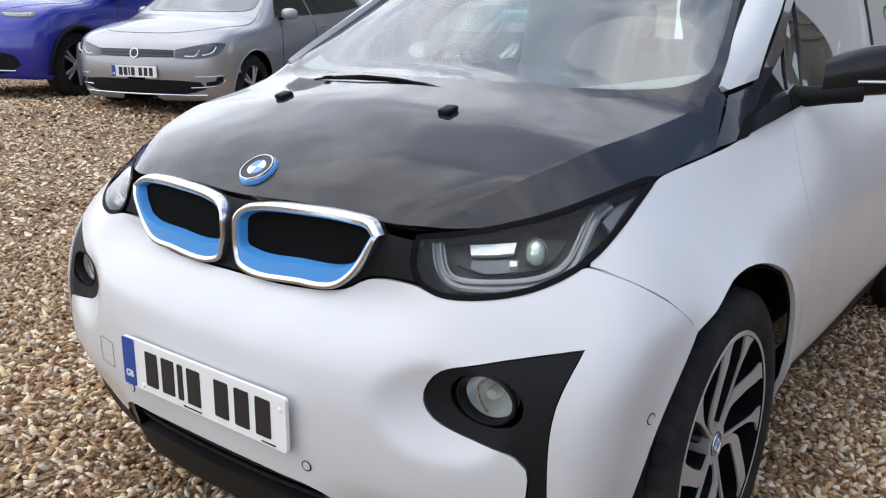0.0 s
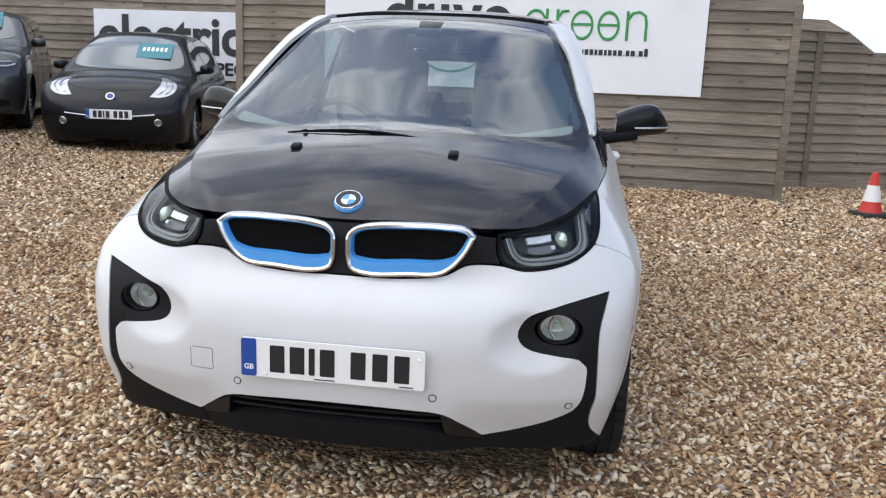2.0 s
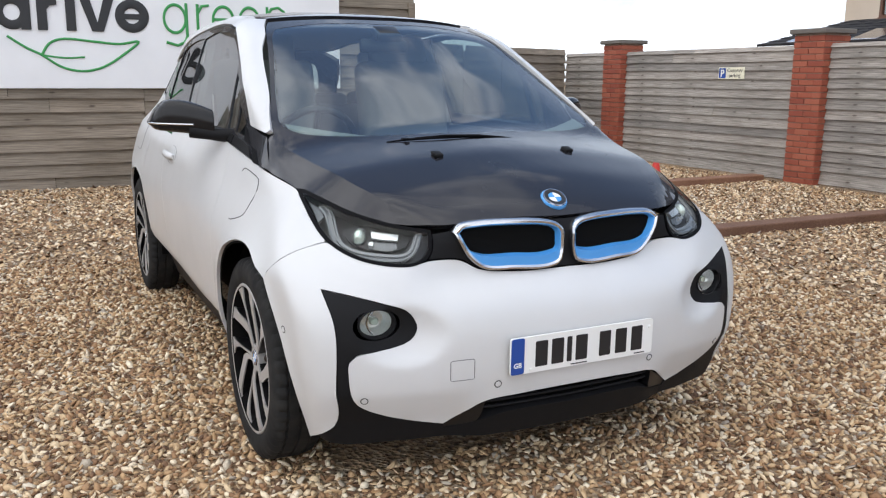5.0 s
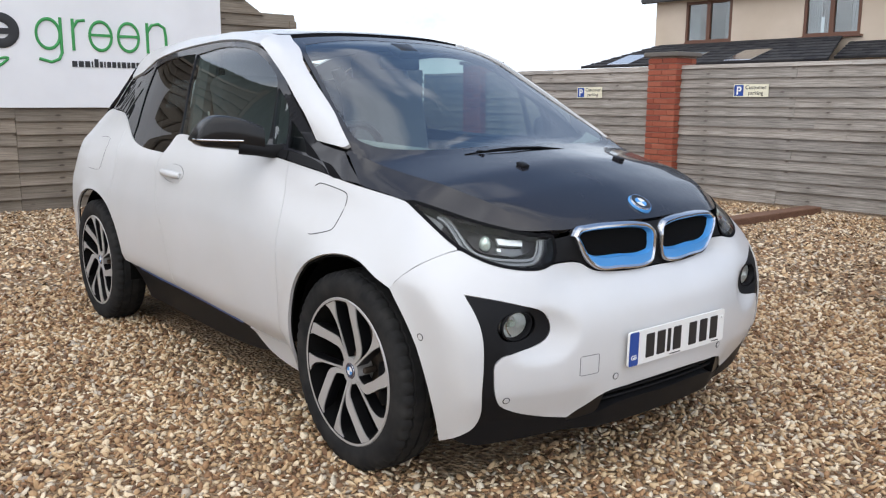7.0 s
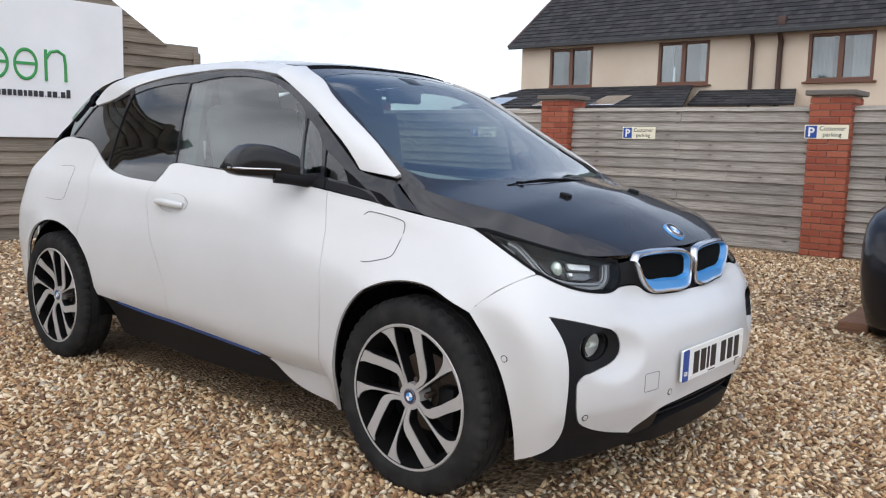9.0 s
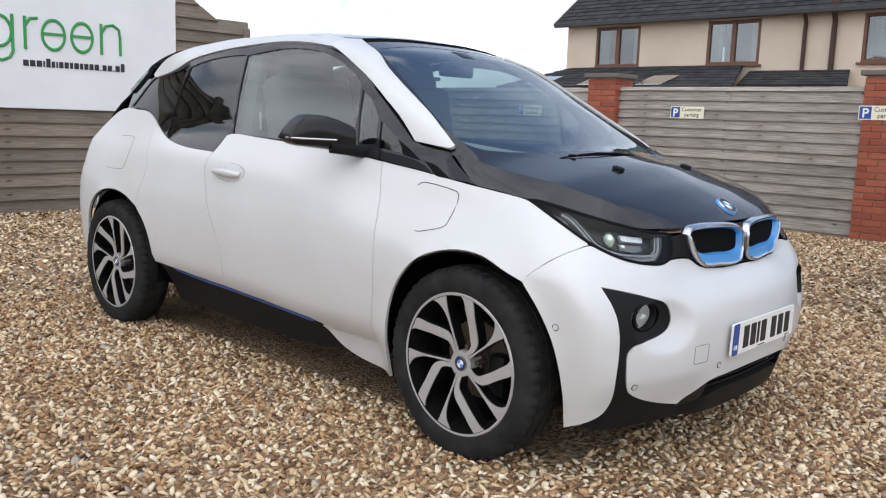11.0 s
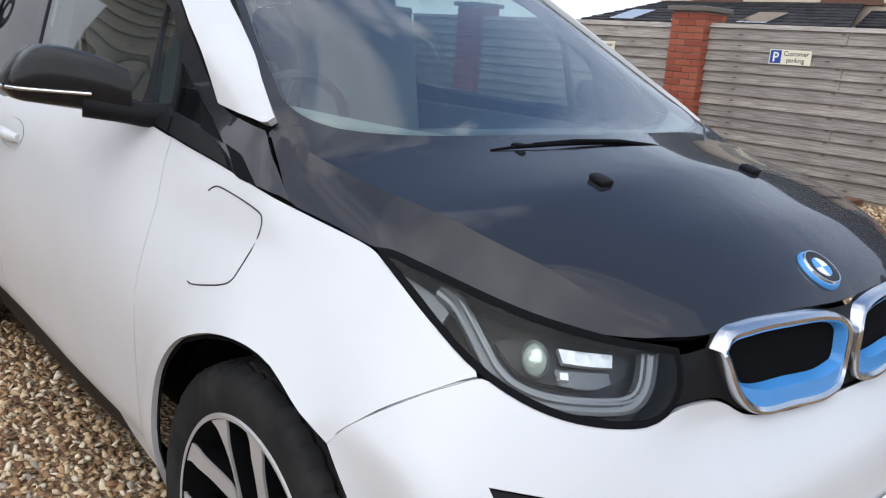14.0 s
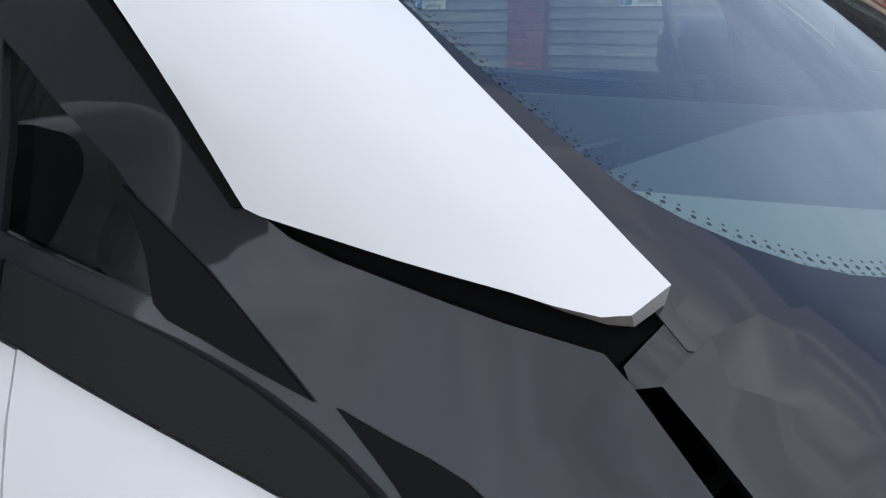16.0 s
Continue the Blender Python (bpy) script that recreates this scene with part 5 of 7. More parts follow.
    # wiper
    def over_glass(spots):
        return [tuple(lay("top", [(x, y)])[0] + (0, 0, up)) for x, y, up in spots]
    wiper = part("wiper", tube(over_glass(((1.322, -0.350, 0.001), (1.333, -0.28, 0.003), (1.345, -0.19, 0.004), (1.355, -0.06, 0.001), (1.361, 0.06, -0.002), (1.365, 0.12, -0.005))), 0.005, 8, scale=[0.4, 0.8, 1.1, 1.1, 0.8, 0.4]), MATTE, car, "black wiper blade")
    part("wiper_arm", tube(over_glass(((1.338, -0.25, 0.007), (1.352, -0.14, 0.008), (1.363, -0.02, 0.004), (1.370, 0.08, -0.002), (1.374, 0.16, -0.008))), 0.004, 8, scale=[0.6, 1.0, 1.2, 1.2, 1.0]), MATTE, wiper)
    part("blade_clip", box((0.016, 0.030, 0.007), over_glass(((1.333, -0.285, 0.006),))[0], 0.002, turn=pose(0, 0, 0, 0, 8, -78)), MATTE, wiper)

    # sill, blue line, underside
    sill = [(-0.830, 0.402), (-0.385, 0.374), (-0.172, 0.365), (0.047, 0.352), (0.352, 0.334), (0.46, 0.318), (0.60, 0.228), (0.45, 0.20), (-0.76, 0.20)]
    panel("sill", sill, "side", PLASTIC, car, "black plastic sill", both=True, lift=-0.012, depth=0.04, step=0.05)
    panel("sill_line", [(-0.66, 0.388), (-0.385, 0.371), (-0.172, 0.362), (0.047, 0.349), (0.352, 0.331), (0.43, 0.322), (0.41, 0.312), (0.34, 0.316), (0.04, 0.333), (-0.18, 0.345), (-0.40, 0.354), (-0.66, 0.376)], "side", SILLBLUE, car, "blue accent line along the sill", both=True, lift=-0.003, depth=0.004, step=0.03)
    tub = bmesh.new()
    box((3.3, 1.16, 0.42), (0.0, 0, 0.40), 0.06, tub)
    part("underbody", tub, DARK, car, "dark underbody")
    for y in (-1, 1):
        for wx, arch in ((1.285, 0.40), (-1.285, 0.40)):
            liner = bmesh.new()
            prev = None
            for k in range(-1, 22):
                a = math.pi * k / 20
                pr = [liner.verts.new((wx + arch * math.cos(a), y * w, 0.345 + arch * math.sin(a))) for w in (0.79, 0.56)]
                if prev:
                    liner.faces.new((prev[0], pr[0], pr[1], prev[1]))
                prev = pr
            part("arch_liner", liner, DARK, car, "black wheel arch liner")
    # inner shell behind the gaps
    for name, outline, view, both in (("wing_shell", fender, "side", True), ("door_shell", door, "side", True), ("rear_door_shell", rear_door, "side", True), ("quarter_shell", quarter, "side", True), ("bumper_shell", mirrored(BUMPER), "round", False)):
        panel(name, outline, view, DARK, car, "", both=both, lift=-0.013, depth=0.003, gap=-0.005, step=0.06)

    # tail
    rear_glass = mirrored([(0, 1.10), (-0.40, 1.10), (-0.47, 1.14), (-0.43, 1.33), (-0.36, 1.385), (0, 1.395)])
    panel("tailgate", mirrored([(0, 0.72), (-0.60, 0.74), (-0.63, 0.95), (-0.58, 1.15), (-0.50, 1.36), (-0.44, 1.42), (0, 1.43)]), "back", BLACK, car, "black glass tailgate", holes=[rear_glass], step=0.05)
    for ob in panel("rear_window", rear_glass, "back", REARGLASS, car, "lightly tinted rear window", lift=-0.003, depth=0.002, gap=-0.003, step=0.06):
        ob.visible_shadow = False
    panel("rear_bumper", mirrored([(0, 0.30), (-0.62, 0.30), (-0.66, 0.5), (-0.64, 0.735), (0, 0.715)]), "back", WHITE, car, "white rear bumper", step=0.05)

    # cabin
    cabin(car)

    for x, y in ((1.285, -1), (-1.285, -1), (1.285, 1), (-1.285, 1)):
        w = wheel_right if y < 0 else wheel_left
        made = copy_thing(w, pose(x, 0.757 * y, 0.338, 0, (17 if x < 0 else 0), 0 if y < 0 else 180))
        made.parent = car
    return car


def strip_rows(rows, flip=False):
    """A closed band through rows of equal count."""
    bm = bmesh.new()
    vs = [[bm.verts.new(v) for v in row] for row in rows]
    n = len(vs[0])
    for a, b in zip(vs, vs[1:]):
        for i in range(n):
            q = (a[i], a[(i + 1) % n], b[(i + 1) % n], b[i])
            bm.faces.new(q[::-1] if flip else q)
    bmesh.ops.recalc_face_normals(bm, faces=bm.faces[:])
    return bm


def smooth_open(points, k):
    p = np.array(points, float)
    out = []
    for i in range(len(p) - 1):
        a, b, c, d = p[max(i - 1, 0)], p[i], p[i + 1], p[min(i + 2, len(p) - 1)]
        for t in np.arange(k) / k:
            out.append(0.5 * (2 * b + (c - a) * t + (2 * a - 5 * b + 4 * c - d) * t**2 + (3 * b - a - 3 * c + d) * t**3))
    return np.array(out + [p[-1]])


def circle_round(angle, z, r, n=24, squash=1.0):
    return [(angle + r * 1.02 * math.cos(2 * math.pi * k / n) / ANGLE, z + squash * r * math.sin(2 * math.pi * k / n)) for k in range(n)]


def cushion(size, at, bevel, turn=None):
    bm = box(size, at, bevel, turn=turn, segments=4)
    return bm


def cabin(car):
    """Dashboard, wheel, seats and lining as they show through the windows."""
    part("cabin_floor", box((2.6, 1.12, 0.04), (-0.35, 0, 0.64), 0.01), TRIM, car)
    dash = bmesh.new()
    rows = []
    across = np.linspace(-0.62, 0.62, 17)
    for back, drop in ((-0.035, 0.022), (0.02, 0.024), (0.085, 0.034)):
        spots = lay("top", [(1.335 - 0.56 * y * y - back, y) for y in across])
        rows.append([dash.verts.new((x, y, z - drop)) for x, y, z in spots])
    for x, z in ((1.0, 1.05), (0.85, 1.03), (0.74, 0.985), (0.70, 0.93), (0.72, 0.80), (0.80, 0.66)):
        rows.append([dash.verts.new((x + 0.05 * (1 - (y / 0.66) ** 2) * (1 if x > 1.05 else 0.3), y, z - 0.03 * (y / 0.66) ** 4)) for y in np.linspace(-0.66, 0.66, 17)])
    for a, b in zip(rows[2:], rows[3:]):
        for i in range(16):
            dash.faces.new((a[i], a[i + 1], b[i + 1], b[i]))
    top_rows = [[tuple(v.co) for v in row] for row in rows[:3]]
    loose = [v for row in rows[:2] for v in row]
    bmesh.ops.delete(dash, geom=loose, context="VERTS")
    board = part("dashboard", dash, DASHDARK, car, "dark grey dashboard")
    # front strip of the dash, its bright reflection painted as a paler colour
    shelf = bmesh.new()
    vs = [[shelf.verts.new(v) for v in row] for row in top_rows]
    for a, b in zip(vs, vs[1:]):
        for i in range(16):
            shelf.faces.new((a[i], a[i + 1], b[i + 1], b[i]))
    part("screen_shelf", shelf, DASH, board, "dash strip at the windscreen foot, coloured paler for reflected light")
    part("screen", box((0.02, 0.24, 0.10), (0.715, 0.02, 0.965), 0.006, turn=pose(0, 0, 0, 0, 10, 0)), SATIN, car, "dashboard screen")
    m = Matrix.Translation((0.56, -0.36, 0.975)) @ pose(0, 0, 0, 0, -65, 0)
    wheel = part("steering_wheel", tube([m @ Vector((0.18 * math.cos(a), 0.18 * math.sin(a), 0)) for a in np.linspace(0, 2 * math.pi, 37)[:-1]], 0.016, 10, closed=True), SATIN, car, "black steering wheel")
    part("wheel_boss", box((0.12, 0.14, 0.03), (0, 0, 0), 0.012, turn=m), SATIN, wheel)
    for a in (0, 90, 180):
        part("wheel_spoke", tube([m @ Vector((0.04 * math.cos(radians(a + 0)), 0.04 * math.sin(radians(a)), 0)), m @ Vector((0.178 * math.cos(radians(a)), 0.178 * math.sin(radians(a)), 0))], 0.014, 8), SATIN, wheel)
    for y in (-0.36, 0.36):
        seat = part("front_seat", cushion((0.52, 0.48, 0.16), (0.20, y, 0.76), 0.05), SEAT, car, "grey cloth front seat")
        back = bmesh.new()
        for dz, w, d, off in ((0.30, 0.48, 0.13, 0.0), (0.62, 0.32, 0.10, -0.035)):
            box((d, w, 0.58 if dz < 0.5 else 0.20), (-0.10 + off - 0.12 * dz, y, 0.76 + dz), 0.045, back, turn=pose(0, 0, 0, 0, -12, 0), segments=4)
        part("seat_back", back, SEAT, seat, "tall seat back with headrest")
    part("rear_seat", cushion((0.45, 1.04, 0.16), (-0.72, 0, 0.78), 0.05), SEAT, car, "grey rear bench")
    for y in (-0.28, 0.28):
        part("rear_back", cushion((0.12, 0.50, 0.36), (-1.0, y, 0.93), 0.05, turn=pose(0, 0, 0, 0, -18, 0)), SEAT, car)
        part("rear_headrest", cushion((0.08, 0.22, 0.10), (-1.07, y, 1.12), 0.035), SEAT, car)
    part("load_cover", box((0.55, 1.0, 0.02), (-1.38, 0, 1.0), 0.005), TRIM, car)
    part("rear_mirror", box((0.03, 0.22, 0.06), (0.46, 0.0, 1.40), 0.014), SATIN, car, "inside mirror")
    part("camera_pod", box((0.10, 0.12, 0.04), (0.50, 0.0, 1.45), 0.015, turn=pose(0, 0, 0, 0, 26, 0)), SATIN, car)
    for sign in (-1, 1):
        part("middle_pillar", tube([(-0.30, sign * 0.545, 1.46), (-0.29, sign * 0.60, 1.25), (-0.27, sign * 0.65, 1.02), (-0.25, sign * 0.72, 0.75)], 0.055, 8, scale=[0.8, 0.9, 1.05, 1.2]), TRIM, car)
        part("rear_pillar", tube([(-0.88, sign * 0.52, 1.42), (-0.86, sign * 0.60, 1.22), (-0.85, sign * 0.66, 1.0)], 0.04, 8), TRIM, car)
        part("inner_door", box((1.9, 0.03, 0.40), (-0.05, sign * 0.66, 0.82), 0.01), DOORTRIM, car)
    part("belt_label", box((0.045, 0.006, 0.085), (-0.245, 0.605, 1.137), 0.002, turn=pose(0, 0, 0, 0, 0, 0)), PLATE, car, "white label on the middle pillar")
    part("belt_label", box((0.045, 0.006, 0.085), (-0.245, -0.605, 1.137), 0.002), PLATE, car, "white label on the middle pillar")
    panel("head_lining", mirrored_top([(0.40, 0), (0.36, -0.42), (-0.3, -0.5), (-0.9, -0.48), (-1.45, -0.40), (-1.5, 0)]), "top", TRIM, car, "grey roof lining", lift=-0.035, depth=0.004, step=0.08)


wheel_right, wheel_left = build_wheel(1), build_wheel(-1)
build_electric_car()
for w in (wheel_right, wheel_left):
    for ob in (*w.children_recursive, w):
        bpy.data.objects.remove(ob)


# ---- fences, signs, pillars ----
def board_mesh(length, pitch, slant=(0.0, 0.0), seed=0):
    """One feather-edged board, lying along x from 0, facing -y, its foot proud; slant: how far its upper corners draw in."""
    rnd = random.Random(seed)
    me = bpy.data.meshes.new("board")
    bow = [rnd.uniform(-0.004, 0.004) for _ in range(4)]
    cols = []
    for f, b in zip((0, 0.33, 0.67, 1.0), bow):
        x0 = f * length
        up = slant[0] * (1 - f) - slant[1] * f
        cols.append([(x0, -0.040 + b, 0 + b), (x0 + up, -0.006, pitch + 0.02), (x0 + up, 0.0, pitch + 0.02), (x0, 0.0, 0 + b)])
    verts = [v for c in cols for v in c]
    faces = []
    for k in range(3):
        a, b = 4 * k, 4 * k + 4
        for i in range(4):
            j = (i + 1) % 4
            faces.append((a + i, b + i, b + j, a + j))
    faces += [(0, 1, 2, 3), (15, 14, 13, 12)]
    me.from_pydata(verts, [], faces)
    return me


def fence(name, start, heading, panels, floor, top, pitch, mat, label, gravel_board=0.16, posts=(), seed=1):
    """A run of lapped boards. panels: (from, to) along the run; top(s): its height there; heading: degrees of the run's direction."""
    run = tagged(new(name), label, "fence", kind="structure")
    m = Matrix.Translation(start) @ pose(0, 0, 0, 0, 0, heading)
    run.matrix_world = m
    rnd = random.Random(seed)
    for k, (a, b) in enumerate(panels):
        z = floor
        row = 0
        while True:
            high = gravel_board if row == 0 else pitch * rnd.uniform(0.93, 1.07)
            lo, hi = a, b
            while hi - lo > 0.1 and top(hi - 0.01) < z + 0.02:
                hi -= 0.02
            while hi - lo > 0.1 and top(lo + 0.01) < z + 0.02:
                lo += 0.02
            if hi - lo <= 0.12 or z > 4:
                break
            draw = 0.0
            if hi < b - 0.03:
                draw = min(0.3, high / max(0.2, (top(hi - 0.3) - top(hi)) / 0.3))
            end = top((lo + hi) / 2) - z
            cuts = [lo, hi]
            if draw == 0 and hi - lo > 2.4 and rnd.random() < 0.55:
                cuts.insert(1, lo + (hi - lo) * rnd.choice((0.32, 0.45, 0.5, 0.58, 0.7)))
            for c, (u, v) in enumerate(zip(cuts, cuts[1:])):
                ob = new("board", board_mesh(v - u - 0.004, min(high, max(0.03, end - 0.02)) if draw == 0 else high, (0, draw), seed * 1000 + k * 50 + row + 500 * c))
                ob.data.materials.append(mat)
                ob.parent = run
                ob.matrix_basis = pose(u + 0.002, rnd.uniform(-0.004, 0.004), z, 0, rnd.uniform(-0.12, 0.12), 0)
            z += high
            row += 1
    for s, high in posts:
        part("post", box((0.09, 0.09, high + 0.05), (s, -0.01, high / 2 + floor - 0.05), 0.006), mat, run, "square timber post", smooth=False)
    return run


def letter_ring(r_out, r_in, mat, name, m, parent, sy=1.0):
    o, i = circle(r_out, 36, sy=sy), circle(r_in, 36, sy=sy)
    return part(name, ring(i, o, 0.012, 0.0, m), mat, parent, sharp=60)


def build_place():
    # behind the car: the tall boarded end wall with the large sign
    fence("wall_boarded", (-5.70, -3.30, 0), 90, [(0.0, 3.1), (3.1, 6.28)], 0.03, lambda s: 3.1 if s < 4.45 else max(2.215, 3.1 - (s - 4.45) * 0.617), 0.134, BOARD, "weathered brown lapped timber wall", 0.2, [(0.0, 3.2), (6.24, 2.15)], 3)
    # added near-black slab, unseen, closes the gaps behind the lapped boards
    back = tagged(finish(box((0.06, 6.1, 2.1), (-5.67 - 0.10, -0.2, 1.06)), "wall_backing", DARK, smooth=False), "unseen near-black slab behind the lapped wall", "wall", kind="structure")
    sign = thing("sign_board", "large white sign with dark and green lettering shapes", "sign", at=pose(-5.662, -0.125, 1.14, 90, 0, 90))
    part("board", box((4.27, 1.42, 0.03), (0, 0.71, 0), 0.004), SIGN, sign, smooth=False)
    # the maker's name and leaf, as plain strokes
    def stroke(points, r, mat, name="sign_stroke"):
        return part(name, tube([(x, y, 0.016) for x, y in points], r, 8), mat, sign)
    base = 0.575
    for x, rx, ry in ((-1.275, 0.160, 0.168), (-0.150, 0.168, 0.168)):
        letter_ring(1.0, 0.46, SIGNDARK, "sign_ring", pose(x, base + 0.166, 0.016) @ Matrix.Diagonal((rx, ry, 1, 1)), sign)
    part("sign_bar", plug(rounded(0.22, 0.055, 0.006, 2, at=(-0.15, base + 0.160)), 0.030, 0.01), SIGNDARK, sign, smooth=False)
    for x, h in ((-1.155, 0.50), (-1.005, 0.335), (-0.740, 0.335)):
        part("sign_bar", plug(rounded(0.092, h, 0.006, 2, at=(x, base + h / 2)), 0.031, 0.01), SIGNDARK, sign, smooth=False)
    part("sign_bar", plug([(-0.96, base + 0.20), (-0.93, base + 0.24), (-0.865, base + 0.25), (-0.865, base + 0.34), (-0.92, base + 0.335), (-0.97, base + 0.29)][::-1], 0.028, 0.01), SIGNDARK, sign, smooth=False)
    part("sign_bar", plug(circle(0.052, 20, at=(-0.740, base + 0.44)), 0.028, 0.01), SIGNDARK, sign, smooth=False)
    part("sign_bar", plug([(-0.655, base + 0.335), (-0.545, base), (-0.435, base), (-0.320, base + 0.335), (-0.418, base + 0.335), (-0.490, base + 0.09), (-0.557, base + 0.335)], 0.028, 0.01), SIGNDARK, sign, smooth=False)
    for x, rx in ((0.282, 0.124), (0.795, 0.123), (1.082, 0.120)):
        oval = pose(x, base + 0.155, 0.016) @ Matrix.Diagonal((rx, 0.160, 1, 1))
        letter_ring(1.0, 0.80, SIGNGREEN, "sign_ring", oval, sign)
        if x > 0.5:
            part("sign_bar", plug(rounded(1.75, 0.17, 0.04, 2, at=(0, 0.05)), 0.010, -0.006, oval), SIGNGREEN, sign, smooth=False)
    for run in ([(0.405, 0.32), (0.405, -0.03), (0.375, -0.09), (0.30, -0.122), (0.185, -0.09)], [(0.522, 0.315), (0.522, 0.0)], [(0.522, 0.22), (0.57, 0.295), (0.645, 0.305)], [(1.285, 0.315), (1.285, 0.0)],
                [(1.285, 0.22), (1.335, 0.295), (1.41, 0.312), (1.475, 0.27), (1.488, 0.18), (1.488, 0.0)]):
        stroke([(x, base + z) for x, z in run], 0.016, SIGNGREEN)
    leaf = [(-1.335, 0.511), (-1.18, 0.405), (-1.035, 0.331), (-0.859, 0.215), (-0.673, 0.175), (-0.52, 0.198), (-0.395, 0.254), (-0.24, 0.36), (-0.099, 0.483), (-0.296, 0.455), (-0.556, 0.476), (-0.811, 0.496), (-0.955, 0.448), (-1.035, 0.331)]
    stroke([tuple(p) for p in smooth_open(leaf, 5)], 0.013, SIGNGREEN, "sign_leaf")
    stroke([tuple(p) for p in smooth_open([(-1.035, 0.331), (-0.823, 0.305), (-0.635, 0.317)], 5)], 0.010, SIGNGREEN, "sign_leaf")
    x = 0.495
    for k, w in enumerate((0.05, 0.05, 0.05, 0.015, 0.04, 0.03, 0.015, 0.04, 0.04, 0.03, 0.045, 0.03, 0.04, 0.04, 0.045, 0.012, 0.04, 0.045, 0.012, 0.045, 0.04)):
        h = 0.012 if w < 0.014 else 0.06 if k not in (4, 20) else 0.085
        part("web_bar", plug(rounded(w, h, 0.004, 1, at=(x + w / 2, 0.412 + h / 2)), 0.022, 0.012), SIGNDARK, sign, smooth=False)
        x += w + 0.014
    # further back to the side: a second boarded wall under dark cladding, with its own sign
    fence("wall_far", (-10.1, -14.4, 0), 90, [(0, 3.8), (3.8, 7.6), (7.6, 12.4)], 0.15, lambda s: 2.42, 0.14, BOARD, "weathered lapped timber wall beyond the cars", 0.2, [], 5)
    clad = bmesh.new()
    prev = None
    for k in range(0, 250):
        y = -14.4 + k * 0.05
        x = -10.13 + (0.02 if k % 4 < 2 else -0.01)
        pr = [clad.verts.new((x, y, 2.38)), clad.verts.new((x, y, 4.8))]
        if prev:
            clad.faces.new((prev[0], pr[0], pr[1], prev[1]))
        prev = pr
    tagged(finish(clad, "cladding", CORRUGATED, smooth=False), "dark ribbed metal cladding above a boarded wall", "wall", kind="structure")
    far = thing("sign_board", "white sign with large black and green words", "sign", at=pose(-10.055, -7.70, 1.03, 90, 0, 90))
    part("board", box((4.4, 1.14, 0.03), (2.2, 0.57, 0), 0.004), SIGN, far, smooth=False)
    words("electric", 0.88, 0.008, SIGNDARK, "sign_lettering", pose(0.07, 0.44, 0.018), far, bold=0.022)
    words("c", 0.88, 0.008, SIGNGREEN, "sign_lettering", pose(2.79, 0.44, 0.018), far, bold=-0.004)
    words("EV SPECIALISTS", 0.295, 0.008, SIGNDARK, "sign_lettering", pose(1.62, 0.09, 0.018), far, bold=0.008, stretch=1.1)
    # low fence behind the corner, stepping down
    def step_down(s):
        return 2.135 if s < 1.0 else 2.135 - (s - 1.0) * 0.59 if s < 1.62 else 1.765
    fence("fence_corner", (-7.236, 2.90, 0), 108.73, [(0.0, 2.03), (2.09, 2.93), (2.99, 4.64)], 0.01, step_down, 0.128, BOARD, "weathered lapped timber fence stepping down", 0.22, [(2.06, 1.70), (2.96, 1.70), (0.8, 2.0)], 7)
    # along the side of the yard: panels between brick pillars
    for k, (a, b) in enumerate(((-8.70, -7.47), (-7.03, -3.66), (-3.21, -0.01), (0.43, 3.65), (4.09, 8.2))):
        fence("fence_panel", (a, 7.34, 0), 0, [(0.0, b - a)], 0.02, lambda s: 1.69, 0.122, GREYBOARD, "silver-grey lapped timber fence panel", 0.16, [], 11 + k)
    brick = bpy.data.meshes.new("brick")
    bmesh_to(box((0.215, 0.1025, 0.065), (0, 0, 0), 0.004, segments=1), brick, BRICK)
    half = bpy.data.meshes.new("brick")
    bmesh_to(box((0.1025, 0.1025, 0.065), (0, 0, 0), 0.004, segments=1), half, BRICK)
    for k, px in enumerate((-7.25, -3.435, 0.21, 3.87)):
        pillar = thing("brick_pillar", "red brick gate pillar with a dark stone cap", "pillar", "brick pillars in the side fence", at=pose(px, 7.42, 0))
        part("core", box((0.425, 0.425, 1.82), (0, 0, 0.91)), MORTAR, pillar, smooth=False)
        for row in range(24):
            z = 0.036 + row * 0.075
            for side in range(4):
                turn = pose(0, 0, z, 0, 0, 90 * side)
                if row % 2 == 0:
                    spots = ((-0.1625, half), (0.0, brick), (0.1625, half)) if side % 2 == 0 else ((-0.1125, brick), (0.1125, brick))
                else:
                    spots = ((-0.1125, brick), (0.1125, brick)) if side % 2 == 0 else ((-0.1625, half), (0.0, brick), (0.1625, half))
                if side in (1, 2) and k != 1:
                    if side == 2:
                        continue
                for x, mesh in spots:
                    b = new("brick", mesh)
                    b.parent = pillar
                    b.matrix_basis = turn @ pose(x, -0.1745 + random.uniform(-0.0015, 0.0015), 0)
        part("cap", box((0.54, 0.54, 0.06), (0, 0, 1.845), 0.012), COPING, pillar, "dark stone cap", smooth=False)
    for x, y, z in ((-4.76, 7.300, 1.355), (-2.18, 7.300, 1.372), (0.19, 7.186, 1.410)):
        notice = thing("parking_sign", "ivory parking notice with a blue square", "sign", "parking notices on the fence", at=pose(x, y, z, 90, 0, 0))
        part("plate", plug(rounded(0.47, 0.155, 0.01), 0.006, 0.0), IVORY, notice, smooth=False)
        part("blue_square", plug(rounded(0.125, 0.135, 0.006, at=(-0.162, 0)), 0.0075, 0.004), DEEPBLUE, notice, smooth=False)
        words("P", 0.14, 0.0006, PLATE, "letter", pose(-0.162, -0.05, 0.0082), notice, align="CENTER", bold=0.003)
        words("Customer", 0.068, 0.0004, INK, "lettering", pose(0.065, 0.015, 0.0066), notice, align="CENTER", bold=0.0005)
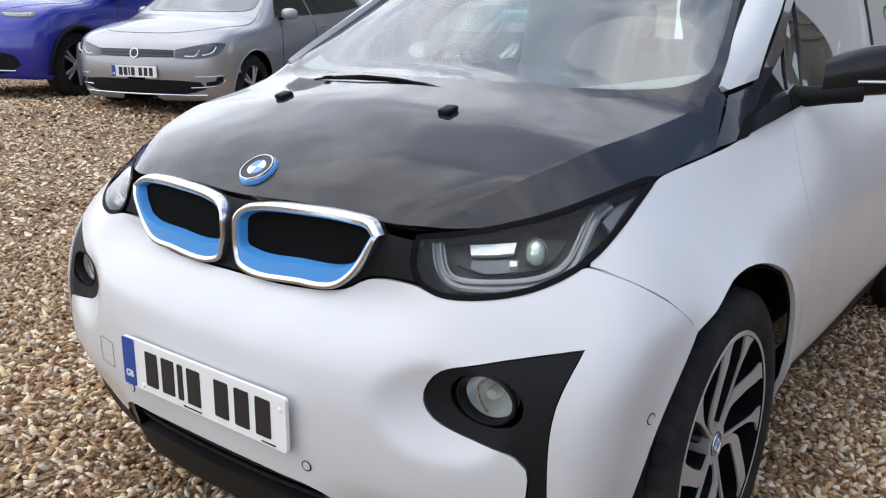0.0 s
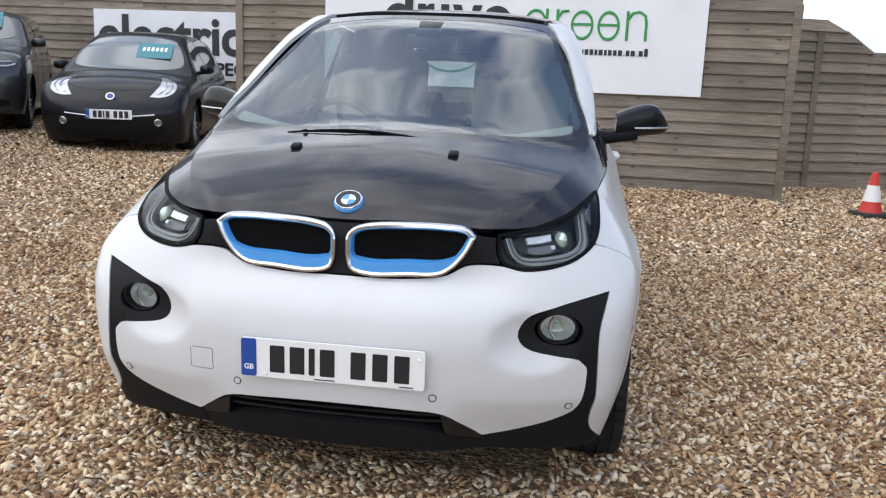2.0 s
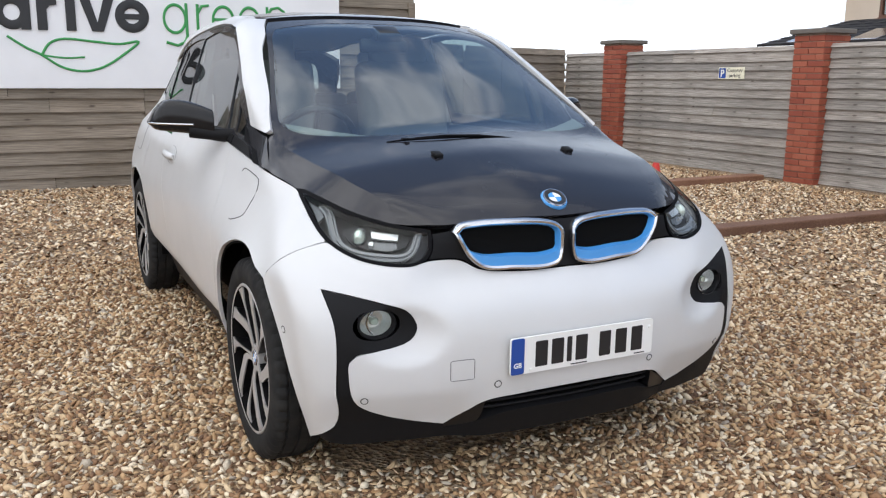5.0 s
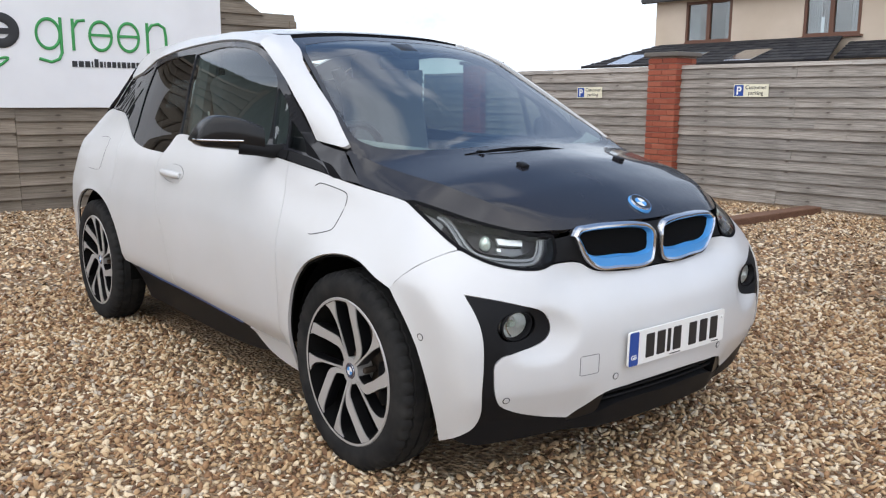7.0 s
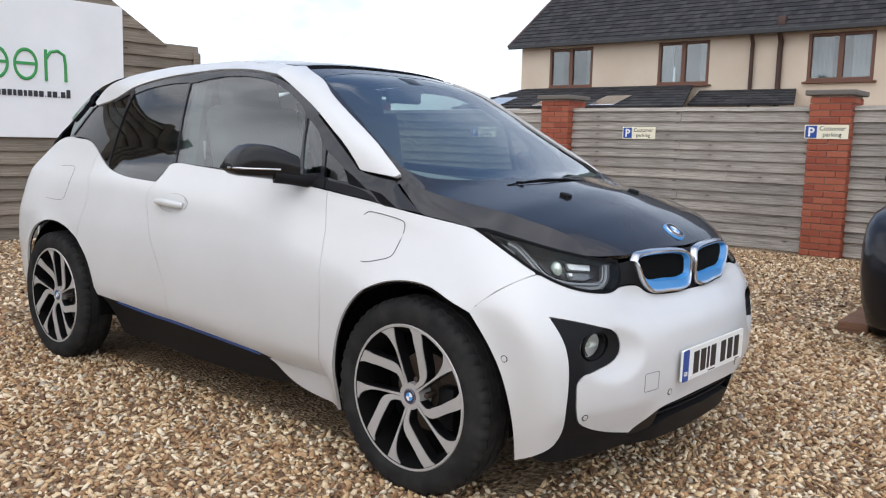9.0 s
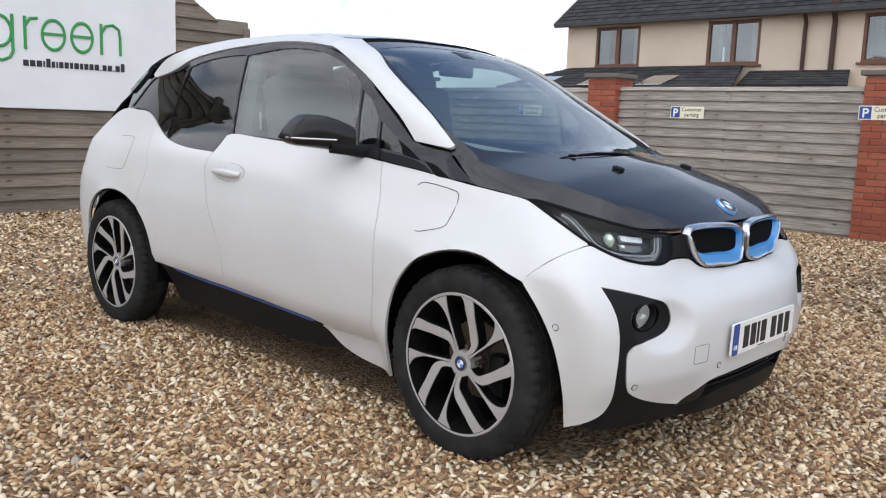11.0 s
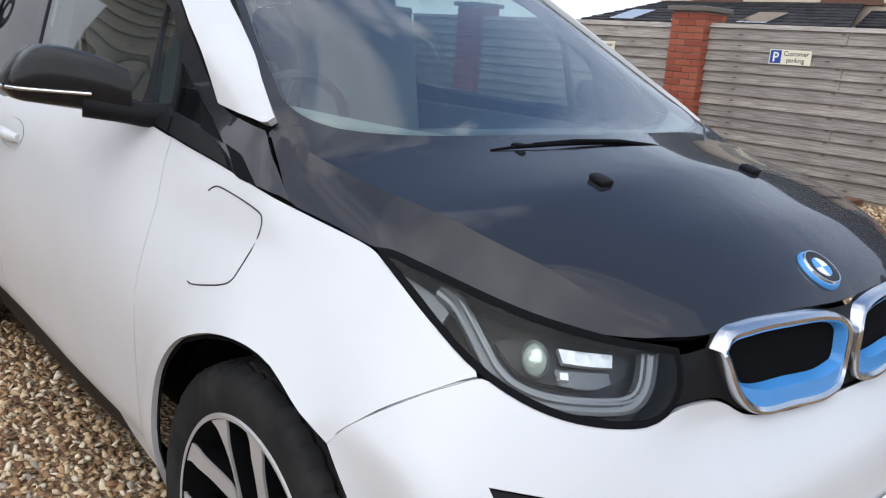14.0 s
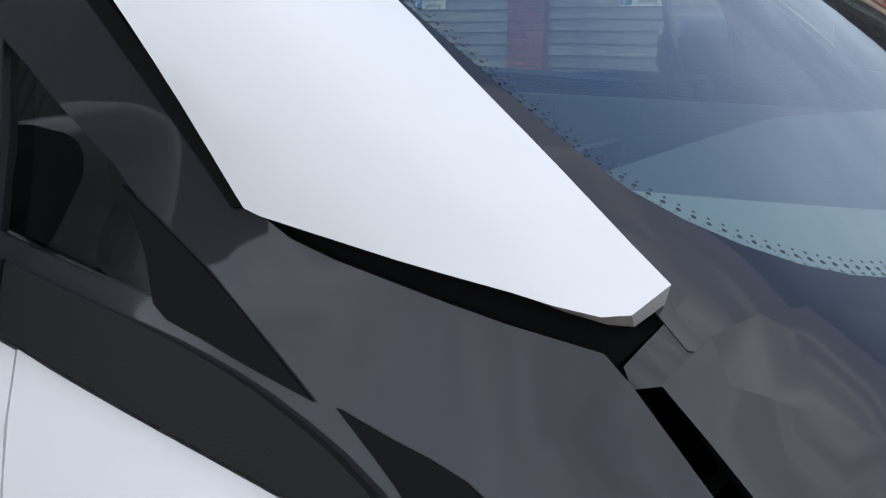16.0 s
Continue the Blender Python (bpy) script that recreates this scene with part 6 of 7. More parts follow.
        words("parking", 0.068, 0.0004, INK, "lettering", pose(0.065, -0.052, 0.0066), notice, align="CENTER", bold=0.0005)
    # timbers that mark the bays
    for x, y0, y1, skew in ((-3.84, 4.40, 7.0, 1.5), (-1.15, 3.40, 7.0, -1.0), (1.60, 3.10, 7.0, 2.0)):
        z = float(ground_height(np.array(x), np.array(5.0)))
        bay = tagged(finish(box((0.19, y1 - y0, 0.085), (0, 0, 0), 0.012), "timber_kerb", SLEEPER, smooth=False), "brown timber sleeper lying on the gravel", "timber", "timbers marking the bays")
        bay.matrix_world = pose(x, (y0 + y1) / 2, z + 0.032, 0, 0, skew)
    for x, y, s in ((-5.03, 3.72, 1.0), (-2.39, 4.03, 1.04)):
        z = float(ground_height(np.array(x), np.array(y)))
        cone = thing("traffic_cone", "red and white traffic cone on a black base", "traffic cone", "traffic cones", at=Matrix.Translation((x, y, z)) @ Matrix.Scale(s, 4) @ pose(0, 0, 0, 0, 0, 20))
        part("base", box((0.30, 0.30, 0.05), (0, 0, 0.025), 0.02), CONE_BASE, cone, "black rubber base")
        part("foot", lathe([(0.115, 0.05), (0.108, 0.07), (0.088, 0.16)], 32), CONE_RED, cone)
        part("sleeve", lathe([(0.089, 0.158), (0.091, 0.162), (0.056, 0.325), (0.054, 0.325)], 32), CONE_WHITE, cone, "white reflective sleeve")
        part("tip", lathe([(0.055, 0.323), (0.034, 0.43), (0.030, 0.45), (0.022, 0.455), (0.0, 0.455)], 32), CONE_RED, cone)
    z = float(ground_height(np.array(-6.55), np.array(-3.72)))
    can = thing("plastic_canister", "white plastic canister beside the boarded wall", "canister", at=pose(-6.55, -3.72, z))
    part("bottle", lathe([(0.0, 0.0), (0.07, 0.0), (0.08, 0.02), (0.08, 0.17), (0.06, 0.22), (0.025, 0.24), (0.025, 0.26)], 24), PLATE, can)
    part("cap", lathe([(0.028, 0.255), (0.028, 0.285), (0.0, 0.287)], 20), CONE_WHITE, can)


def bmesh_to(bm, me, mat):
    bm.to_mesh(me)
    bm.free()
    me.materials.append(mat)


def slated(name, corners, across, rows, mat, parent, seed, singly=False):
    """A slated slope from four corners: low left, low right, high right, high left; one slate an island."""
    a, b, c, d = (Vector(v) for v in corners)
    rnd = random.Random(seed)
    n = (b - a).cross(d - a).normalized()
    verts, faces = [], []
    for r in range(rows):
        v0, v1 = r / rows, (r + 1.25) / rows
        off = 0.5 if r % 2 else 0.0
        for k in range(-1, across + 1):
            u0, u1 = max(0.0, (k + off) / across), min(1.0, (k + 1 + off) / across - 0.03 / across)
            if u1 - u0 < 0.002:
                continue
            lift = rnd.uniform(0.0, 0.006)
            at = len(verts)
            for u, v, h in ((u0, v0, 0.028 + lift), (u1, v0, 0.028 + lift), (u1, min(1.0, v1), 0.006), (u0, min(1.0, v1), 0.006), (u0, v0, 0.0), (u1, v0, 0.0)):
                p = (a * (1 - u) + b * u) * (1 - v) + (d * (1 - u) + c * u) * v
                verts.append(tuple(p + n * h))
            faces += [(at, at + 1, at + 2, at + 3), (at + 4, at + 5, at + 1, at)]
    me = bpy.data.meshes.new(name)
    if singly:
        low = [tuple(p - n * 0.03) for p in (a, b, c, d)]
        high = [tuple(p - n * 0.004) for p in (a, b, c, d)]
        me.from_pydata(low + high, [], [(3, 2, 1, 0), (4, 5, 6, 7)] + [(k, (k + 1) % 4, 4 + (k + 1) % 4, 4 + k) for k in range(4)])
    else:
        me.from_pydata(verts, [], faces)
    me.materials.append(mat)
    ob = new(name, me)
    ob.parent = parent
    if not singly:
        return tagged(ob, kind="stuff")
    for k in range(0, len(verts), 6):
        piece = bpy.data.meshes.new("slate")
        piece.from_pydata(verts[k:k + 6], [], [(0, 1, 2, 3), (4, 5, 1, 0)])
        piece.materials.append(mat)
        new("slate", piece).parent = ob
    return ob


def build_house():
    house = thing("house", "cream rendered house with a slate roof and brown windows", "house", at=pose(0, 0, 0))
    x0, x1, y0 = -12.45, 9.0, 19.0
    openings = [(-11.42, -9.93), (-7.87, -6.40), (-3.89, -2.37), (1.0, 2.5), (5.0, 6.5)]
    zlo, zhi = 2.87, 4.02
    wall = bmesh.new()
    xs = [x0] + [v for o in openings for v in o] + [x1]
    box((x1 - x0, 0.3, zlo + 1.2), ((x0 + x1) / 2, y0 + 0.15, (zlo - 1.2) / 2), bm=wall)
    box((x1 - x0, 0.3, 4.3 - zhi), ((x0 + x1) / 2, y0 + 0.15, (4.3 + zhi) / 2), bm=wall)
    for a, b in zip(xs[::2], xs[1::2]):
        box((b - a, 0.3, zhi - zlo), ((a + b) / 2, y0 + 0.15, (zlo + zhi) / 2), bm=wall)
    box((0.3, 8.0, 5.4), (x0 + 0.15, y0 + 4.3, 1.6), bm=wall)
    part("wall", wall, RENDERED, house, "cream rendered wall", smooth=False)
    part("gable", plug([(0, 4.2), (8, 4.2), (4, 7.1)], 0.0, -0.3, Matrix.Translation((x0 + 0.02, y0 + 0.2, 0)) @ Matrix(((0, 0, 1, 0), (1, 0, 0, 0), (0, 1, 0, 0), (0, 0, 0, 1)))), RENDERED, house, smooth=False)
    for k, (a, b) in enumerate(openings):
        win = part("window", box((b - a, 0.05, 0.05), ((a + b) / 2, y0 - 0.01, zlo + 0.0)), FRAMEWOOD, house, "brown framed window", smooth=False)
        fr = bmesh.new()
        for x in (a + 0.045, (a + b) / 2, b - 0.045):
            box((0.075 if x != (a + b) / 2 else 0.12, 0.09, zhi - zlo), (x, y0 + 0.04, (zlo + zhi) / 2), 0.008, fr)
        for z in (zlo + 0.045, zhi - 0.045):
            box((b - a, 0.088, 0.075), ((a + b) / 2, y0 + 0.04, z), 0.008, fr)
        part("frame", fr, FRAMEWOOD, win, smooth=False)
        part("sill", box((b - a + 0.16, 0.16, 0.05), ((a + b) / 2, y0 - 0.02, zlo - 0.03), 0.006), FRAMEWOOD, win, smooth=False)
        for c in (a + (b - a) * 0.27, a + (b - a) * 0.73):
            part("pane", box((0.62, 0.006, zhi - zlo - 0.16), (c, y0 + 0.05, (zlo + zhi) / 2)), WINDOWPANE, win, smooth=False)
        room = bmesh.new()
        box((b - a + 0.1, 0.02, zhi - zlo + 0.2), ((a + b) / 2, y0 + 1.2, (zlo + zhi) / 2), bm=room)
        part("room", room, ROOM, win, smooth=False)
        for c, w in ((a + 0.22, 0.34 if k < 2 else 0.66), (b - 0.2, 0.2 if k < 2 else 0.66)):
            cur = bmesh.new()
            prev = None
            for i in range(13):
                x = c - w / 2 + w * i / 12
                pr = [cur.verts.new((x, y0 + 0.16 + 0.02 * (i % 2), zlo + 0.02)), cur.verts.new((x, y0 + 0.16 + 0.02 * (i % 2), zhi))]
                if prev:
                    cur.faces.new((prev[0], pr[0], pr[1], prev[1]))
                prev = pr
            part("curtain", cur, NET, win, "pale curtain")
    roof = slated("roof", ((x0 - 0.25, y0 - 0.35, 4.12), (x1, y0 - 0.35, 4.12), (x1, y0 + 3.9, 7.25), (x0 - 0.25, y0 + 3.9, 7.25)), 120, 24, SLATE, house, 4)
    tagged(roof, "dark slate roof")
    under = bmesh.new()
    low_l, low_r, high_r, high_l = (Vector(v) for v in ((x0 - 0.24, y0 - 0.34, 4.10), (x1, y0 - 0.34, 4.10), (x1, y0 + 3.9, 7.23), (x0 - 0.24, y0 + 3.9, 7.23)))
    under.faces.new([under.verts.new(v) for v in (low_l, low_r, high_r, high_l)])
    under.faces.new([under.verts.new(v) for v in (high_l, high_r, high_r + Vector((0, 4.2, -3.1)), high_l + Vector((0, 4.2, -3.1)))])
    part("roof_deck", under, SLATE, house, smooth=False)
    part("eave", box((x1 - x0 + 0.3, 0.10, 0.12), ((x0 + x1) / 2 - 0.1, y0 - 0.36, 4.10), 0.02), SIGNDARK, house, "dark gutter", smooth=False)
    part("verge", tube([(x0 - 0.26, y0 - 0.35, 4.12), (x0 - 0.26, y0 + 3.9, 7.25)], 0.06, 6), PIPE, house)
    for x in (-5.25, -4.55):
        top = 3.6 if x < -5 else 4.25
        part("downpipe", tube([(x + 0.05, y0 - 0.33, 4.08), (x + 0.02, y0 - 0.10, 3.85), (x, y0 - 0.07, 3.7), (x, y0 - 0.07, 0.5)], 0.05 if x < -5 else 0.065, 10), PIPE, house, "brown downpipe")
    part("hopper", box((0.2, 0.16, 0.25), (-4.52, y0 - 0.12, 4.35), 0.02), PIPE, house)
    # lean-to along the ground floor
    lean = part("lean_to", box((6.6, 2.0, 3.2), (-9.6, y0 - 1.05, 0.55)), RENDERED, house, "lean-to with a slate roof", smooth=False)
    slated("lean_roof", ((-13.3, y0 - 2.3, 2.18), (-6.0, y0 - 2.3, 2.18), (-6.8, y0 - 0.02, 2.86), (-12.2, y0 - 0.02, 2.86)), 26, 8, LOOSESLATE, house, 6, singly=True)
    slated("lean_roof", ((-6.2, y0 - 1.6, 2.25), (-3.6, y0 - 1.6, 2.25), (-4.1, y0 - 0.02, 2.70), (-6.6, y0 - 0.02, 2.70)), 10, 6, LOOSESLATE, house, 8, singly=True)
    for x in (-12.0, -10.1, -8.3):
        part("rooflight", box((0.75, 1.0, 0.05), (x, y0 - 1.75, 2.37), 0.01, turn=pose(0, 0, 0, 16.6, 0, 0)), CHROME, lean, "pale rooflight", smooth=False)


build_place()
build_house()


# ---- the other parked cars ----
def plain_wheel(r, width):
    wheel = new("wheel")
    turn = pose(0, 0, 0, 90, 0, 0)
    h = width / 2
    part("tyre", lathe([(r * 0.68, h * 0.9), (r * 0.75, h), (r * 0.93, h * 0.95), (r, h * 0.7), (r, -h * 0.7), (r * 0.93, -h), (r * 0.68, -h * 0.9)], 48, m=turn), RUBBER, wheel)
    rim = part("rim", lathe([(r * 0.68, h * 0.9), (r * 0.66, h * 0.95), (r * 0.64, h * 0.8), (r * 0.60, 0), (0, -h * 0.2)], 40, m=turn), SATIN, wheel)
    for k in range(5):
        for o in (-9, 9):
            a = radians(72 * k + o)
            c, s = math.cos(a), math.sin(a)
            part("spoke", box((r * 0.60, r * 0.075, 0.02), (0, 0, 0), 0.004, turn=turn @ Matrix.Translation((c * r * 0.36, s * r * 0.36, h * 0.75)) @ pose(0, 0, 0, 0, 0, 72 * k + o)), SILVER, rim, smooth=False)
    part("hub", lathe([(0.0, h * 0.9), (r * 0.12, h * 0.88), (r * 0.16, h * 0.7)], 20, m=turn), SILVER, rim)
    return wheel


def hull(form):
    """The whole painted skin of a parked car with its wheel openings, as a bmesh."""
    xf, xr = form["length"]
    arch, hub, wb = form["arch"], form["hub"], form["wheels"]
    lo, hi = xr + 0.75, xf - 0.75
    stations = [(lo, -a) for a in np.linspace(80, 8, 12)] + [(x, 0.0) for x in np.linspace(lo, hi, 60)] + [(hi, a) for a in np.linspace(8, 80, 14)]
    turns = np.radians(np.linspace(-62, 242, 105))
    origin, way = [], []
    for x, tilt in stations:
        c, s = math.cos(radians(tilt)), math.sin(radians(tilt))
        for a in turns:
            d = np.array([s, c * math.cos(a), c * math.sin(a)])
            origin.append(np.array([x, 0, 0.62]) + 1.9 * d)
            way.append(-d)
    p = cast(np.array(origin), np.array(way), 1.85)
    p[:, 2] = np.maximum(p[:, 2], form.get("floor", 0.21))
    side = np.abs(p[:, 1]) > 0.5
    for wx in (wb, -wb):
        dx, dz = p[:, 0] - wx, p[:, 2] - hub
        r = np.hypot(dx, dz)
        near = side & (np.abs(r - arch) < 0.04)
        f = arch / np.maximum(r, 1e-6)
        q = np.stack([wx + dx * f, hub + dz * f], 1)[near]
        if len(q):
            keep = np.sign(p[near, 1])
            laid = lay("side", q)
            p[near] = np.stack([laid[:, 0], -keep * laid[:, 1], laid[:, 2]], 1)
    bm = bmesh.new()
    n = len(turns)
    vs = [bm.verts.new(v) for v in p]
    for i in range(len(stations) - 1):
        for j in range(n - 1):
            k = (i * n + j, (i + 1) * n + j, (i + 1) * n + j + 1, i * n + j + 1)
            m = p[list(k)].mean(0)
            if abs(m[1]) > 0.5 and any(math.hypot(m[0] - wx, m[2] - hub) < arch - 0.004 for wx in (wb, -wb)):
                continue
            bm.faces.new([vs[v] for v in k])
    for end in (0, (len(stations) - 1) * n):
        bm.faces.new([vs[end + j] for j in range(n)])
    loose = [v for v in bm.verts if not v.link_faces]
    bmesh.ops.delete(bm, geom=loose, context="VERTS")
    bmesh.ops.recalc_face_normals(bm, faces=bm.faces[:])
    return bm


def parked_car(label, at, form, mat, lights=True, glass_top=True, card=True, plate_z=0.5, grille=None, strip=None, lamp=None, chrome=None, category="car", badge_z=None):
    """A parked car on its own plain form."""
    car = thing("parked_car", label, category, "cars parked in the yard", at=at)
    FORM.append(form)
    wb, arch, belt, sill = form["wheels"], form["arch"], form["belt"], 0.22
    xf, xr = form["length"]
    roof_z = form["roof"]

    part("body", hull(form), mat, car, sharp=40)
    s = form["scuttle"]
    edge = mirrored_top([(s - 0.22, -0.72), (wb, -0.79), (xf - 0.45, -0.66), (xf - 0.24, -0.45), (xf - 0.17, -0.2)])
    part("bonnet_seam", tube([tuple(v) for v in lay("top", smooth_open(edge, 6))], 0.0025, 6), INK, car, "dark seam round the bonnet")
    panel("windscreen", mirrored_top([(s + 0.01, 0), (s - 0.05, -0.44), (s - 0.14, -0.64), (s - 0.20, -0.665), (form["head"] + 0.06, form.get("brow", -0.55)), (form["head"], -0.3), (form["head"] - 0.02, 0)]), "top", CARSCREEN, car, "windscreen", step=0.04, gap=0, lift=0.004)
    for outline in ([(s - 0.34, belt + 0.01), (form["head"] + 0.02, roof_z - 0.17), (-0.10, roof_z - 0.11), (-0.12, belt + 0.03)], [(-0.17, belt + 0.03), (-0.15, roof_z - 0.11), (form["rear_top"] + 0.25, roof_z - 0.15), (form["rear_top"] - 0.05, belt + 0.12), (-0.9, belt + 0.05)]):
        panel("side_window", outline, "side", CARGLASS, car, "dark side window", both=True, step=0.08, gap=0, lift=0.005)
    for x in (-0.145, s - 0.42, -1.02):
        panel("door_gap", [(x, belt - 0.03), (x + 0.006, belt - 0.03), (x + 0.05, 0.6), (x + 0.006, sill + 0.08), (x, sill + 0.08), (x + 0.044, 0.6)], "side", INK, car, both=True, step=0.05, gap=0, lift=0.0025, depth=0.004)
    for x in (-0.30, -1.0):
        for sg in (-1, 1):
            p = lay("side", [(x, belt - 0.10)])[0]
            part("door_handle", tube([(p[0] - 0.09, -sg * (p[1] - 0.012), p[2]), (p[0] + 0.09, -sg * (p[1] - 0.012), p[2])], 0.012, 8), mat, car)
    panel("intake", mirrored(form["intake"]), "round", PLASTIC, car, "black lower intake", step=0.05, gap=0, lift=0.004)
    if grille:
        panel("grille", mirrored(grille), "round", SATIN, car, "black grille strip", step=0.05, gap=0, lift=0.005)
    if chrome:
        pts = [lay("round", [(a, z)])[0] + (0.006, 0, 0) for a, z in chrome]
        part("bright_strip", tube([tuple(p) for p in pts], 0.010, 8), CHROME, car)
    for flip in (False, True):
        housing = part("headlamp", sheet(lamp, "round", lift=0.004, depth=0.01, step=0.03, gap=0, flip=flip), form["lamp_mat"], car, "headlamp", sharp=30)
        for run, r, glow in form["tubes"]:
            pts = lay("round", smooth_open(run, 4))
            pts = (pts + 0.006 * slope(pts)) * (1, -1 if flip else 1, 1)
            part("lamp_tube", tube([tuple(p) for p in pts], r, 6), glow, housing)
    p = lay("front", [(0, plate_z)])
    plate = build_plate(Matrix.Translation(Vector(p[0]) + Vector((0.012, 0, 0))) @ Matrix(((0, 0, 1, 0), (1, 0, 0, 0), (0, 1, 0, 0), (0, 0, 0, 1))), car)
    if badge_z:
        m = on_body("front", 0, badge_z)
        part("badge", lathe([(0.038, 0.006), (0.04, 0.010), (0.05, 0.010), (0.053, 0.0)], 28, m=m), CHROME, car, "round chrome badge")
        part("badge_disc", lathe([(0.0, 0.007), (0.039, 0.006)], 24, m=m), form.get("badge", SATIN), car, "badge face")
    for a, z in form.get("fogs", ()):
        m = on_body("round", a, z, 0.004)
        part("fog_lamp", lathe([(0.0, 0.002), (0.03, 0.004), (0.036, 0.010), (0.044, 0.006), (0.048, 0.0)], 24, m=m), REFLECTOR, car, "small round fog lamp")
    for sg in (-1, 1):
        cap = bmesh.new()
        bmesh.ops.create_uvsphere(cap, u_segments=16, v_segments=10, radius=1.0)
        for v in cap.verts:
            v.co = (s - 0.46 + 0.075 * v.co.x - 0.02 * abs(v.co.y), sg * 0.925 + 0.095 * math.copysign(abs(v.co.y) ** 0.8, v.co.y), belt + 0.05 + 0.062 * math.copysign(abs(v.co.z) ** 0.7, v.co.z))
        part("door_mirror", cap, mat, car)
        part("mirror_arm", tube([(s - 0.44, sg * 0.78, belt - 0.01), (s - 0.44, sg * 0.90, belt + 0.02)], 0.025, 8), PLASTIC, car)
    tub = box((xf - xr - 0.7, 1.3, 0.45), ((xf + xr) / 2, 0, 0.42), 0.05)
    part("underbody", tub, DARK, car)
    if card:
        a, b = lay("top", [(s - 0.40, 0.10), (s - 0.40, 0.46)])
        mid = (a + b) / 2
        n = slope(np.array([mid]))[0] * (1, 0, 1)
        n = n / np.linalg.norm(n)
        m = Matrix.Translation(mid + 0.010 * n)
        z = Vector(n)
        x = Vector((0, 1, 0))
        y = z.cross(x).normalized()
        mm = Matrix((x, y, z)).transposed().to_4x4()
        mm.translation = mid + 0.012 * n
        c = part("price_card", plug(rounded(0.44, 0.36, 0.01), 0.002, 0.0, mm), TEAL, car, "teal price card behind the glass", smooth=False)
        for k in range(6):
            part("bar", plug(rounded(0.034, 0.09, 0.004, 1, at=(-0.14 + 0.055 * k, 0.03)), 0.003, 0.001, mm), PLATE, c, smooth=False)
    for x in (wb, -wb):
        for sg in (-1, 1):
            w = plain_wheel(form["hub"], 0.21)
            w.parent = car
            w.matrix_basis = pose(x, sg * (form["track"]), form["hub"], 0, 0, 0 if sg < 0 else 180)
            liner = bmesh.new()
            prev = None
            for k in range(13):
                a = math.pi * k / 12
                pr = [liner.verts.new((x + arch * math.cos(a), sg * q, form["hub"] + arch * math.sin(a))) for q in (form["track"] + 0.07, form["track"] - 0.2)]
                if prev:
                    liner.faces.new((prev[0], pr[0], pr[1], prev[1]))
                prev = pr
            part("arch_liner", liner, DARK, car)
            lip = [lay("side", [(x + arch * math.cos(a), form["hub"] + arch * math.sin(a))])[0] for a in np.linspace(-0.2, math.pi + 0.2, 19)]
            part("arch_lip", tube([(v[0], -sg * v[1], v[2]) for v in lip], form.get("lip_size", 0.007), 8), form.get("lip", mat), car)
    FORM.pop()
    return car


BADGEBLUE = material("badge_blue", (0.03, 0.07, 0.30), 0.3)
LAMPDARK = material("dark_headlamp", (0.05, 0.052, 0.055), 0.12, 0.2, 0.8)
LAMPPALE = material("pale_headlamp", (0.50, 0.51, 0.52), 0.18, 0.5, 0.8)
CARSCREEN = material("parked_windscreen", (0.10, 0.12, 0.13), 0.06, 0, 0.8)
HATCH = dict(
    top=curve_table([(-2.1, 1.05), (-1.95, 1.25), (-1.75, 1.40), (-1.2, 1.47), (-0.3, 1.49), (0.25, 1.46), (0.55, 1.36), (1.08, 1.06), (1.2, 1.03), (1.6, 0.98), (1.95, 0.88), (2.1, 0.78)], 0.04),
    side=curve_table([(0.1, 0.80), (0.25, 0.85), (0.45, 0.885), (0.7, 0.893), (0.88, 0.870), (0.98, 0.82), (1.2, 0.700), (1.4, 0.600), (1.5, 0.55)], 0.03),
    nose=curve_table([(0.15, 2.02), (0.3, 2.09), (0.5, 2.12), (0.65, 2.11), (0.8, 2.06), (0.95, 1.92)], 0.03),
    tail=curve_table([(0.2, -2.06), (0.6, -2.14), (0.9, -2.10), (1.2, -1.98), (1.5, -1.7)], 0.03),
    crown=0.065, bow=0.26, wheels=1.31, arch=0.37, hub=0.315, belt=0.985, roof=1.49, length=(2.12, -2.14), scuttle=1.10, head=0.40, rear_top=-1.65, track=0.755,
    intake=[(0, 0.415), (-20, 0.415), (-31, 0.40), (-33.5, 0.335), (-25, 0.285), (0, 0.28)], lamp_mat=LAMPDARK, tubes=(([(-25, 0.648), (-29.5, 0.650), (-31.5, 0.705)], 0.006, PLATE), ([(-32.5, 0.655), (-36.5, 0.68), (-38.5, 0.735)], 0.006, PLATE)))
HATCH_LAMP = [(-20.5, 0.628), (-28, 0.620), (-36, 0.642), (-41, 0.695), (-43, 0.765), (-38, 0.772), (-28, 0.738), (-20.5, 0.705)]
hatch_at = Matrix.Translation((-3.98, -6.97, 0.318)) @ pose(0, 0, 0, 0, 2.0, 19.4)
hatch = parked_car("silver grey hatchback with its tailgate open, parked on gravel", hatch_at, HATCH, SILVERCAR, card=False, plate_z=0.492, grille=[(0, 0.705), (-10, 0.704), (-20, 0.702), (-20, 0.634), (-10, 0.632), (0, 0.632)],
                  lamp=HATCH_LAMP, chrome=[(a, 0.272) for a in range(-34, 35, 4)], badge_z=0.668)
part("tailgate", box((0.75, 1.15, 0.06), (-1.75 - 0.35, 0, 1.62), 0.03, turn=pose(0, 0, 0, 0, -18, 0)), SILVERCAR, hatch, "raised tailgate")
FORM.append(HATCH)
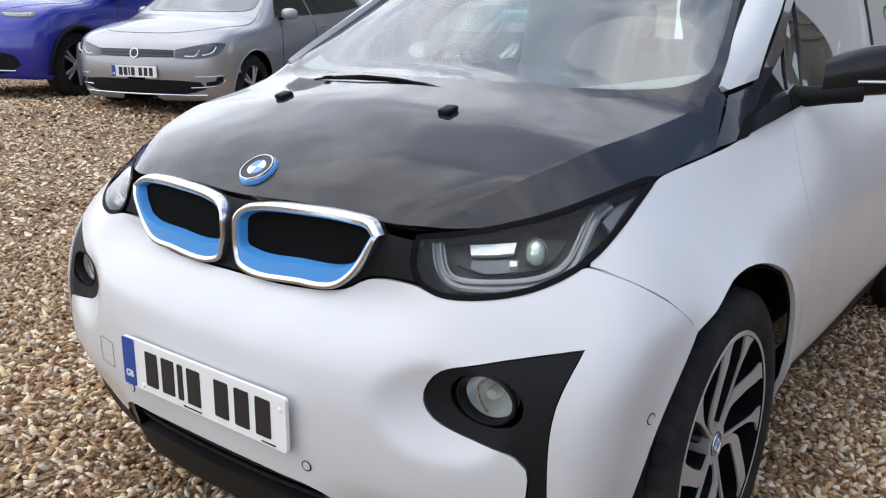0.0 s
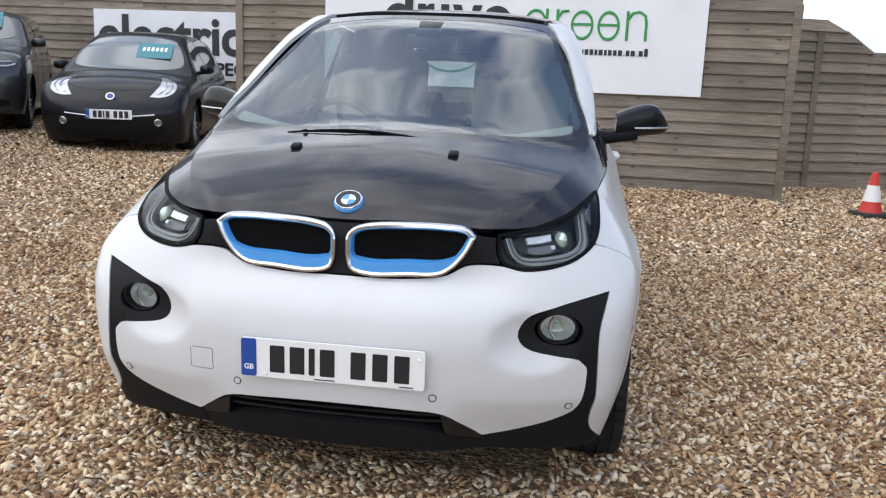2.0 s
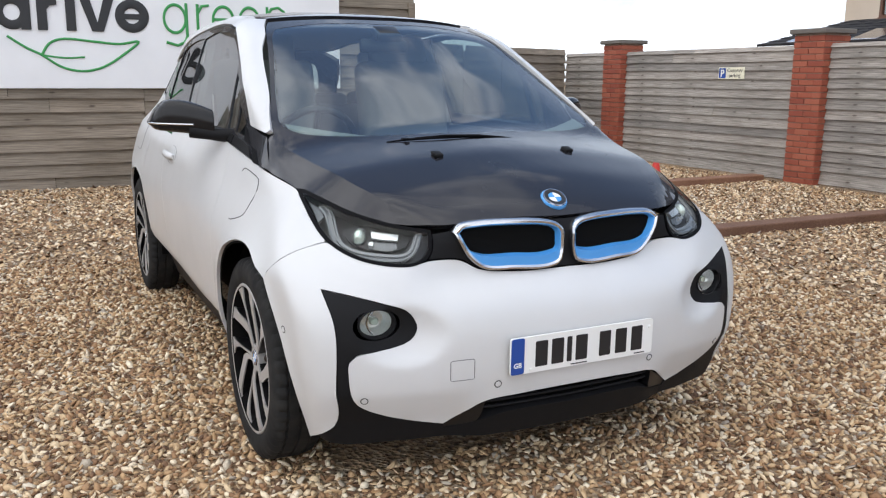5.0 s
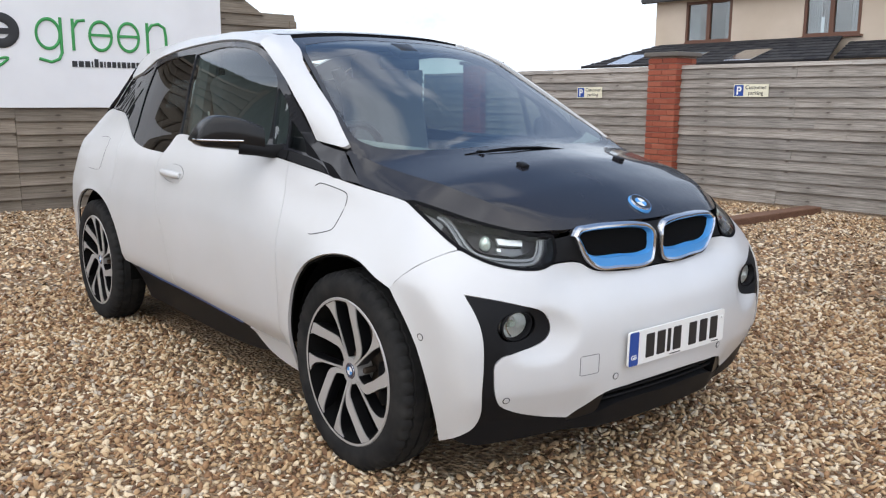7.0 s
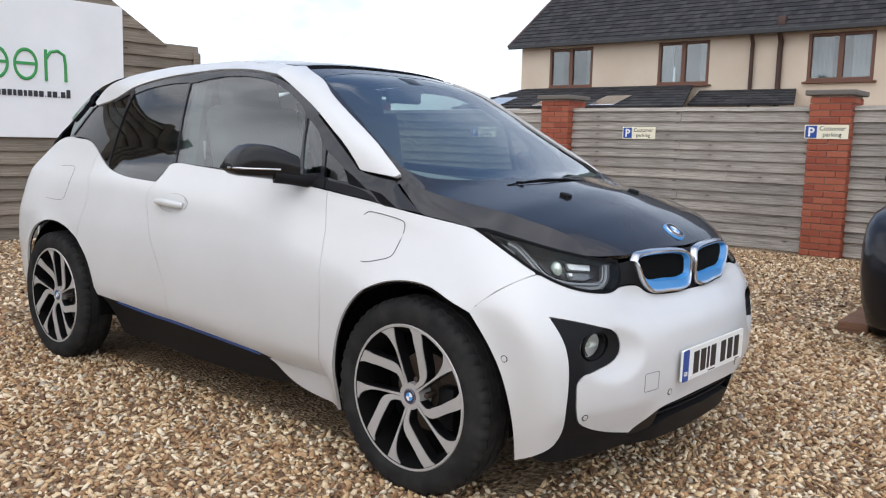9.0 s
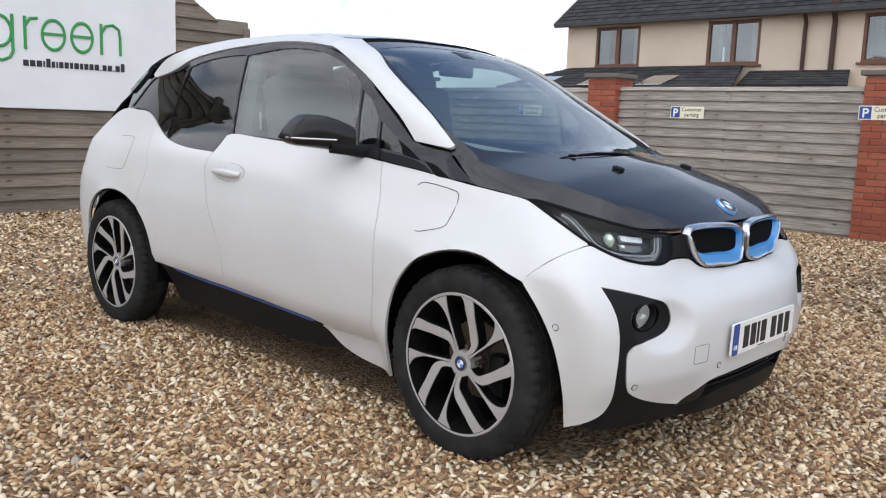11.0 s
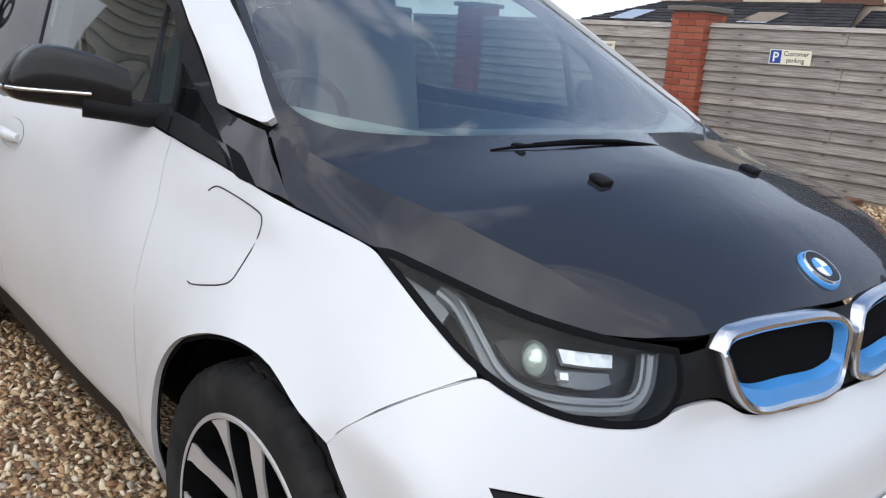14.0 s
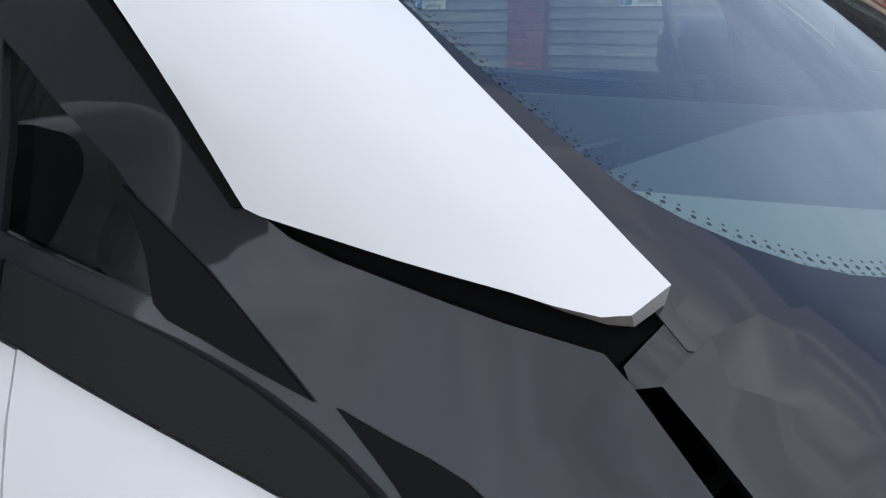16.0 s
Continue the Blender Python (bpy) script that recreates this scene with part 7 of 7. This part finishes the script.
for run in ([(-20, 0.682), (-10, 0.684), (0, 0.685), (10, 0.684), (20, 0.682)], [(-20, 0.650), (-10, 0.650), (0, 0.650), (10, 0.650), (20, 0.650)]):
    part("grille_bar", tube([tuple(p + (0.006, 0, 0)) for p in lay("round", run)], 0.004, 6), LAMPDARK, hatch, "thin bar across the grille")
for flip in (False, True):
    opening = part("fog_opening", sheet([(-33.5, 0.365), (-37.5, 0.375), (-40.5, 0.40), (-41, 0.45), (-38, 0.445), (-37.5, 0.41), (-33.5, 0.40)], "round", lift=0.003, depth=0.006, step=0.02, gap=0, flip=flip), PLASTIC, hatch, "dark hooked opening beside the intake", sharp=30)
    for run in ([(-29, 0.452), (-35, 0.455), (-40.5, 0.462), (-41.8, 0.43), (-41, 0.39)], [(-27, 0.345), (-33, 0.352), (-38, 0.365), (-41, 0.39)]):
        pts = lay("round", smooth_open(run, 4))
        pts = (pts + 0.005 * slope(pts)) * (1, -1 if flip else 1, 1)
        part("bright_trim", tube([tuple(p) for p in pts], 0.006, 6), CHROME, opening)
FORM.pop()
for y in (-0.5, 0.5):
    part("gas_strut", tube([(-1.85, y, 1.20), (-2.15, y, 1.62)], 0.012, 8), SATIN, hatch)
ROUND = dict(HATCH, badge=BADGEBLUE, brow=-0.50, crown=0.05, bow=0.22, top=curve_table([(-2.2, 1.0), (-2.0, 1.25), (-1.7, 1.42), (-1.0, 1.465), (-0.2, 1.485), (0.3, 1.46), (0.7, 1.31), (1.2, 1.00), (1.35, 0.965), (1.7, 0.925), (2.0, 0.83), (2.2, 0.7)], 0.04),
            nose=curve_table([(0.15, 2.05), (0.3, 2.16), (0.5, 2.20), (0.62, 2.17), (0.75, 2.08), (0.9, 1.95)], 0.03), tail=curve_table([(0.2, -2.1), (0.6, -2.2), (0.9, -2.16), (1.2, -2.05), (1.5, -1.8)], 0.03),
            side=curve_table([(0.1, 0.82), (0.25, 0.86), (0.45, 0.885), (0.7, 0.893), (0.86, 0.868), (0.95, 0.82), (1.1, 0.745), (1.3, 0.64), (1.43, 0.565), (1.5, 0.53), (1.6, 0.49)], 0.03), floor=0.15, fogs=((-23.5, 0.41), (23.5, 0.41)), wheels=1.35, length=(2.2, -2.2), roof=1.48, scuttle=1.22, head=0.45, belt=0.97, lamp_mat=LAMPPALE, tubes=(([(-25, 0.735), (-30, 0.80), (-34.5, 0.875)], 0.012, CHROME), ([(-29, 0.74), (-33.5, 0.80), (-37, 0.865)], 0.008, REFLECTOR)), intake=[(0, 0.45), (-16, 0.44), (-26, 0.40), (-28, 0.32), (-20, 0.22), (0, 0.20)])
ROUND_LAMP = [(-20.5, 0.705), (-25.5, 0.70), (-31.5, 0.735), (-36, 0.80), (-39, 0.875), (-38.5, 0.915), (-34, 0.905), (-29, 0.845), (-24, 0.77)]
parked_car("black electric hatchback with large pale headlamps on gravel", pose(-7.30, -5.32, 0.215, 0, 1.2, 16), ROUND, BLACKCAR, plate_z=0.50, lamp=ROUND_LAMP, chrome=[(a, 0.475 + 0.00006 * a * a) for a in range(-22, 23, 4)], badge_z=0.70)
BOXY = dict(HATCH, top=curve_table([(-2.0, 1.2), (-1.9, 1.45), (-1.75, 1.56), (-0.8, 1.60), (0.2, 1.58), (0.55, 1.50), (1.02, 1.16), (1.15, 1.12), (1.6, 1.07), (1.9, 0.98), (2.05, 0.86)], 0.04),
            side=curve_table([(0.1, 0.80), (0.25, 0.85), (0.45, 0.89), (0.75, 0.90), (0.95, 0.885), (1.08, 0.85), (1.3, 0.78), (1.5, 0.71), (1.6, 0.65)], 0.03),
            nose=curve_table([(0.15, 1.98), (0.3, 2.05), (0.5, 2.08), (0.7, 2.07), (0.9, 2.0), (1.05, 1.88)], 0.03), wheels=1.285, length=(2.08, -2.05), roof=1.60, scuttle=1.05, head=0.45, belt=1.09, rear_top=-1.72, hub=0.335, arch=0.39, lamp_mat=LAMPDARK, tubes=(([(-27, 0.815), (-33, 0.812), (-38, 0.84)], 0.009, PLATE), ([(-29, 0.855), (-33, 0.86), (-36, 0.865)], 0.018, REFLECTOR)))
parked_car("dark grey boxy hatchback with a teal price card", pose(-7.18, -7.91, 0.355, 0, 0, 28), BOXY, GREYCAR, plate_z=0.52, lamp=[(-25, 0.80), (-34, 0.79), (-39, 0.82), (-40, 0.88), (-34, 0.90), (-26, 0.87)], chrome=[(a, 0.31) for a in range(-28, 29, 4)])
SUV = dict(BOXY, wheels=1.35, length=(2.14, -2.1), hub=0.355, arch=0.41, lip=PLASTIC, lip_size=0.032, intake=[(0, 0.50), (-18, 0.50), (-28, 0.46), (-31, 0.36), (-22, 0.27), (0, 0.26)], tubes=(([(-23, 0.885), (-30, 0.882), (-38, 0.888)], 0.008, PLATE), ([(-24, 0.868), (-30, 0.864), (-37, 0.870)], 0.006, PLATE)))
parked_car("bright blue compact electric car parked on gravel", pose(-3.20, -9.05, 0.38, 0, 0, 21), SUV, BLUECAR, card=False, plate_z=0.52, lamp=[(-22, 0.86), (-34, 0.85), (-39, 0.87), (-40, 0.90), (-34, 0.905), (-22, 0.895)], chrome=[(a, 0.30) for a in range(-28, 29, 4)])
parked_car("black car standing nose out in a bay on gravel", pose(2.64, 4.55, 0.0, 0, 0, -90), ROUND, BLACKCAR, card=False, plate_z=0.50, lamp=ROUND_LAMP, badge_z=0.70)


# ---- loose gravel ----
def scatter(name, places, shape, sizes, seed):
    """Many small stones as one mesh: each a turned, flattened copy of a rough pebble."""
    rng = np.random.default_rng(seed)
    v0, f0 = shape
    n = len(places)
    turn = rng.uniform(0, 2 * math.pi, n)
    tilt = rng.normal(0, 0.45, (n, 2))
    s = rng.uniform(*sizes, n)[:, None] * np.stack([rng.uniform(0.75, 1.55, n), rng.uniform(0.55, 1.0, n), rng.uniform(0.32, 0.68, n)], 1)
    v = v0[None] * s[:, None] * rng.uniform(0.62, 1.22, (n, len(v0), 1))
    x = v[..., 0] * np.cos(turn)[:, None] - v[..., 1] * np.sin(turn)[:, None]
    y = v[..., 0] * np.sin(turn)[:, None] + v[..., 1] * np.cos(turn)[:, None]
    z = v[..., 2] + x * tilt[:, :1] + y * tilt[:, 1:]
    co = np.stack([x, y, z], -1) + places[:, None]
    faces = (f0[None] + (np.arange(n) * len(v0))[:, None, None]).reshape(-1, 3)
    me = bpy.data.meshes.new(name)
    me.vertices.add(n * len(v0))
    me.vertices.foreach_set("co", co.reshape(-1).astype(np.float32))
    me.loops.add(len(faces) * 3)
    me.loops.foreach_set("vertex_index", faces.reshape(-1).astype(np.int32))
    me.polygons.add(len(faces))
    me.polygons.foreach_set("loop_start", (np.arange(len(faces)) * 3).astype(np.int32))
    me.update(calc_edges=True)
    me.materials.append(STONE)
    return tagged(new(name, me), "loose buff and brown gravel stones", "gravel", kind="stuff")


def pebble(fine):
    bm = bmesh.new()
    if fine:
        bmesh.ops.create_icosphere(bm, subdivisions=1, radius=1.0)
    else:
        for v in ((1, 0, 0), (-1, 0, 0), (0, 1, 0), (0, -1, 0), (0, 0, 1)):
            bm.verts.new(v)
        bm.verts.ensure_lookup_table()
        for a, b in ((0, 2), (2, 1), (1, 3), (3, 0)):
            bm.faces.new((bm.verts[a], bm.verts[b], bm.verts[4]))
    bm.verts.index_update()
    out = np.array([tuple(v.co) for v in bm.verts]), np.array([[v.index for v in f.verts] for f in bm.faces])
    bm.free()
    return out


def spread(x0, x1, y0, y1, gap, keep, seed):
    rng = np.random.default_rng(seed)
    gx, gy = np.meshgrid(np.arange(x0, x1, gap), np.arange(y0, y1, gap), indexing="ij")
    p = np.stack([gx.ravel(), gy.ravel()], 1) + rng.uniform(-0.55, 0.55, (gx.size, 2)) * gap
    p = p[keep(p[:, 0], p[:, 1])]
    z = ground_height(p[:, 0], p[:, 1]) + rng.uniform(-0.002, 0.007, len(p))
    return np.concatenate([p, z[:, None]], 1)


near = lambda x, y: ~((np.abs(x) < 1.6) & (np.abs(y) < 0.62))
inside = lambda x, y: (x > -2.1) & (x < 3.7) & (y > -2.9) & (y < 2.9)
scatter("gravel", spread(-2.1, 3.7, -2.9, 2.9, 0.0225, near, 1), pebble(True), (0.009, 0.018), 1)
far_keep = lambda x, y: ~inside(x, y)
scatter("gravel", spread(-7.5, 5.2, -6.0, 7.1, 0.036, far_keep, 2), pebble(False), (0.012, 0.024), 2)
by_the_cars = lambda x, y: ~((x > -7.5) & (x < 5.2) & (y > -6.0) & (y < 7.1))
scatter("gravel", spread(-10.0, 2.0, -11.0, 3.5, 0.046, by_the_cars, 3), pebble(False), (0.014, 0.028), 3)
